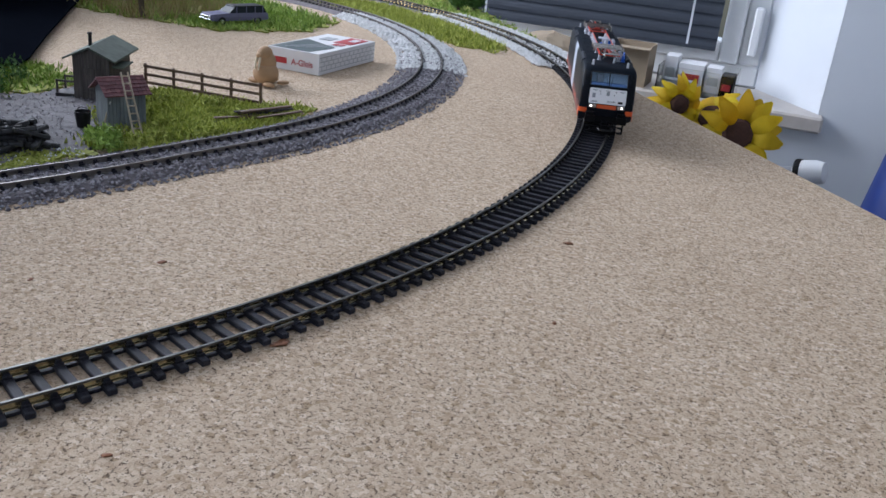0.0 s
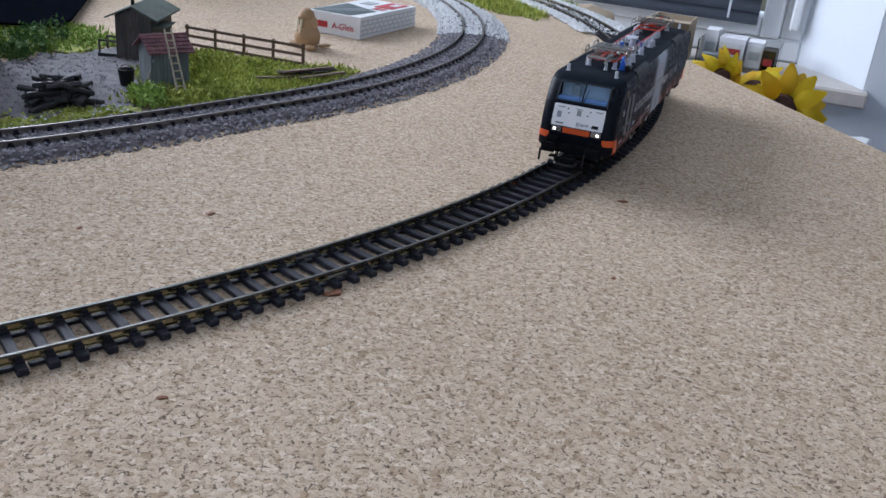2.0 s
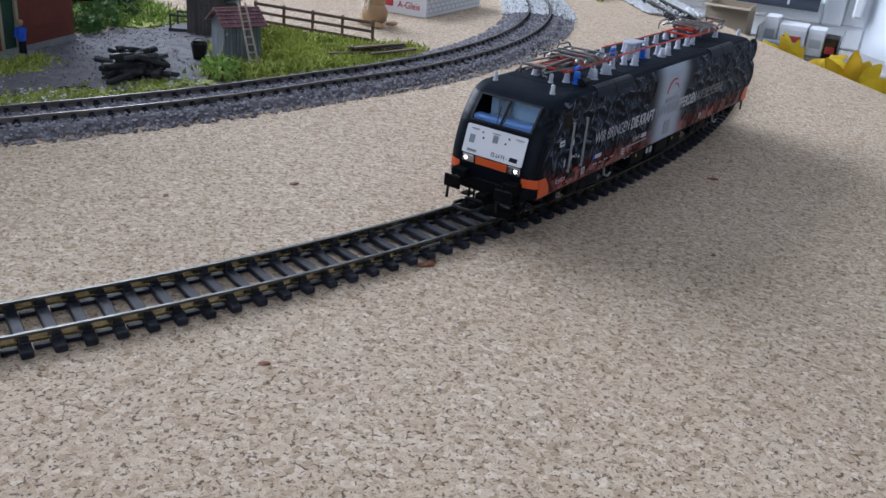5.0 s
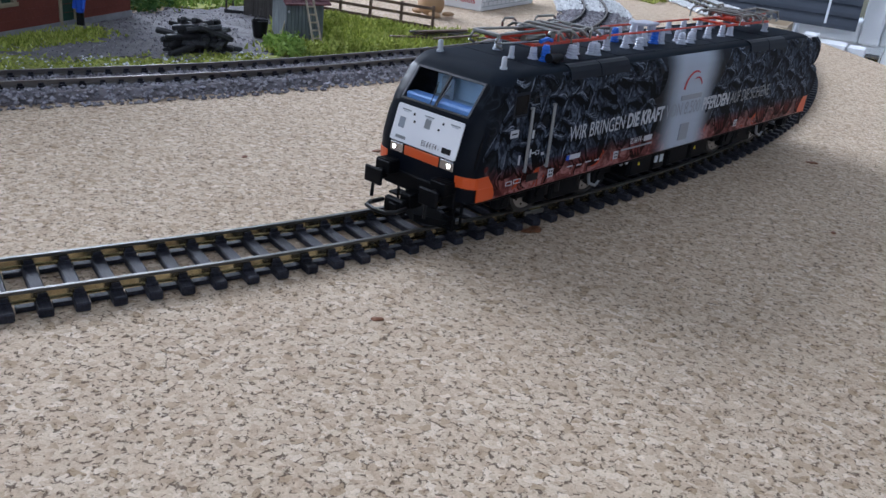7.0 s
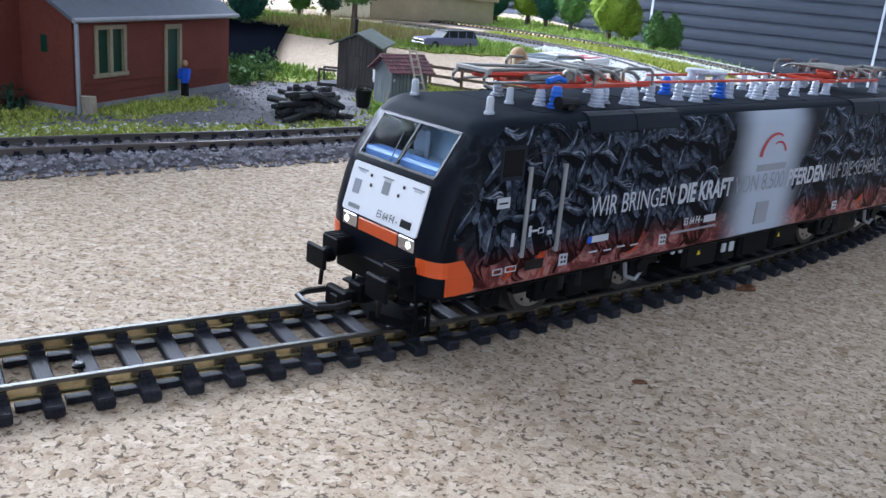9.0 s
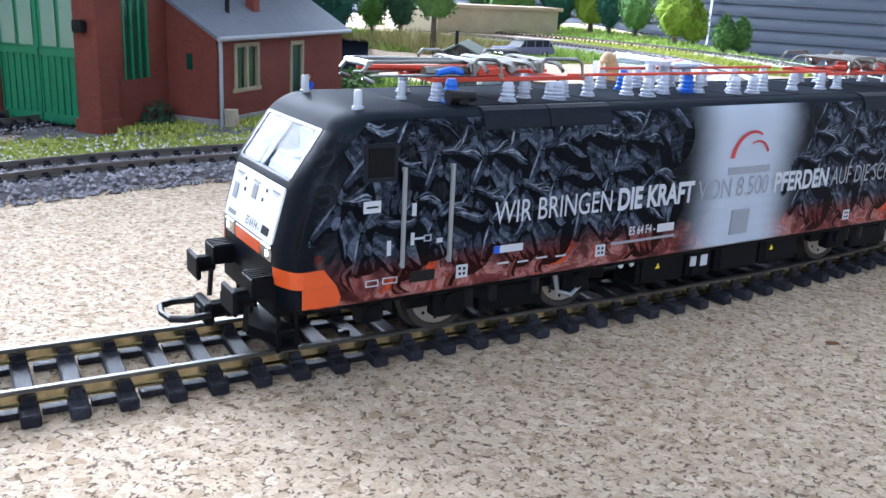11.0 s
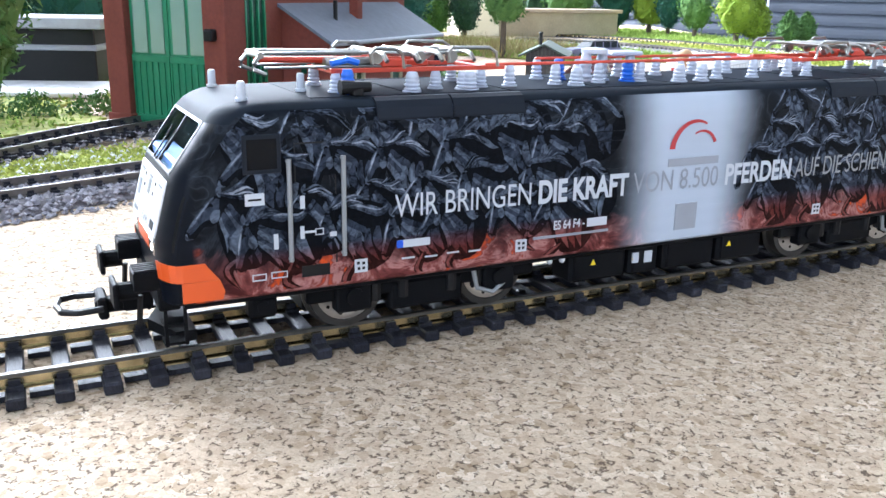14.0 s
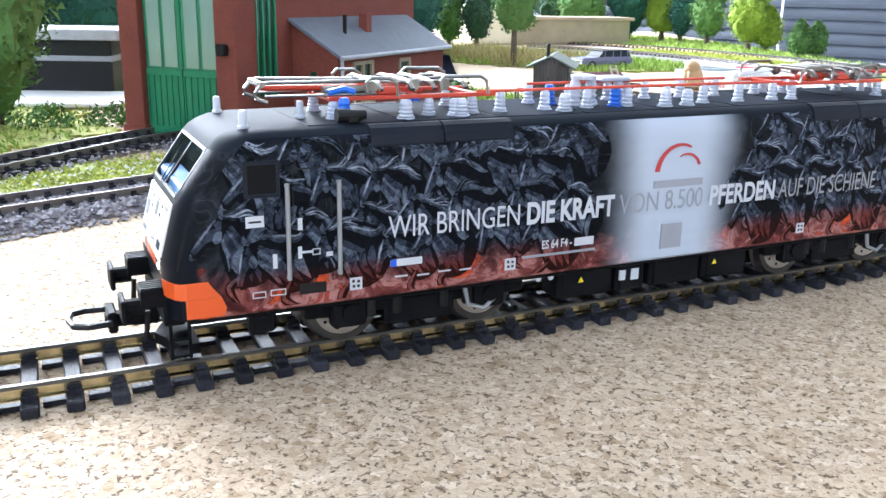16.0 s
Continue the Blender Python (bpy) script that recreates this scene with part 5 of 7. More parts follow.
def beside(line, n, half, i0=0, i1=None, lo=0.0):
    """n random points beside a line, up to half away."""
    i1 = i1 or len(line) - 2
    k = RNG.integers(i0, i1, n)
    a = np.array([line[i] for i in k])
    d = np.array([line[i + 1] - line[i] for i in k])
    d /= np.linalg.norm(d, axis=1)[:, None]
    o = RNG.uniform(lo, half, n) * RNG.choice([-1, 1], n)
    return a + np.stack([-d[:, 1], d[:, 0]], -1) * o[:, None] + d * RNG.uniform(0, 0.004, n)[:, None], np.abs(o)


# ---- the older tracks in their gravel ----
INNER_LINE, SHED_LINE_P = spline(INNER), spline(SHED_LINE)
track("weathered dark railway track bedded in violet-grey gravel", INNER_LINE, RAIL_OLD, 0.0012)
track("weathered dark railway track leading to the green shed gates", SHED_LINE_P, RAIL_OLD, 0.0012)
_k = next(i for i, p in enumerate(INNER_LINE) if p.y > 0.535)
bm = sweep(INNER_LINE[: _k + 4], [(-0.021, 0.0002), (0.021, 0.0002), (0.0165, 0.0031), (-0.0165, 0.0031)])
tagged(part("ballast_bed", bm, BALLAST_BED), "violet-grey gravel bed under the inner track", "gravel", kind="stuff")
_c = next(i for i, p in enumerate(INNER_LINE) if p.y > 0.725)
bm = sweep(INNER_LINE[_c - 1:], [(-0.021, 0.0002), (0.021, 0.0002), (0.0165, 0.0031), (-0.0165, 0.0031)])
tagged(part("ballast_bed", bm, BALLAST_BED), "grey gravel bed under the far inner track", "gravel", kind="stuff")
bm = sweep(INNER_LINE[_k:_c], [(-0.021, 0.0003), (0.021, 0.0003), (0.0165, 0.0031), (-0.0165, 0.0031)])
tagged(part("chalk_bed", bm, CHALK_BED), "white gravel bed under the inner track", "gravel", kind="stuff")
p, o = beside(INNER_LINE, 15000, 0.028, 0, _k + 6)
z = np.clip(0.0033 - np.clip(o - 0.0165, 0, 1) * 0.32, 0.0005, 1)
soup("ballast", *stones(np.c_[p, z], 0.00105), BALLAST, "loose violet-grey gravel along the inner track", "gravel")
p, o = beside(INNER_LINE, 4200, 0.030, _k - 14, _c)
z = np.clip(0.0034 - np.clip(o - 0.0165, 0, 1) * 0.32, 0.0005, 1)
soup("white_gravel", *stones(np.c_[p, z], 0.0018), CHALK, "loose white gravel along the inner track", "gravel")
_m, _m2 = int((0.21 + 0.70) / 0.004), int((0.21 + 1.02) / 0.004)
p, o = beside(MAIN, 4200, 0.029, _m, _m2)
z = np.where(o < 0.014, 0.0012, 0.0022)
soup("white_gravel", *stones(np.c_[p, z], 0.0019), CHALK, "loose white gravel along the outer track", "gravel")
bm = sweep(MAIN[_m2 - 1:], [(-0.021, 0.0002), (0.021, 0.0002), (0.0165, 0.0011), (-0.0165, 0.0011)])
tagged(part("ballast_bed", bm, BALLAST_BED), "grey gravel bed under the far outer track", "gravel", kind="stuff")
bm = sweep(MAIN[_m + 4:_m2], [(-0.021, 0.0002), (0.021, 0.0002), (0.0165, 0.0011), (-0.0165, 0.0011)])
tagged(part("chalk_bed", bm, CHALK_BED), "white gravel bed under the outer track", "gravel", kind="stuff")
p, o = beside(SHED_LINE_P, 2500, 0.022)
soup("ballast", *stones(np.c_[p, np.clip(0.0024 - np.clip(o - 0.015, 0, 1) * 0.3, 0.0005, 1)], 0.0009), BALLAST, "loose grey gravel along the shed track", "gravel")

# ---- ground cover ----
YARD = [(-36, -3), (-29.5, -2), (-27.5, 2), (-25.0, 7), (-22.6, 11.8), (-21.6, 16.5), (-24.5, 20), (-27.6, 24.5), (-31, 27), (-33, 18), (-33.5, 8)]
LAWN = [(-25.5, 20.5), (-27.4, 27.9), (-20, 28.4), (-17.6, 30.5), (-17.0, 26), (-18.4, 20.5), (-20.2, 15.8), (-22, 15.6), (-21.2, 19)]
SIDE_GRASS = [(-46, 14), (-35, 16.8), (-32.6, 22), (-31.8, 26.6), (-36.5, 28.2), (-48, 29)]
MEADOW = [(-85, 58), (-62, 56), (-54.5, 50.5), (-44.8, 51.2), (-39, 51), (-33.5, 58), (-35, 66), (-46, 71.5), (-62, 74), (-85, 72)]
VERGE = [(-20.5, 64), (-15.2, 63), (-16.5, 67), (-25, 76), (-37, 84), (-50, 86), (-48, 79), (-37, 75), (-27, 69.5)]
BANK = [(-13.8, 73.5), (-28, 92.5), (-48, 117), (-62, 128), (-85, 130), (-85, 92), (-60, 94), (-38, 91.5), (-22, 81)]
SHED_MOSS = [(-30.0, 4.9), (-28.6, 6.5), (-28.5, 10.5), (-29.8, 12.4), (-31.0, 11.2), (-30.4, 8)]
CORNER_MOSS = [(-33.5, 3.5), (-30.6, 4.3), (-29.3, 2.6), (-32, 0.8)]
STRIP = [(-32.6, -30), (-31.4, -20), (-30.2, -13), (-29.2, -8), (-27.6, -2), (-25.0, 3), (-21.8, 9.3), (-20.6, 14), (-22.2, 14), (-23.4, 10), (-27.6, 4), (-31.5, -1), (-33.0, -6), (-33.0, -14), (-31.6, -30)]
FORE = [(-60, -30), (-38.5, -30), (-37.5, -10), (-40, -1), (-47, 2), (-62, 3)]
BACK = [(-85, 3), (-60, 4), (-48, 4), (-47, 14), (-54, 20), (-85, 24)]
patch("gravel_yard", "dark grey gravel yard round the sheds", YARD, DIRT)
for nm, label, poly, n, mat, tall in (
        ("lawn", "mossy green lawn beside the fence", LAWN, 9000, MOSS, 0.0065), ("rough_grass", "rough green grass behind the hut", SIDE_GRASS, 4200, GRASS, 0.007),
        ("meadow", "green meadow with dry tufts", MEADOW, 14000, GRASS, 0.011), ("verge", "mossy grass between the tracks", VERGE, 6500, MOSS, 0.009),
        ("bank", "grassy bank along the table edge", BANK, 9000, GRASS, 0.009), ("moss_strip", "yellow-green moss strip beside the inner track", STRIP, 6000, MOSS, 0.0028),
        ("shed_moss", "green moss along the annex wall", SHED_MOSS, 1500, MOSS, 0.005), ("corner_moss", "green moss at the annex corner", CORNER_MOSS, 900, MOSS, 0.005),
        ("fore_grass", "short green grass before the engine shed", FORE, 5000, GRASS, 0.005), ("back_grass", "green grass behind the engine shed", BACK, 3500, GRASS, 0.005)):
    patch(nm, label, poly, TURF, "grass", 0.006, 0.0014)
    p = within(poly, n)
    soup(nm + "_blades", *blades(lift(p, 0.001), tall * 0.55, 0.0010), mat, label.replace("green", "green fibres of", 1) if "green" in label else "fibres of " + label, "grass")
p = within([(-62, 52), (-46, 50), (-42, 57), (-46, 64), (-62, 66)], 2200)
soup("dry_grass", *blades(lift(p, 0.001), 0.017, 0.0006), STRAW, "tall dry straw-coloured grass in the meadow", "grass")
p = within(STRIP, 500)
soup("pale_stones", *stones(lift(p, 0.0016), 0.0009), CHALK, "pale grit strewn on the moss", "gravel")
p = within(YARD, 2200)
soup("yard_grit", *stones(lift(p, 0.0016), 0.0006), BALLAST, "dark grit strewn over the yard", "gravel")


def clump(points, spread, size):
    """Small leaf triangles round points."""
    p = np.asarray(points, float)
    n = len(p)
    a, b = RNG.normal(0, 1, (n, 3)), RNG.normal(0, 1, (n, 3))
    a /= np.linalg.norm(a, axis=1)[:, None]
    b /= np.linalg.norm(b, axis=1)[:, None]
    s = size * RNG.uniform(0.6, 1.3, (n, 1))
    q = p + RNG.normal(0, spread, (n, 3))
    return np.stack([q, q + a * s, q + b * s], 1).reshape(-1, 3), np.arange(3 * n).reshape(-1, 3)


def bush(x, y, r, h, mat, label):
    n = 420
    d = RNG.normal(0, 1, (n, 3))
    d /= np.linalg.norm(d, axis=1)[:, None]
    d[:, 2] = np.abs(d[:, 2])
    p = d * np.array([r, r, h]) * RNG.uniform(0.55, 1.05, (n, 1)) * (1 + 0.2 * np.sin(5 * d[:, :1] + 3 * d[:, 1:2]))
    p[:, 2] += 0.0015
    return soup("bush", *clump(p + np.array([x, y, 0]), 0.0004, 0.0024), mat, label, "bush", "")


def tree(x, y, h, r, mat, label, base=0.0, low=0.12, shape=1.0, n=2600):
    """A trunk with limbs and a crown of many small leaves; shape 1 is egg-like, larger is pointed."""
    t = thing("tree", label, "model tree", Matrix.Translation((x, y, base)), "trees of the layout")
    bm = bmesh.new()
    tube(bm, (0, 0, 0), (0, 0, h * 0.85), r * 0.10 + 0.001, 0.0006, 7)
    for k in range(7):
        a, z = RNG.uniform(0, 6.28), h * RNG.uniform(low + 0.05, 0.75)
        tube(bm, (0, 0, z), (r * 0.7 * math.cos(a), r * 0.7 * math.sin(a), z + h * 0.08), 0.0012, 0.0004, 5)
    for k in range(4):
        a = k * 1.57 + 0.4
        tube(bm, (0, 0, h * 0.03), (0.16 * r * math.cos(a) + 0.002, 0.16 * r * math.sin(a), 0.0002), r * 0.05 + 0.0006, 0.0004, 5)
    part("trunk", bm, BARK, t)
    u = RNG.uniform(0, 1, n) ** 0.8
    a = RNG.uniform(0, 2 * np.pi, n)
    wide = np.sin(np.pi * np.clip(u, 0.02, 1) ** (0.55 * shape + 0.1)) ** 0.7
    lump = 1 + 0.16 * np.sin(3 * a + 9 * u) + 0.1 * np.sin(7 * a - 13 * u)
    q = r * wide * lump * RNG.uniform(0.35, 1.0, n) ** 0.45
    p = np.stack([q * np.cos(a), q * np.sin(a), h * (low + (1 - low) * u)], -1)
    v, f = clump(p, r * 0.03, 0.0036 if h > 0.05 else 0.0026)
    su, sa = np.linspace(0.03, 0.985, 12), np.linspace(0, 2 * np.pi, 17)[:-1]
    uu, aa = np.meshgrid(su, sa, indexing="ij")
    rr = 0.78 * r * np.sin(np.pi * uu ** (0.55 * shape + 0.1)) ** 0.7 * (1 + 0.16 * np.sin(3 * aa + 9 * uu) + 0.1 * np.sin(7 * aa - 13 * uu) + RNG.uniform(-0.08, 0.08, uu.shape))
    core = np.stack([rr * np.cos(aa), rr * np.sin(aa), h * (low + (1 - low) * uu)], -1).reshape(-1, 3)
    quads = [(i * 16 + k, i * 16 + (k + 1) % 16, (i + 1) * 16 + (k + 1) % 16, (i + 1) * 16 + k) for i in range(11) for k in range(16)]
    soup("crown", v.tolist() + core.tolist(), f.tolist() + [tuple(len(v) + i for i in q) for q in quads], mat, "", "", parent=t)
    return t


bush_list = [(-0.213, 0.1635, 0.010, 0.0075), (-0.205, 0.158, 0.008, 0.007), (-0.222, 0.169, 0.008, 0.006)]
for x, y, r, h in bush_list:
    bush(x, y, r, h, GRASS, "low mossy green bush beside the small shed")
for x, y, r, h in ((-0.345, 0.205, 0.016, 0.014), (-0.36, 0.235, 0.018, 0.012), (-0.335, 0.185, 0.012, 0.010)):
    bush(x, y, r, h, LEAF_MID, "shaggy green bush beside the gravel yard")

for _x, _y in within(LAWN, 16, 0.0):
    bush(_x, _y, 0.006 + 0.003 * RNG.uniform(), 0.0035 + 0.002 * RNG.uniform(), MOSS, "low cushion of green moss on the lawn")

# ---- the two huts and their yard ----
def hut():
    """Board hut with a felt roof, chimney, porch rail and door."""
    h = thing("hut", "weathered dark wooden hut with mossy felt roof and chimney", "model hut", Matrix.Translation((-0.2935, 0.2268, 0.001)) @ Matrix.Rotation(radians(24), 4, "Z"))
    w, d, e, ridge = 0.0212, 0.042, 0.0268, 0.0318
    bm = bmesh.new()
    prism(bm, [(0.0004, 0.0004), (w - 0.0004, 0.0004), (w - 0.0004, d - 0.0004), (0.0004, d - 0.0004)], 0, e)
    part("core", bm, OLD_WOOD, h)
    n = 9
    for i in range(n):
        for y in (-0.0001, d + 0.0001):
            bm = bmesh.new()
            a = i * w / n
            t = e + (ridge - e) * (1 - abs((a + w / n / 2) / (w / 2) - 1)) - 0.0006
            box(bm, a + 0.0001, a + w / n - 0.0001, y - 0.0004, y + 0.0004, 0, t)
            part("board", bm, OLD_WOOD, h)
    for i in range(16):
        for x in (-0.0001, w + 0.0001):
            bm = bmesh.new()
            a = i * d / 16
            box(bm, x - 0.0004, x + 0.0004, a + 0.0001, a + d / 16 - 0.0001, 0, e)
            part("board", bm, OLD_WOOD, h)
    bm = bmesh.new()
    box(bm, 0.0062, 0.0128, -0.0012, -0.0003, 0.0006, 0.0195, None, 0.0001)
    door = part("door", bm, OLD_WOOD, h, "dark plank door")
    for z in (0.004, 0.0155):
        bm = bmesh.new()
        box(bm, 0.0064, 0.0126, -0.0016, -0.0011, z, z + 0.0013)
        part("batten", bm, OLD_WOOD, door)
    for s in (0, 1):
        bm = bmesh.new()
        over, eo = 0.0042, 0.0052
        half = w / 2
        x0, x1 = (half, -eo) if s == 0 else (half, w + eo)
        drop = (ridge - e) / half * (half + eo)
        vs = [(x0, -over, ridge), (x1, -over, ridge - drop), (x1, d + over, ridge - drop), (x0, d + over, ridge)]
        lo = [bm.verts.new(v) for v in vs]
        hi = [bm.verts.new((a, b, c + 0.0011)) for a, b, c in vs]
        bm.faces.new(lo), bm.faces.new(hi[::-1])
        for i in range(4):
            bm.faces.new((lo[i], hi[i], hi[(i + 1) % 4], lo[(i + 1) % 4]))
        bmesh.ops.recalc_face_normals(bm, faces=bm.faces)
        part("roof_slope", bm, ROOF_FELT, h, "mossy grey-green felt roof")
    bm = bmesh.new()
    box(bm, w, w + 0.0075, 0.004, 0.026, 0.0195, 0.0205, Matrix.Translation((0, 0, 0)), 0.0002)
    part("lean_to_roof", bm, ROOF_FELT, h)
    bm = bmesh.new()
    tube(bm, (0.0075, 0.010, ridge - 0.003), (0.0075, 0.010, ridge + 0.0068), 0.0011, 0.0011, 10)
    tube(bm, (0.0075, 0.010, ridge + 0.0068), (0.0075, 0.010, ridge + 0.0078), 0.0016, 0.0012, 10)
    part("chimney", bm, BLACK, h)
    bm = bmesh.new()
    box(bm, -0.0125, -0.0012, 0.001, 0.016, 0, 0.0022, None, 0.0002)
    part("porch", bm, TARRED, h)
    for y in (0.0015, 0.0155):
        bm = bmesh.new()
        box(bm, -0.0120, -0.0110, y, y + 0.001, 0.002, 0.0105)
        box(bm, -0.0118, -0.0010, y, y + 0.0006, 0.0092, 0.0104)
        part("porch_rail", bm, OLD_WOOD, h)
    return h


def small_shed():
    """Grey board shed with a tiled roof."""
    h = thing("small_shed", "small blue-grey wooden shed with maroon tiled roof", "model shed", Matrix.Translation((-0.2298, 0.1847, 0.001)) @ Matrix.Rotation(radians(62), 4, "Z"))
    w, d, e, ridge = 0.0205, 0.018, 0.0205, 0.0262      # x along the ridge, y to the left face
    bm = bmesh.new()
    prism(bm, [(0.0004, 0.0004), (w - 0.0004, 0.0004), (w - 0.0004, d - 0.0004), (0.0004, d - 0.0004)], 0, e)
    part("core", bm, GREY_WOOD, h)
    for i in range(10):
        for y in (0, d):
            bm = bmesh.new()
            box(bm, i * w / 10 + 0.0001, (i + 1) * w / 10 - 0.0001, y - 0.0005, y + 0.0005, 0, e)
            part("board", bm, GREY_WOOD, h)
    for i in range(9):
        for x in (0, w):
            a = (i + 0.5) * d / 9
            bm = bmesh.new()
            box(bm, x - 0.0005, x + 0.0005, i * d / 9 + 0.0001, (i + 1) * d / 9 - 0.0001, 0, e + (ridge - e) * (1 - abs(a / (d / 2) - 1)) - 0.0007)
            part("board", bm, GREY_WOOD, h)
    over, slope = 0.0035, (ridge - e) / (d / 2)
    for s in (-1, 1):
        rows, cols = 5, 11
        run = d / 2 + over
        for r in range(rows):
            for c in range(cols):
                bm = bmesh.new()
                x0 = -0.003 + c * (w + 0.006) / cols
                y0, y1 = run * r / rows, run * (r + 1.15) / rows
                q = [(x0 + 0.0001, y0), (x0 + (w + 0.006) / cols - 0.0001, y0), (x0 + (w + 0.006) / cols - 0.0001, y1), (x0 + 0.0001, y1)]
                vs = [bm.verts.new((a, d / 2 + s * b, ridge - slope * b + 0.0004 + (0.0006 if b == y1 else 0.0))) for a, b in q]
                vt = [bm.verts.new((v.co.x, v.co.y, v.co.z + 0.0007)) for v in vs]
                bm.faces.new(vs[::-1]), bm.faces.new(vt)
                for i in range(4):
                    bm.faces.new((vs[i], vs[(i + 1) % 4], vt[(i + 1) % 4], vt[i]))
                bmesh.ops.recalc_face_normals(bm, faces=bm.faces)
                part("roof_tile", bm, TILE_RED, h)
    bm = bmesh.new()
    tube(bm, (-0.003, d / 2, ridge + 0.0008), (w + 0.003, d / 2, ridge + 0.0008), 0.0009, 0.0009, 8)
    part("ridge_tile", bm, TILE_RED, h)
    return h


hut()
small_shed()

ladder = thing("ladder", "pale wooden ladder leaning on the small shed", "model ladder")
_foot, _head = Vector((-0.2048, 0.1790, 0.001)), Vector((-0.2232, 0.1905, 0.0335))
_across = Vector((0.55, 0.84, 0)).normalized() * 0.0023
for s in (-1, 1):
    bm = bmesh.new()
    tube(bm, _foot + s * _across, _head + s * _across * 0.8, 0.0006, 0.0005, 6)
    part("stile", bm, PALE_WOOD, ladder)
for i in range(9):
    bm = bmesh.new()
    c = _foot.lerp(_head, 0.06 + 0.11 * i)
    tube(bm, c - _across * 0.95, c + _across * 0.95, 0.00045, 0.00045, 6)
    part("rung", bm, PALE_WOOD, ladder)

bucket = thing("bucket", "small dark grey bucket standing on gravel", "model bucket", Matrix.Translation((-0.2435, 0.1795, 0.0015)))
bm = bmesh.new()
lathe(bm, [(0.0034, 0), (0.0045, 0.0085), (0.0047, 0.0087), (0.0043, 0.0087), (0.0041, 0.008), (0.0032, 0.002)], 18)
smooth(part("pail", bm, BLACK, bucket))
bm = bmesh.new()
pipe(bm, [(0.0046 * math.cos(a), 0.001, 0.0085 + 0.0022 * math.sin(a)) for a in np.linspace(0, math.pi, 8)], 0.0002, 5)
part("handle", bm, BLACK, bucket)

pick = thing("pickaxe", "pale pickaxe leaning against the small shed", "model pickaxe", Matrix.Translation((-0.2335, 0.1835, 0.001)))
bm = bmesh.new()
tube(bm, (0, 0, 0), (0.0028, 0.0035, 0.0165), 0.0005)
part("shaft", bm, PALE_WOOD, pick)
bm = bmesh.new()
pipe(bm, [(0.0000, 0.006, 0.0148), (0.0020, 0.0045, 0.0163), (0.0038, 0.0025, 0.0163), (0.0052, 0.0005, 0.0148)], 0.0005)
part("head", bm, ZINC, pick)

pile = thing("timber_pile", "untidy heap of black tarred timbers on gravel", "timber pile", Matrix.Translation((-0.2395, 0.1285, 0.0)))
for i in range(64):
    lay = i // 13
    bm = bmesh.new()
    ln = random.uniform(0.012, 0.022)
    box(bm, -ln / 2, ln / 2, -0.0014, 0.0014, 0, 0.0024, None, 0.0005)
    ob = part("timber", bm, TARRED, pile)
    ob.matrix_basis = Matrix.Translation((random.gauss(0, 0.0075 - 0.0008 * lay), random.gauss(0, 0.0075 - 0.0008 * lay), 0.0022 + 0.0023 * lay + random.uniform(0, 0.0006))) @ Euler((random.gauss(0, 0.2), random.gauss(0, 0.2), radians(48) + random.gauss(0, 0.8))).to_matrix().to_4x4()

planks = thing("plank_pile", "loose weathered planks lying in the grass", "plank pile", Matrix.Translation((-0.184, 0.262, 0.0)))
for i in range(9):
    bm = bmesh.new()
    ln = random.uniform(0.022, 0.045)
    box(bm, -ln / 2, ln / 2, -0.0014, 0.0014, 0, 0.0009, None, 0.0002)
    ob = part("plank", bm, OLD_WOOD if i % 3 == 0 else BROWN_WOOD, planks)
    ob.matrix_basis = Matrix.Translation((random.gauss(0, 0.004), random.gauss(0, 0.006), 0.002 + 0.0011 * (i // 2))) @ Euler((0, random.gauss(0, 0.04), radians(62) + random.gauss(0, 0.09))).to_matrix().to_4x4()

fence = thing("fence", "low brown wooden post-and-rail fence", "model fence")
_posts = [Vector((-0.2865 + 0.0870 * k / 4, 0.2840 + 0.0050 * k / 4, 0.001)) for k in range(5)]
for q in _posts:
    bm = bmesh.new()
    box(bm, -0.0008, 0.0008, -0.0008, 0.0008, 0, 0.0152, Matrix.Translation(q), 0.0002)
    part("post", bm, BROWN_WOOD, fence)
for z in (0.0028, 0.0082, 0.0136):
    for a, b in zip(_posts, _posts[1:]):
        bm = bmesh.new()
        d = b - a
        box(bm, -0.0006, d.length + 0.0006, -0.0016, -0.0009, z - 0.0009, z + 0.0009, Matrix.Translation(a) @ Matrix.Rotation(math.atan2(d.y, d.x) + random.gauss(0, 0.004), 4, "Z"), 0.0001)
        part("fence_rail", bm, BROWN_WOOD, fence)


def figure(x, y, turn, top, legs, label):
    """A painted model figure, one plain body."""
    bm = bmesh.new()
    for s in (-1, 1):
        tube(bm, (0.0009 * s, 0, 0), (0.0008 * s, 0, 0.0082), 0.0011, 0.0012, 8, 1)
    tube(bm, (0, 0, 0.0080), (0, 0, 0.0148), 0.0020, 0.0024, 10)
    for s in (-1, 1):
        tube(bm, (0.0024 * s, 0, 0.0145), (0.0024 * s, 0.0016, 0.0098), 0.0009, 0.0008, 7)
    vs = ball(bm, (0, 0, 0.0172), 0.0015, (1, 1, 1.15))
    for f in {f for v in vs for f in v.link_faces}:
        f.material_index = 2
    ob = smooth(part("figurine", bm, [top, legs, TAN]))
    ob.matrix_basis = Matrix.Translation((x, y, 0.0012)) @ Matrix.Rotation(radians(turn), 4, "Z")
    return tagged(ob, label, "figurine")


figure(-0.3070, 0.1186, 200, BLUE_CLOTH, BLACK, "painted figurine with blue top standing at the shed door")
figure(-0.2612, 0.2186, 120, WHITE_CARD, BLUE_CLOTH, "painted figurine with pale top and blue legs beside the small shed")

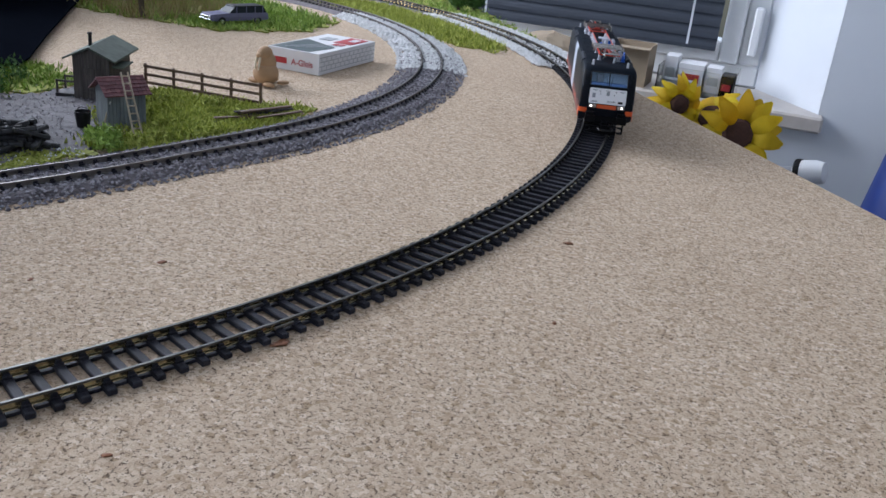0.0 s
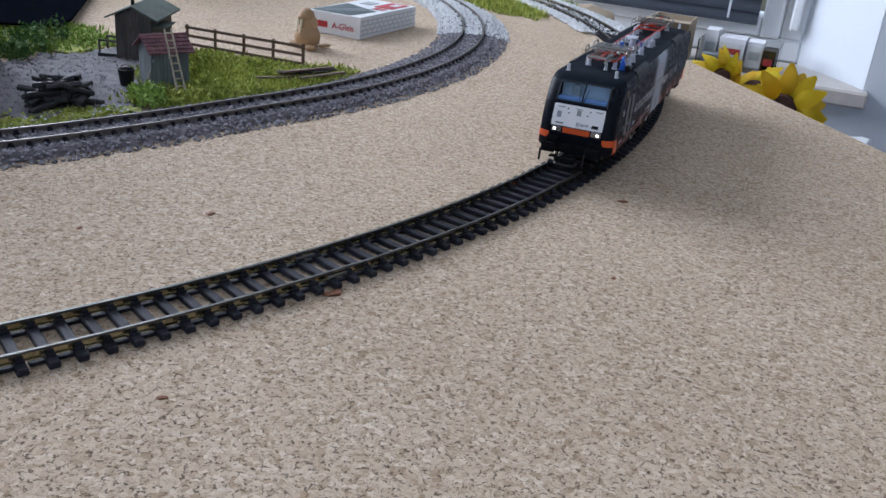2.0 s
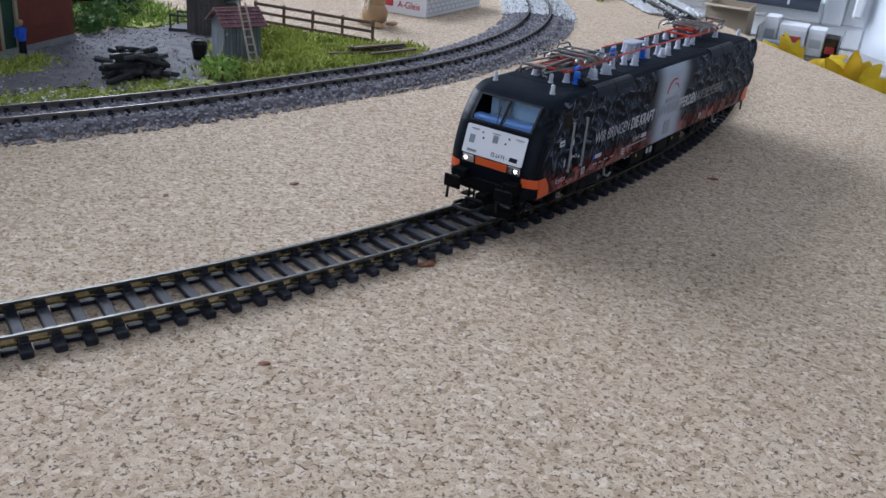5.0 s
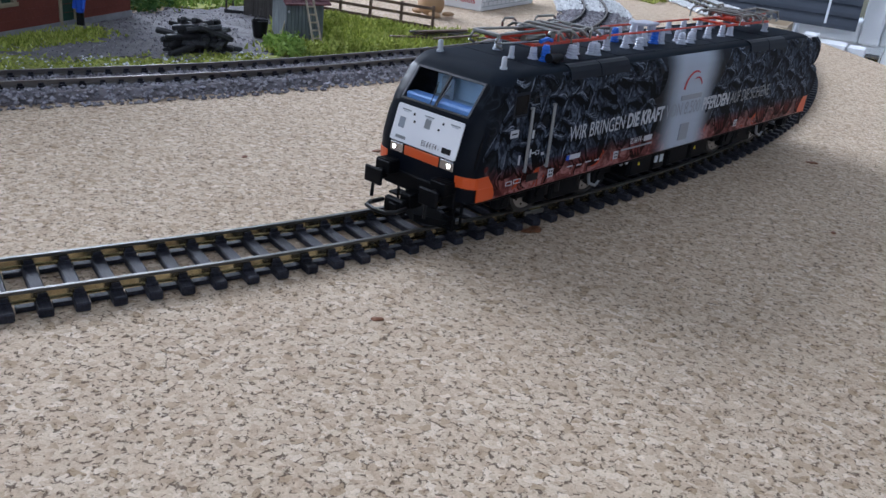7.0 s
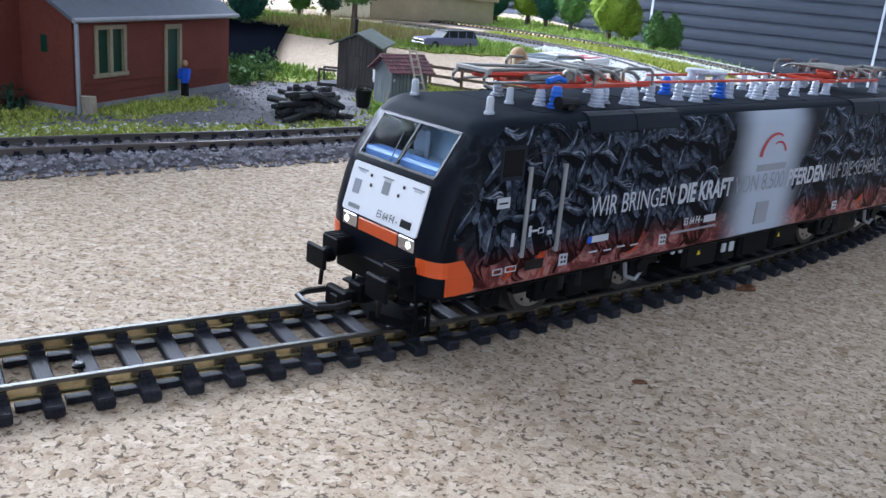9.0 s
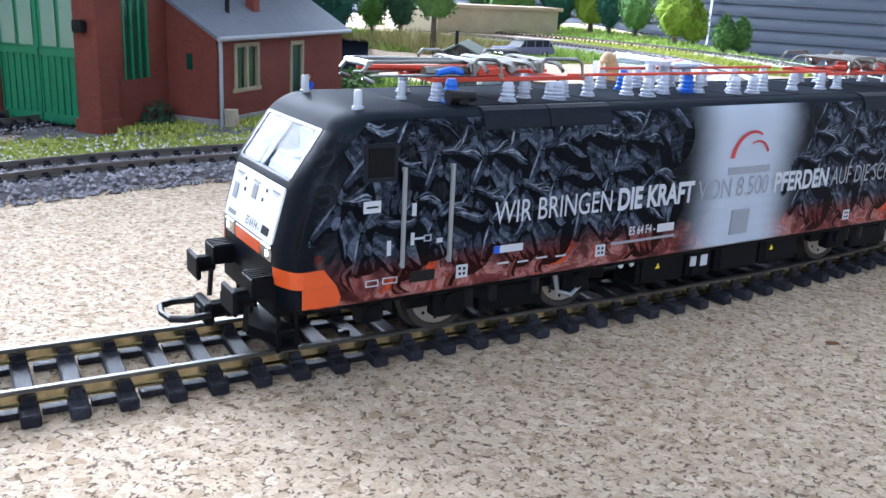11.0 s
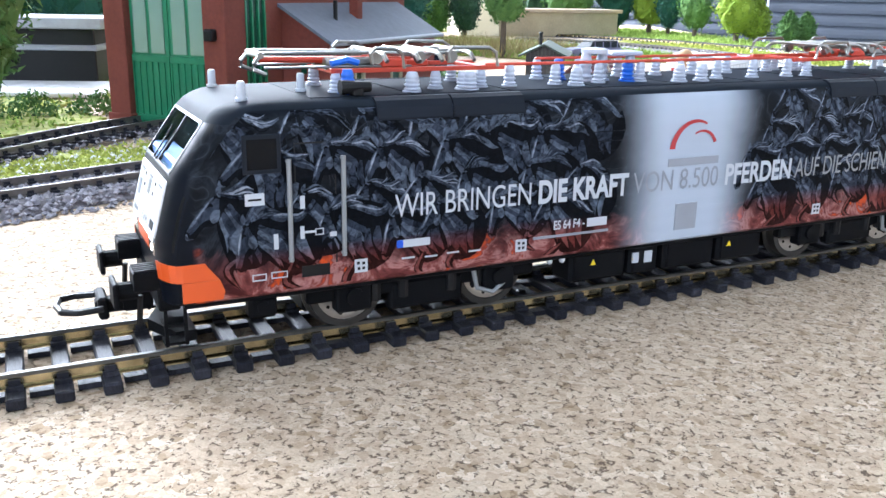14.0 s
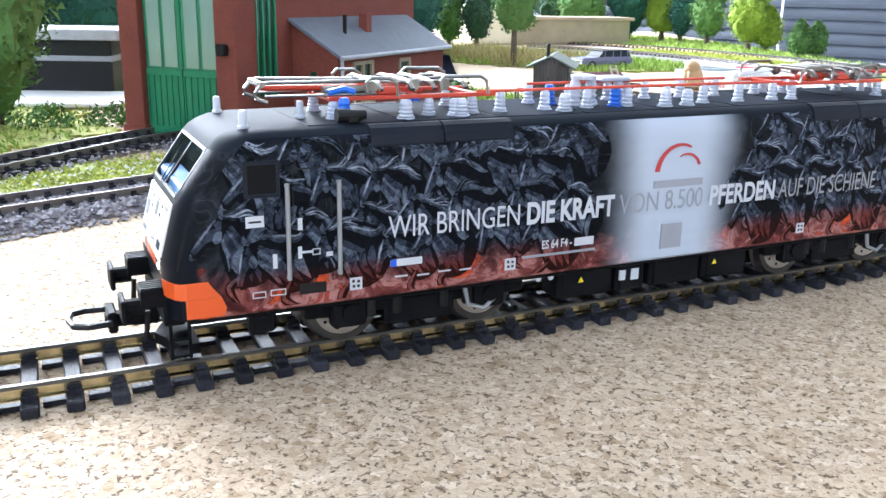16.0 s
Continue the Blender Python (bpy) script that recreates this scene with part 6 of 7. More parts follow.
# ---- carton and walrus ----
carton = thing("track_carton", "flat white printed track carton with red lettering lying on cork", "carton", Matrix.Translation((-0.2226, 0.4050, 0.0002)) @ Matrix.Rotation(radians(88.5), 4, "Z"))
L_, W_, H_ = 0.0915, 0.0465, 0.0165
bm = bmesh.new()
box(bm, 0, L_, 0, W_, 0, H_, None, 0.0003)
part("box_body", bm, WHITE_CARD, carton)
face = Matrix(((0, 0, -1, -0.0002), (-1, 0, 0, W_), (0, 1, 0, 0), (0, 0, 0, 1)))      # the lettered end
bm = bmesh.new()
box(bm, 0.0045, 0.0175, 0.0050, 0.0096, 0.0, 0.0001, face)
part("name_bar", bm, PRINT_RED, carton, "red bar in place of the maker's name")
writing("lettering", "A-Gleis", 0.0195, 0.0048, face @ Matrix.Translation((0.0215, 0.005, 0.0001)), PRINT_RED, carton, 0.01)
bm = bmesh.new()
prism(bm, [(0.002, W_ - 0.002), (0.002, 0.010), (0.034, 0.006), (0.052, W_ - 0.004)], H_ + 0.0001, H_ + 0.0004)
part("dark_picture", bm, PRINT_DARK, carton, "dark green printed track picture")
for k in range(3):
    bm = bmesh.new()
    box(bm, 0, 0.034, -0.0006, 0.0006, H_ + 0.0004, H_ + 0.0006, Matrix.Translation((0.008 + 0.004 * k, 0.036 - 0.007 * k, 0)) @ Matrix.Rotation(radians(-28), 4, "Z"))
    part("printed_rail", bm, PRINT_GREY, carton)
for x0, x1, y0, y1, mat in ((0.056, 0.086, 0.004, 0.020, PRINT_RED), (0.060, 0.074, 0.026, 0.036, PRINT_GREY), (0.044, 0.052, 0.006, 0.015, PRINT_RED), (0.068, 0.080, 0.007, 0.013, WHITE_CARD)):
    bm = bmesh.new()
    box(bm, x0, x1, y0, y1, H_ + 0.0001, H_ + (0.0005 if mat is not WHITE_CARD else 0.0008))
    part("printed_field", bm, mat, carton)
for r in range(4):
    bm = bmesh.new()
    box(bm, 0.001, L_ - 0.001, -0.0002, 0.0001, 0.0028 + 0.0034 * r, 0.0033 + 0.0034 * r)
    part("printed_line", bm, PRINT_GREY, carton)
    for c in range(12):
        bm = bmesh.new()
        x = 0.004 + 0.0072 * c + (0.0036 if r % 2 else 0)
        box(bm, x, x + 0.0004, -0.0002, 0.0001, 0.0033 + 0.0034 * r, 0.0062 + 0.0034 * min(r, 2))
        part("printed_line", bm, PRINT_GREY, carton)

bm = bmesh.new()
ball(bm, (0, 0, 0.0085), 0.0095, (1.0, 0.95, 0.92), 3)
ball(bm, (0, 0.0006, 0.0165), 0.0075, (0.92, 0.92, 1.0), 3)
ball(bm, (0, -0.0010, 0.0225), 0.0056, (1, 1, 0.95), 3)
ball(bm, (0, -0.0048, 0.0215), 0.0032, (1.25, 0.9, 0.8), 2)
for s in (-1, 1):
    ball(bm, (0.0088 * s, -0.004, 0.0022), 0.0042, (1.3, 0.8, 0.45), 2)
    ball(bm, (0.006 * s, 0.011, 0.0018), 0.004, (0.8, 1.3, 0.4), 2)
    vs = tube(bm, (0.0018 * s, -0.0066, 0.0205), (0.0021 * s, -0.0082, 0.0115), 0.0010, 0.0004, 8)
    for f in {f for v in vs for f in v.link_faces}:
        f.material_index = 1
walrus = smooth(part("walrus_figurine", bm, [TAN, IVORY]), 70)
walrus.matrix_basis = Matrix.Translation((-0.2335, 0.3480, 0.0003)) @ Matrix.Rotation(radians(-20), 4, "Z")
tagged(walrus, "tan walrus figurine with ivory tusks sitting on cork", "figurine")

# ---- the car ----
def estate_car():
    car = thing("estate_car", "pale lilac model estate car parked in the meadow", "model car", Matrix.Translation((-0.4045, 0.5585, 0.0022)) @ Matrix.Rotation(math.atan2(0.062, 0.026), 4, "Z"))
    # local x to the rear, y across
    rows = [(-0.0325, 0.0035, 0.0078, 0.0086), (-0.031, 0.003, 0.0092, 0.0098), (-0.014, 0.003, 0.0100, 0.0104), (0.0, 0.003, 0.0102, 0.0106), (0.030, 0.003, 0.0100, 0.0104), (0.0325, 0.0036, 0.0090, 0.0098)]
    bm = bmesh.new()
    rings = [[bm.verts.new((x, y, z)) for y, z in ((-w, z0), (-w * 1.02, (z0 + z1) / 2), (-w * 0.96, z1), (w * 0.96, z1), (w * 1.02, (z0 + z1) / 2), (w, z0))] for x, z0, z1, w in rows]
    for a, b in zip(rings, rings[1:]):
        for k in range(6):
            bm.faces.new((a[k], b[k], b[(k + 1) % 6], a[(k + 1) % 6]))
    bm.faces.new(rings[0]), bm.faces.new(rings[-1][::-1])
    bmesh.ops.recalc_face_normals(bm, faces=bm.faces)
    part("body", bm, LILAC, car)
    bm = bmesh.new()
    lo = [(-0.012, -0.0096), (0.0305, -0.0096), (0.0305, 0.0096), (-0.012, 0.0096)]
    hi = [(-0.0045, -0.0078), (0.0275, -0.0080), (0.0275, 0.0080), (-0.0045, 0.0078)]
    a = [bm.verts.new((x, y, 0.0100)) for x, y in lo]
    b = [bm.verts.new((x, y, 0.0158)) for x, y in hi]
    for i in range(4):
        bm.faces.new((a[i], a[(i + 1) % 4], b[(i + 1) % 4], b[i]))
    bm.faces.new(b)
    bmesh.ops.recalc_face_normals(bm, faces=bm.faces)
    part("window_band", bm, CAR_GLASS, car, "dark car windows")
    bm = bmesh.new()
    box(bm, -0.0052, 0.0282, -0.0083, 0.0083, 0.0155, 0.0165, None, 0.0004)
    part("roof", bm, BLACK, car, "black car roof")
    for x in (-0.003, 0.008, 0.018, 0.027):
        for s in (-1, 1):
            bm = bmesh.new()
            tube(bm, (x - 0.001, s * 0.0097, 0.0100), (x, s * 0.0082, 0.0158), 0.0005, 0.0005, 5)
            part("pillar", bm, LILAC, car)
    for x in (-0.0205, 0.0195):
        for s in (-1, 1):
            bm = bmesh.new()
            tube(bm, (x, s * 0.0085, 0.0025), (x, s * 0.0106, 0.0025), 0.0043, 0.0043, 18)
            wheel = part("wheel", bm, RUBBER, car)
            bm = bmesh.new()
            tube(bm, (x, s * 0.0106, 0.0025), (x, s * 0.0109, 0.0025), 0.0024, 0.0022, 14)
            part("hubcap", bm, CHROME, wheel)
    for x in (-0.0335, 0.0322):
        bm = bmesh.new()
        box(bm, x, x + 0.0014, -0.0102, 0.0102, 0.0034, 0.0050, None, 0.0003)
        part("bumper", bm, CHROME, car)
    bm = bmesh.new()
    box(bm, -0.0333, -0.0322, -0.0085, 0.0085, 0.0052, 0.0076, None, 0.0002)
    part("grille", bm, CHROME, car)
    for s in (-1, 1):
        bm = bmesh.new()
        ball(bm, (-0.0328, s * 0.0075, 0.0066), 0.0011, (0.5, 1.3, 1), 2)
        part("headlight", bm, IVORY, car)
    return car


estate_car()

# ---- engine shed with its annex ----
SHED = Matrix.Translation((-0.3000, 0.0485, 0.001)) @ Matrix(((-0.178, -0.984, 0, 0), (0.984, -0.178, 0, 0), (0, 0, 1, 0), (0, 0, 0, 1)))


def engine_shed():
    """Brick engine shed: local x along the annex front, y into the building."""
    h = thing("engine_shed", "red brick engine shed with green gates and slate-roofed annex", "model building", SHED)
    def wall_part(name, x0, x1, y0, y1, z0, z1, mat, label="", bevel=0.0):
        bm = bmesh.new()
        box(bm, x0, x1, y0, y1, z0, z1, None, bevel)
        return part(name, bm, mat, h, label)
    # annex
    e, deep, ln = 0.0400, 0.026, 0.118
    wall_part("plinth", -0.0006, ln + 0.0006, -0.0006, deep, 0.0, 0.0035, CONCRETE)
    for x0, x1, z0, z1 in ((0, 0.014, 0.0035, e), (0.033, 0.0625, 0.0035, e), (0.0745, ln, 0.0035, e), (0.014, 0.033, 0.0035, 0.0155), (0.014, 0.033, 0.0350, e), (0.0625, 0.0745, 0.0345, e)):
        wall_part("front_wall", x0, x1, 0, 0.002, z0, z1, BRICK_WALL, "red brick annex wall")
    for i in range(1, 9):
        wall_part("brick_course", 0.0, ln, -0.00025, 0.0, 0.0035 + 0.0042 * i - 0.00015, 0.0035 + 0.0042 * i, BRICK_WALL) if i in (1, 2, 8) else None
    for x0, z in ((0.0, 0), (ln - 0.002, 0)):
        bm = bmesh.new()
        sl = 0.57
        vs = [(0.002, 0.0035), (deep, 0.0035), (deep, e + sl * deep), (0.002, e + sl * 0.002)]
        a = [bm.verts.new((x0, y, zz)) for y, zz in vs]
        b = [bm.verts.new((x0 + 0.002, y, zz)) for y, zz in vs]
        bm.faces.new(a[::-1]), bm.faces.new(b)
        for i in range(4):
            bm.faces.new((a[i], a[(i + 1) % 4], b[(i + 1) % 4], b[i]))
        bmesh.ops.recalc_face_normals(bm, faces=bm.faces)
        part("side_wall", bm, BRICK_WALL, h)
    wall_part("side_window", -0.0004, 0.0, 0.0125, 0.0155, 0.0245, 0.0315, DARK_PANE)
    bm = bmesh.new()
    vs = [(-0.003, e - 0.0018), (deep, e + 0.57 * deep + 0.0002)]
    p = [bm.verts.new((x, y, z)) for x, (y, z) in ((-0.003, vs[0]), (ln + 0.003, vs[0]), (ln + 0.003, vs[1]), (-0.003, vs[1]))]
    q = [bm.verts.new(v.co + Vector((0, 0, 0.0016))) for v in p]
    bm.faces.new(p[::-1]), bm.faces.new(q)
    for i in range(4):
        bm.faces.new((p[i], p[(i + 1) % 4], q[(i + 1) % 4], q[i]))
    bmesh.ops.recalc_face_normals(bm, faces=bm.faces)
    part("annex_roof", bm, SLATE, h, "grey slate lean-to roof")
    bm = bmesh.new()
    tube(bm, (-0.003, -0.0036, e - 0.0012), (ln + 0.003, -0.0036, e - 0.0012), 0.0011, 0.0011, 8)
    gutter = part("gutter", bm, ZINC, h)
    bm = bmesh.new()
    tube(bm, (0.0002, -0.0022, 0.0), (0.0002, -0.0022, e - 0.001), 0.0009, 0.0009, 8)
    part("downpipe", bm, ZINC, gutter)
    for x, r in ((0.052, 0.0026), (0.028, 0.0011)):
        bm = bmesh.new()
        if x > 0.05:
            box(bm, x - r, x + r, 0.0125, 0.0175, e + 0.005, e + 0.0185, None, 0.0002)
        else:
            tube(bm, (x, 0.013, e + 0.006), (x, 0.013, e + 0.018), r, r, 10)
        part("chimney", bm, BRICK_WALL if x > 0.05 else BLACK, h)
    # annex window and door
    w = wall_part("window", 0.0142, 0.0328, 0.0008, 0.0016, 0.0158, 0.0347, DARK_PANE)
    for x0, x1, z0, z1 in ((0.0132, 0.0152, 0.0150, 0.0358), (0.0318, 0.0338, 0.0150, 0.0358), (0.0225, 0.0245, 0.0158, 0.0347), (0.0132, 0.0338, 0.0343, 0.0362), (0.0120, 0.0350, 0.0140, 0.0158)):
        bm = bmesh.new()
        box(bm, x0, x1, -0.0008, 0.0014, z0, z1, None, 0.0002)
        part("stone_frame", bm, STONE_TRIM, w)
    d = wall_part("door", 0.0635, 0.0735, 0.0008, 0.0018, 0.0012, 0.0335, DOOR_GREEN, "dark green door")
    for x0, x1, z0, z1 in ((0.0618, 0.0637, 0.0, 0.0352), (0.0733, 0.0752, 0.0, 0.0352), (0.0618, 0.0752, 0.0332, 0.0354)):
        bm = bmesh.new()
        box(bm, x0, x1, -0.0008, 0.0014, z0, z1, None, 0.0002)
        part("stone_frame", bm, STONE_TRIM, d)
    wall_part("step", 0.046, 0.078, -0.008, -0.0006, 0.0, 0.0018, CONCRETE)
    # main hall
    f0, v0, v1, high = -0.043, 0.026, 0.090, 0.088
    for x0, x1, z0, z1 in ((f0, -0.0285, 0, high), (-0.0125, 0.13, 0, high), (-0.0285, -0.0125, 0, 0.021), (-0.0285, -0.0125, 0.070, high)):
        wall_part("hall_wall", x0, x1, v0, v0 + 0.003, z0, z1, BRICK_WALL)
    w = wall_part("tall_window", -0.0283, -0.0127, v0 + 0.0008, v0 + 0.002, 0.021, 0.070, DARK_PANE, "tall green framed window")
    for k in range(4):
        bm = bmesh.new()
        box(bm, -0.0283 + 0.0048 * k, -0.0272 + 0.0048 * k, v0 - 0.0002, v0 + 0.0016, 0.021, 0.070)
        part("glazing_bar", bm, GATE_GREEN, w)
    wall_part("hall_wall", f0, 0.13, v1 - 0.003, v1, 0, high, BRICK_WALL)
    wall_part("hall_wall", 0.127, 0.13, v0 + 0.003, v1 - 0.003, 0, high, BRICK_WALL)
    for a in (v0 - 0.002, v1 - 0.010):
        wall_part("gate_pillar", f0 - 0.003, f0 + 0.008, a, a + 0.012, 0, high, BRICK_WALL, "red brick gate pillar", 0.0004)
        wall_part("pillar_base", f0 - 0.004, f0 + 0.009, a - 0.001, a + 0.013, 0, 0.006, BRICK_WALL, "", 0.0004)
    wall_part("lintel", f0 - 0.001, f0 + 0.006, v0 + 0.010, v1 - 0.010, 0.074, high, BRICK_WALL)
    wall_part("lamp", f0 - 0.0075, f0 - 0.003, v0 + 0.002, v0 + 0.0065, 0.041, 0.046, BLACK, "small black wall lamp", 0.0006)
    mid = (v0 + v1) / 2
    for a, b in ((v0 + 0.0102, mid - 0.0003), (mid + 0.0003, v1 - 0.0102)):
        bm = bmesh.new()
        box(bm, f0 + 0.001, f0 + 0.0025, a, b, 0.002, 0.074)
        g = part("gate_leaf", bm, GATE_GREEN, h, "green painted gate leaf")
        n = 6
        for k in range(n + 1):
            y = a + (b - a) * k / n
            bm = bmesh.new()
            box(bm, f0 + 0.0004, f0 + 0.0012, max(a, y - 0.0007), min(b, y + 0.0007), 0.002, 0.032)
            part("plank", bm, GATE_GREEN, g)
        for z in (0.003, 0.030, 0.071):
            bm = bmesh.new()
            box(bm, f0 + 0.0002, f0 + 0.0014, a, b, z, z + 0.003, None, 0.0002)
            part("cross_rail", bm, GATE_GREEN, g)
        for k in range(2):
            y0 = a + (b - a) * (0.1 + 0.45 * k)
            bm = bmesh.new()
            box(bm, f0 + 0.0004, f0 + 0.0009, y0, y0 + (b - a) * 0.35, 0.034, 0.069)
            part("pane", bm, GLASS_GATE, g)
    bm = bmesh.new()
    vs = [(v0 - 0.006, high), (mid, high + 0.03), (v1 + 0.006, high)]
    a = [bm.verts.new((f0 - 0.006, y, z)) for y, z in vs] + [bm.verts.new((f0 - 0.006, y, z + 0.002)) for y, z in vs[::-1]]
    b = [bm.verts.new((0.136, v.co.y, v.co.z)) for v in a]
    bm.faces.new(a[::-1]), bm.faces.new(b)
    for i in range(6):
        bm.faces.new((a[i], a[(i + 1) % 6], b[(i + 1) % 6], b[i]))
    bmesh.ops.recalc_face_normals(bm, faces=bm.faces)
    part("hall_roof", bm, SLATE, h)
    return h


GLASS_GATE = glass_like("pale_green_pane", (0.16, 0.26, 0.2), 0.15)
engine_shed()
bush(-0.3225, 0.031, 0.012, 0.009, LEAF_DARK, "dark heap of brushwood by the engine shed wall")
bm = bmesh.new()
box(bm, -0.003, 0.003, -0.0008, 0.0008, 0, 0.0085, Euler((radians(14), 0, radians(30))).to_matrix().to_4x4(), 0.0002)
ob = part("leaning_board", bm, PALE_WOOD)
ob.matrix_basis = Matrix.Translation((-0.2945, 0.052, 0.0014))
tagged(ob, "small pale board leaning at the annex corner", "board")

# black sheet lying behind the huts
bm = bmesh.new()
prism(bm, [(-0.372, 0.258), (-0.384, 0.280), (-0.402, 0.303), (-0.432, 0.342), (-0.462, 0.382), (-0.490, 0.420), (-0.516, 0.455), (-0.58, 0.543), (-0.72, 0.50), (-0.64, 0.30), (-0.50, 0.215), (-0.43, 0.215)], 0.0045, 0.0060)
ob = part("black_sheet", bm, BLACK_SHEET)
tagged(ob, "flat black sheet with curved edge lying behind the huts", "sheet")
bm = bmesh.new()
prism(bm, [(-0.40, 0.275), (-0.43, 0.33), (-0.56, 0.46), (-0.66, 0.44), (-0.60, 0.32), (-0.49, 0.24)], 0.0001, 0.0044)
tagged(part("board_block", bm, BOARD), "thin wooden board under the black sheet", "board")

# dark goods shed on a pale slab, far behind the gates
store = thing("flat_store", "low black building with pale flat roof on a white slab", "model building", Matrix.Translation((-0.585, 0.065, 0.001)) @ Matrix.Rotation(radians(38), 4, "Z"))
for nm, a, mat in (("slab", (-0.06, 0.075, -0.085, -0.018, 0, 0.003), WHITE_CARD), ("wall", (-0.055, 0.055, -0.02, 0.03, 0, 0.036), BLACK), ("band", (-0.056, 0.056, -0.0206, 0.0306, 0.022, 0.026), GREY_MARK), ("roof", (-0.062, 0.062, -0.028, 0.036, 0.036, 0.043), ZINC)):
    bm = bmesh.new()
    box(bm, *a, None, 0.0008)
    part(nm, bm, mat, store)

# low tan wall and pale house at the back
house = thing("tan_building", "long low tan building at the layout's back", "model building", Matrix.Translation((-0.66, 0.95, 0.001)) @ Matrix.Rotation(radians(52), 4, "Z"))
for nm, a, mat in (("wall", (-0.09, 0.10, -0.03, 0.03, 0, 0.034), STONE_TRIM), ("roof", (-0.09, 0.105, -0.035, 0.035, 0.034, 0.039), CARDBOARD), ("gable", (-0.15, -0.0905, -0.03, 0.03, 0, 0.055), IVORY), ("chimney", (-0.125, -0.115, -0.005, 0.005, 0.055, 0.066), STONE_TRIM)):
    bm = bmesh.new()
    box(bm, *a, None, 0.0006)
    part(nm, bm, mat, house)
# ---- trees ----
tree(-0.300, 0.900, 0.046, 0.0145, LEAF_MID, "small round green tree near the table edge", 0.001, 0.08)
tree(-0.284, 0.918, 0.044, 0.0140, LEAF_MID, "small round green tree near the table edge", 0.001, 0.08)
tree(-0.396, 1.010, 0.105, 0.030, LEAF_LIME, "bushy lime-green tree on the bank", 0.001, 0.1)
tree(-0.372, 1.018, 0.060, 0.020, LEAF_LIME, "low lime-green tree on the bank", 0.001, 0.1)
tree(-0.485, 1.096, 0.115, 0.027, LEAF_MID, "upright mid-green tree on the bank", 0.001, 0.1)
tree(-0.580, 1.150, 0.125, 0.036, LEAF_LIME, "bushy light green tree on the bank", 0.001, 0.1)
tree(-0.540, 1.130, 0.11, 0.022, LEAF_BLUE, "slim blue-green conifer on the bank", 0.001, 0.08, 1.4)
tree(-0.63, 1.13, 0.14, 0.040, LEAF_BLUE, "dark blue-green conifer at the back", 0.001, 0.06, 1.6)
tree(-0.70, 1.10, 0.13, 0.046, LEAF_MID, "broad green tree at the back", 0.001, 0.1)
tree(-0.66, 0.72, 0.098, 0.022, LEAF_DARK, "slim dark green tree before the tan building", 0.001, 0.12, 1.2)
tree(-0.69, 0.70, 0.082, 0.018, LEAF_MID, "slim green tree before the tan building", 0.001, 0.12, 1.2)
tree(-0.480, 0.513, 0.135, 0.024, LEAF_MID, "slim green tree with rooted trunk in the meadow", 0.001, 0.24)
for i, (x, y) in enumerate(((-0.60, 0.50), (-0.66, 0.48), (-0.72, 0.55), (-0.68, 0.40), (-0.76, 0.46), (-0.80, 0.62))):
    tree(x, y, 0.13 + 0.012 * (i % 3), 0.042, LEAF_BLUE, "dark blue-green conifer behind the engine shed", 0.001, 0.05, 1.7)
for i, (x, y) in enumerate(((-0.66, 0.16), (-0.70, 0.10), (-0.74, 0.04), (-0.80, 0.12), (-0.76, 0.20), (-0.70, -0.03), (-0.78, -0.06))):
    tree(x, y, 0.13 + 0.015 * (i % 3), 0.036, LEAF_DARK if i % 2 else LEAF_BLUE, "dark conifer at the layout's far side", 0.001, 0.05, 1.7)
tree(-0.46, -0.035, 0.12, 0.030, LEAF_MID, "shaggy green conifer before the flat store", 0.001, 0.02, 1.5, 2600)
for x, y, r, h in ((-0.435, -0.022, 0.016, 0.012), (-0.42, 0.005, 0.012, 0.010), (-0.455, -0.06, 0.016, 0.014)):
    bush(x, y, r, h, LEAF_MID, "low green shrub beside the engine shed")
for i, (x, y) in enumerate(((-0.80, 1.0), (-0.86, 0.93), (-0.76, 1.12), (-0.88, 0.80), (-0.9, 1.05))):
    tree(x, y, 0.14, 0.045, LEAF_DARK, "dark tree at the back of the layout", 0.001, 0.06, 1.5)

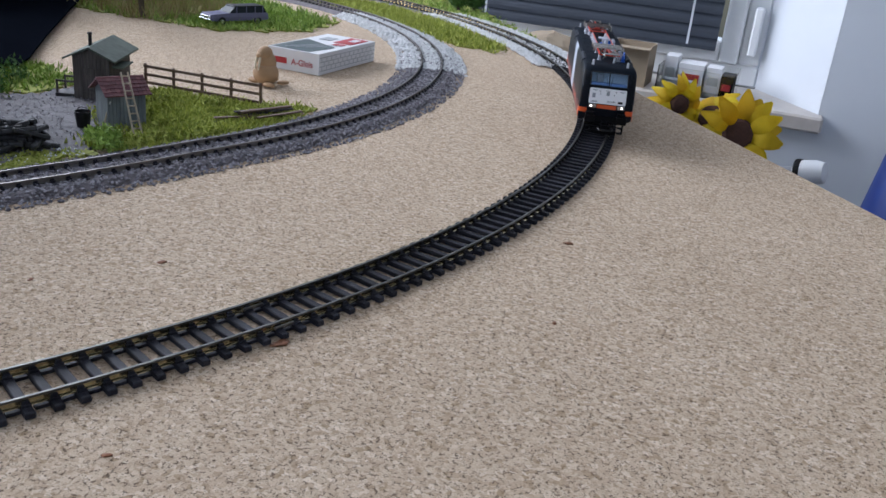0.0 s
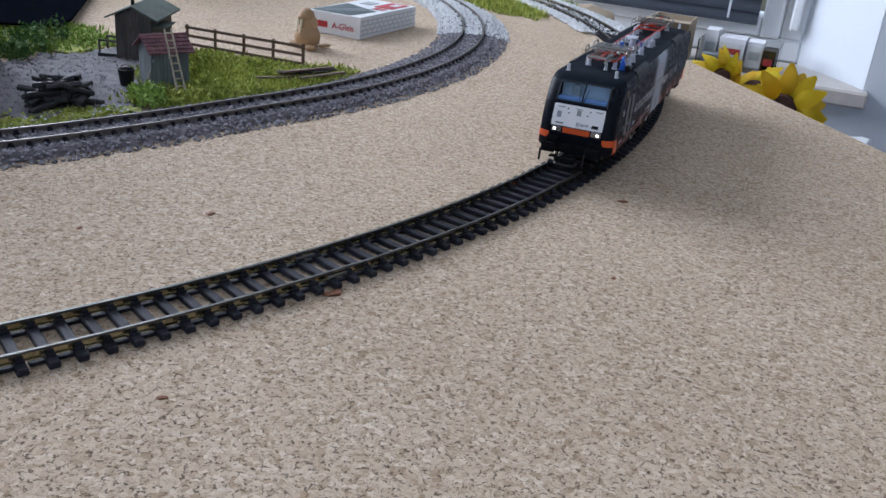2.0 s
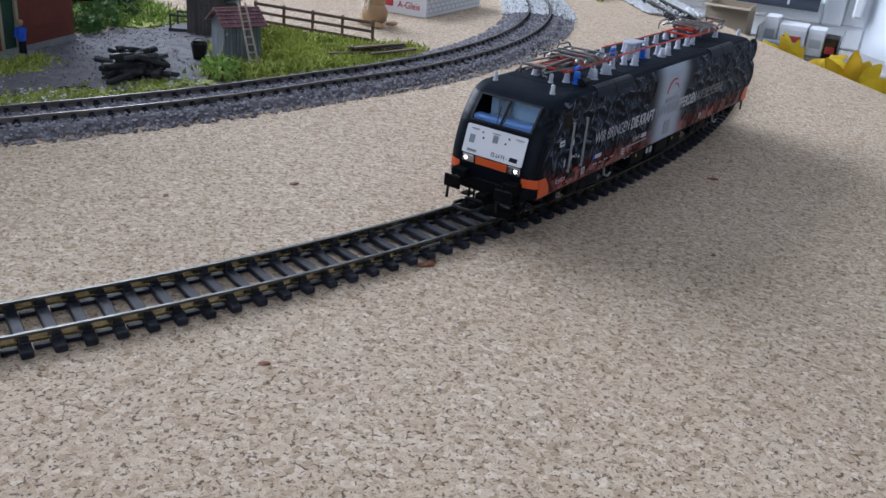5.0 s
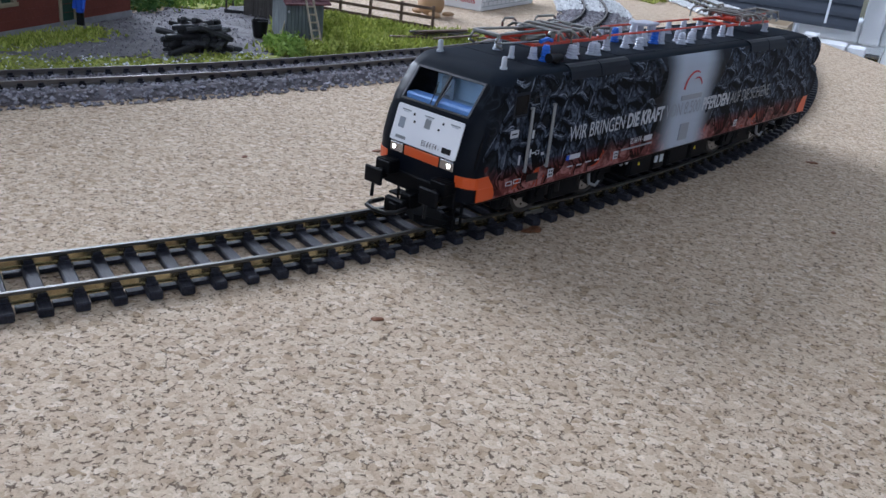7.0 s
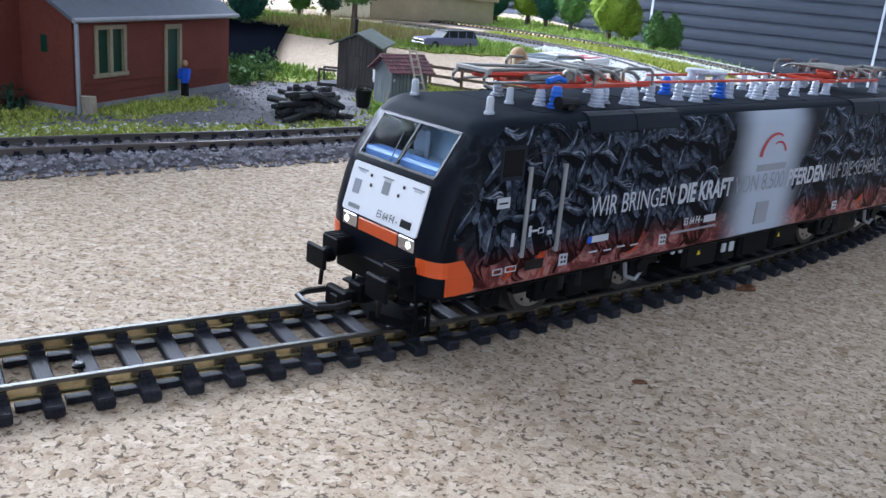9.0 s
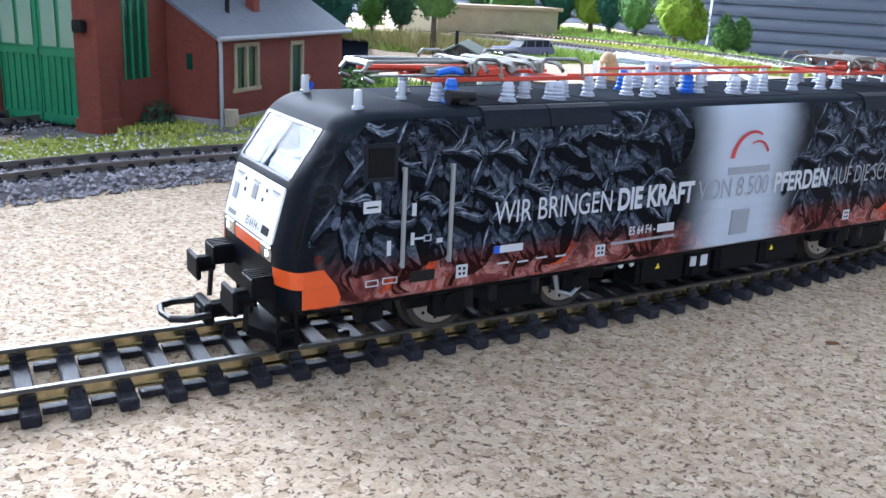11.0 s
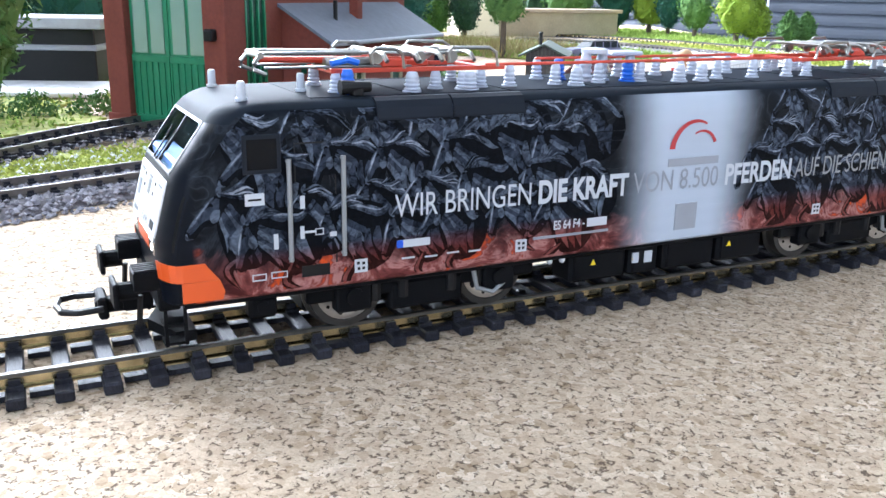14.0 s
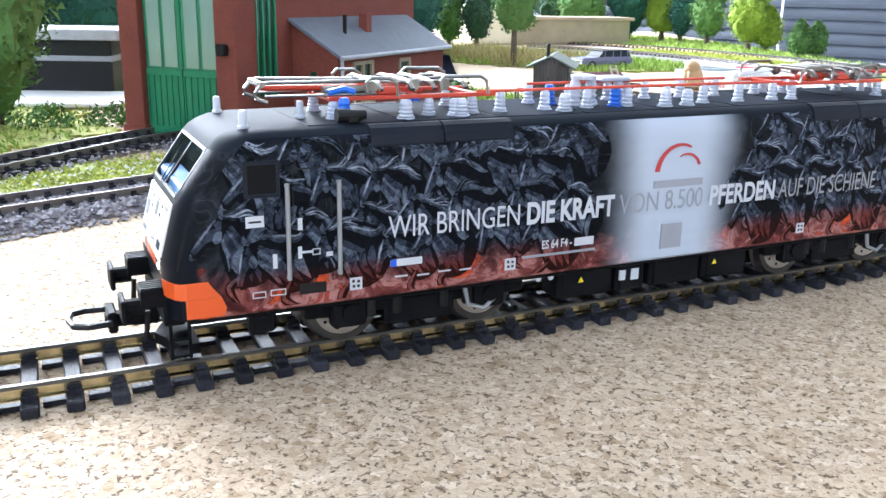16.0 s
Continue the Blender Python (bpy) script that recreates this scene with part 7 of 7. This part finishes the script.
# ---- the window and what stands before it ----
def window():
    w = thing("window_1", "white framed window with lowered dark slatted blind", "window", kind="structure")
    x0, x1, z0, z1, y = -2.0, 0.05, -0.217, 1.25, 1.80
    for nm, a in (("window_frame", (x0, x1, y, y + 0.07, z0 + 0.03, z0 + 0.075)), ("window_frame", (x0, x1, y, y + 0.07, z1 - 0.06, z1)), ("window_frame", (x1 - 0.045, x1, y, y + 0.07, z0 + 0.075, z1 - 0.06)), ("window_frame", (x0, x0 + 0.12, y, y + 0.07, z0 + 0.075, z1 - 0.06)),
                  ("sash", (x1 - 0.085, x1 - 0.046, y - 0.02, y + 0.05, z0 + 0.076, z1 - 0.061)), ("sash", (x0 + 0.121, x1 - 0.086, y - 0.02, y + 0.05, z0 + 0.076, z0 + 0.12))):
        bm = bmesh.new()
        box(bm, *a, None, 0.004)
        part(nm, bm, FRAME_WHITE, w)
    bm = bmesh.new()
    box(bm, x0 + 0.12, x1 - 0.086, y + 0.02, y + 0.026, z0 + 0.12, z1 - 0.06)
    g = part("pane", bm, PANE, w)
    g.visible_shadow = False
    bm = bmesh.new()
    box(bm, x0, 0.19, 1.585, y, z0, z0 + 0.03, None, 0.004)
    part("window_sill", bm, SILL, w, "pale stone window sill")
    bm = bmesh.new()
    box(bm, x1 - 0.03, x1 - 0.012, y - 0.03, y - 0.001, -0.12, -0.02, None, 0.004)
    part("handle", bm, FRAME_WHITE, w)
    me = None
    n = 46
    for i in range(n):
        bm = bmesh.new()
        if me is None:
            prof = [(-0.0140, -0.0010), (-0.007, 0.0010), (0.0, 0.0017), (0.007, 0.0010), (0.0140, -0.0010)]
            L = [bm.verts.new((x0 + 0.14, a, b)) for a, b in prof] + [bm.verts.new((x0 + 0.14, a, b - 0.0006)) for a, b in prof[::-1]]
            R_ = [bm.verts.new((x1 - 0.092, v.co.y, v.co.z)) for v in L]
            for k in range(10):
                bm.faces.new((L[k], L[(k + 1) % 10], R_[(k + 1) % 10], R_[k]))
            bm.faces.new(L[::-1]), bm.faces.new(R_)
            bmesh.ops.recalc_face_normals(bm, faces=bm.faces)
            s = part("slat", bm, SLAT, w, "dark grey blind slat")
            me = s.data
        else:
            bm.free()
            s = new("slat", me)
            s.parent = w
        s.matrix_basis = Matrix.Translation((0, y - 0.045, z0 + 0.115 + 0.0245 * i)) @ Matrix.Rotation(radians(70), 4, "X")
    for x in (-1.4, -0.55, -0.10):
        bm = bmesh.new()
        box(bm, x - 0.0022, x + 0.0022, y - 0.062, y - 0.060, z0 + 0.11, z1 - 0.07)
        part("ladder_tape", bm, TAPE, w, "pale blind tape")
    return w


PANE, _n1, _l1, _b1 = material("window_glass", 0.0)
_b1.inputs["Transmission Weight"].default_value = 1.0
_b1.inputs["Base Color"].default_value = (0.95, 0.97, 0.97, 1)
window()
window_light("daylight_blind_window", (-0.9, 1.95, 0.6), (-0.9, 0.0, 0.0), 1.9, 1.2, 21, (0.9, 0.95, 1.0))


def sunflower(x, y, z, size, tilt, turn, m_label):
    f = thing("sunflower", m_label, "artificial flower", Matrix.Translation((x, y, z)) @ Euler((radians(tilt), 0, radians(turn))).to_matrix().to_4x4(), "sunflowers by the window")
    bm = bmesh.new()
    lathe(bm, [(0.001, -0.006), (size * 0.34, -0.004), (size * 0.38, 0.004), (size * 0.3, 0.012), (size * 0.1, 0.015), (0.001, 0.0155)], 24)
    smooth(part("seed_disc", bm, SEED, f, "dark brown seed disc"))
    me = None
    for ring in range(2):
        for k in range(11):
            a = 2 * math.pi * (k + 0.5 * ring) / 11 + random.gauss(0, 0.07)
            bm = bmesh.new()
            rows = []
            for t in np.linspace(0, 1, 7):
                wd = size * 0.21 * math.sin(math.pi * min(0.97, 0.12 + 0.86 * t)) ** 0.8
                up = 0.012 * math.sin(2.2 * t) - 0.03 * t * t * (1 + 0.4 * ring) + random.gauss(0, 0.001)
                rr = size * (0.32 + 0.72 * t)
                rows.append([bm.verts.new((rr, s * wd, up - abs(s) * 0.004 * (1 - t) - 0.003 * ring)) for s in (-1, -0.4, 0.4, 1)])
            for p, q in zip(rows, rows[1:]):
                for i in range(3):
                    bm.faces.new((p[i], p[i + 1], q[i + 1], q[i]))
            bmesh.ops.solidify(bm, geom=bm.faces[:], thickness=0.0006)
            o = smooth(part("petal", bm, PETAL, f), 60)
            o.matrix_basis = Matrix.Rotation(a, 4, "Z") @ Matrix.Rotation(random.gauss(-0.1, 0.22), 4, "Y")
    bm = bmesh.new()
    pipe(bm, [(0, 0, -0.004), (0.0, -0.02, -0.03), (0.0, -0.12, -0.06), (0, -0.25, -0.07)], 0.004, 8)
    part("stem", bm, STEM, f, "green stem")
    for k in range(3):
        bm = bmesh.new()
        ball(bm, (0.03 * (k - 1), -0.05 - 0.03 * k, -0.035 - 0.01 * k), 0.034, (0.55, 1.0, 0.12), 2)
        part("leaf", bm, STEM, f)
    return f


sunflower(0.052, 1.40, -0.203, 0.072, 72, 12, "yellow artificial sunflower with brown centre below the sill")
sunflower(0.000, 1.43, -0.188, 0.058, 55, -25, "yellow artificial sunflower leaning by the window sill")
sunflower(-0.056, 1.40, -0.168, 0.046, 82, 30, "yellow artificial sunflower with upright petals by the sill")

bm = bmesh.new()
prism(bm, [(0.05, 1.80), (0.1795, 1.62), (0.1795, 1.80)], -0.187, 1.25)
bmesh.ops.recalc_face_normals(bm, faces=bm.faces)
tagged(part("window_reveal", bm, WALL_PAINT), "white splayed window reveal", "window reveal", kind="structure")

radiator = thing("radiator", "white radiator with thermostat knob under the sill", "radiator")
bm = bmesh.new()
box(bm, -1.6, 0.10, 1.535, 1.595, -0.70, -0.275, None, 0.006)
for i in range(56):
    x = -1.58 + 0.03 * i
    box(bm, x, x + 0.016, 1.528, 1.536, -0.68, -0.295, None, 0.002)
part("panel", bm, FRAME_WHITE, radiator)
bm = bmesh.new()
box(bm, -1.5, -1.45, 1.54, 1.60, -0.78, -0.70)
box(bm, 0.0, 0.05, 1.54, 1.60, -0.78, -0.70)
part("foot", bm, FRAME_WHITE, radiator)
bm = bmesh.new()
tube(bm, (0.10, 1.56, -0.30), (0.16, 1.55, -0.285), 0.009, 0.009, 12)
part("valve", bm, ZINC, radiator)
bm = bmesh.new()
lathe(bm, [(0.014, 0), (0.022, 0.006), (0.023, 0.04), (0.019, 0.056), (0.006, 0.06)], 20, Matrix.Translation((0.160, 1.545, -0.285)) @ Euler((0, radians(78), radians(-18))).to_matrix().to_4x4())
knob = smooth(part("thermostat_knob", bm, FRAME_WHITE, radiator, "white thermostat knob"))
bm = bmesh.new()
lathe(bm, [(0.0235, 0.004), (0.0242, 0.006), (0.0242, 0.013), (0.0235, 0.015)], 20, Matrix.Translation((0.160, 1.545, -0.285)) @ Euler((0, radians(78), radians(-18))).to_matrix().to_4x4())
part("black_ring", bm, BLACK, knob)

SILL_TOP = -0.187
crate = thing("cardboard_box", "open brown cardboard box on the window sill", "box", Matrix.Translation((-0.232, 1.60, SILL_TOP)))
for nm, a in (("base", (0, 0.08, 0, 0.09, 0, 0.002)), ("side", (0, 0.08, 0, 0.002, 0.002, 0.078)), ("side", (0, 0.08, 0.088, 0.09, 0.002, 0.078)), ("side", (0, 0.002, 0.002, 0.088, 0.002, 0.078)), ("side", (0.078, 0.08, 0.002, 0.088, 0.002, 0.078)), ("flap", (-0.004, 0.084, -0.028, 0.0, 0.0765, 0.0785))):
    bm = bmesh.new()
    box(bm, *a)
    part(nm, bm, CARDBOARD, crate)

tray = thing("plastic_tray", "clear plastic tray of small printed packets on the sill", "tray", Matrix.Translation((-0.130, 1.60, SILL_TOP)))
for nm, a in (("base", (0, 0.15, 0, 0.12, 0, 0.002)), ("side", (0, 0.15, 0, 0.0015, 0.002, 0.05)), ("side", (0, 0.15, 0.1185, 0.12, 0.002, 0.05)), ("side", (0, 0.0015, 0.0015, 0.1185, 0.002, 0.05)), ("side", (0.1485, 0.15, 0.0015, 0.1185, 0.002, 0.05))):
    bm = bmesh.new()
    box(bm, *a)
    part(nm, bm, PANE, tray)
for i, (x, y, w, d, h, mat) in enumerate(((0.004, 0.05, 0.026, 0.05, 0.062, WHITE_CARD), (0.034, 0.045, 0.05, 0.06, 0.052, WHITE_CARD), (0.088, 0.05, 0.03, 0.05, 0.05, WHITE_CARD), (0.12, 0.03, 0.024, 0.06, 0.04, BLACK), (0.01, 0.008, 0.06, 0.03, 0.022, PRINT_GREY))):
    pk = thing("packet", "small printed packet standing in the tray", "packet", Matrix.Translation((-0.130 + x, 1.60 + y, SILL_TOP + 0.002)), "packets in the tray")
    bm = bmesh.new()
    box(bm, 0, w, 0, d, 0, h, None, 0.0006)
    part("carton", bm, mat, pk)
    bm = bmesh.new()
    box(bm, w * 0.15, w * 0.85, -0.0006, 0.0, h * 0.3, h * 0.62)
    part("printed_field", bm, PRINT_RED if i % 2 else PRINT_GREY, pk)

bm = bmesh.new()
ball(bm, (0, 0, 0.03), 0.055, (1.25, 0.8, 0.85), 3)
for v in bm.verts:
    v.co += Vector([0.012 * noise.noise(v.co * 28 + Vector((k * 9, 0, 0))) for k in range(3)])
    v.co.z = max(v.co.z, 0.0)
ob = part("paper_bag", bm, CARDBOARD)
ob.matrix_basis = Matrix.Translation((-0.37, 1.66, SILL_TOP))
tagged(ob, "crumpled grey-brown paper bag on the window sill", "paper bag")

bm = bmesh.new()
lathe(bm, [(0.10, 0.0), (0.125, 0.02), (0.13, 0.46), (0.11, 0.64), (0.07, 0.70), (0.05, 0.71)], 20)
for v in bm.verts:
    v.co += Vector((0.02 * noise.noise(v.co * 9), 0.02 * noise.noise(v.co * 9 + Vector((5, 0, 0))), 0))
    v.co.z = max(v.co.z, 0.0)
ob = smooth(part("blue_bag", bm, BLUE_BAG), 60)
ob.matrix_basis = Matrix.Translation((0.375, 1.22, -0.78))
tagged(ob, "dark blue plastic bag standing on the floor", "bag")


# ---- what moves ----
STOPS = [(0.0, 0.5401), (0.5, 0.4808), (1.0, 0.4329), (1.5, 0.3971), (2.0, 0.3619), (2.5, 0.3317), (3.0, 0.3076), (5.5, 0.2214), (6.0, 0.2038), (6.5, 0.1873), (7.0, 0.1692), (7.5, 0.1524), (8.0, 0.1338), (8.5, 0.1169), (9.0, 0.0988), (9.5, 0.0819), (10.0, 0.0638), (12.5, -0.0182), (13.0, -0.0257), (13.5, -0.0291), (14.0, -0.0304), (16.0, -0.0304)]


def along(t):
    """Where the locomotive's middle stands on the track: a smooth curve through the stops that never turns back."""
    ts, ss = np.array(STOPS).T
    h, d = np.diff(ts), np.diff(ss) / np.diff(ts)
    m = np.r_[d[0], [0 if a * b <= 0 else 2 * a * b / (a + b) for a, b in zip(d, d[1:])], d[-1]]
    k = min(max(int(np.searchsorted(ts, t, "right")) - 1, 0), len(h) - 1)
    u = (t - ts[k]) / h[k]
    return float(ss[k] * (1 + 2 * u) * (1 - u) ** 2 + h[k] * m[k] * u * (1 - u) ** 2 + ss[k + 1] * u * u * (3 - 2 * u) + h[k] * m[k + 1] * u * u * (u - 1))


def loco_pose(s):
    """The body rides on its two bogie pivots."""
    s += 0.003
    a, b = main_line(s - 0.0595), main_line(s + 0.0595)
    f, mid = (a - b).normalized(), (a + b) / 2
    return Matrix.Translation((mid.x, mid.y, RAIL_TOP)) @ Matrix.Rotation(math.atan2(f.y, f.x), 4, "Z")


def motions():
    times = [i / 10 for i in range(161)]
    walk(loco, [(t, loco_pose(along(t))) for t in times])
    fine = [i / 15 for i in range(241)]
    for w, x in zip(wheels, (7.2, 4.2, -4.2, -7.2)):
        walk(w, [(t, Matrix.Translation((x * C, 0, 0.72 * C)) @ Matrix.Rotation((STOPS[0][1] - along(t)) / (0.72 * C), 4, "Y")) for t in fine])


motions()
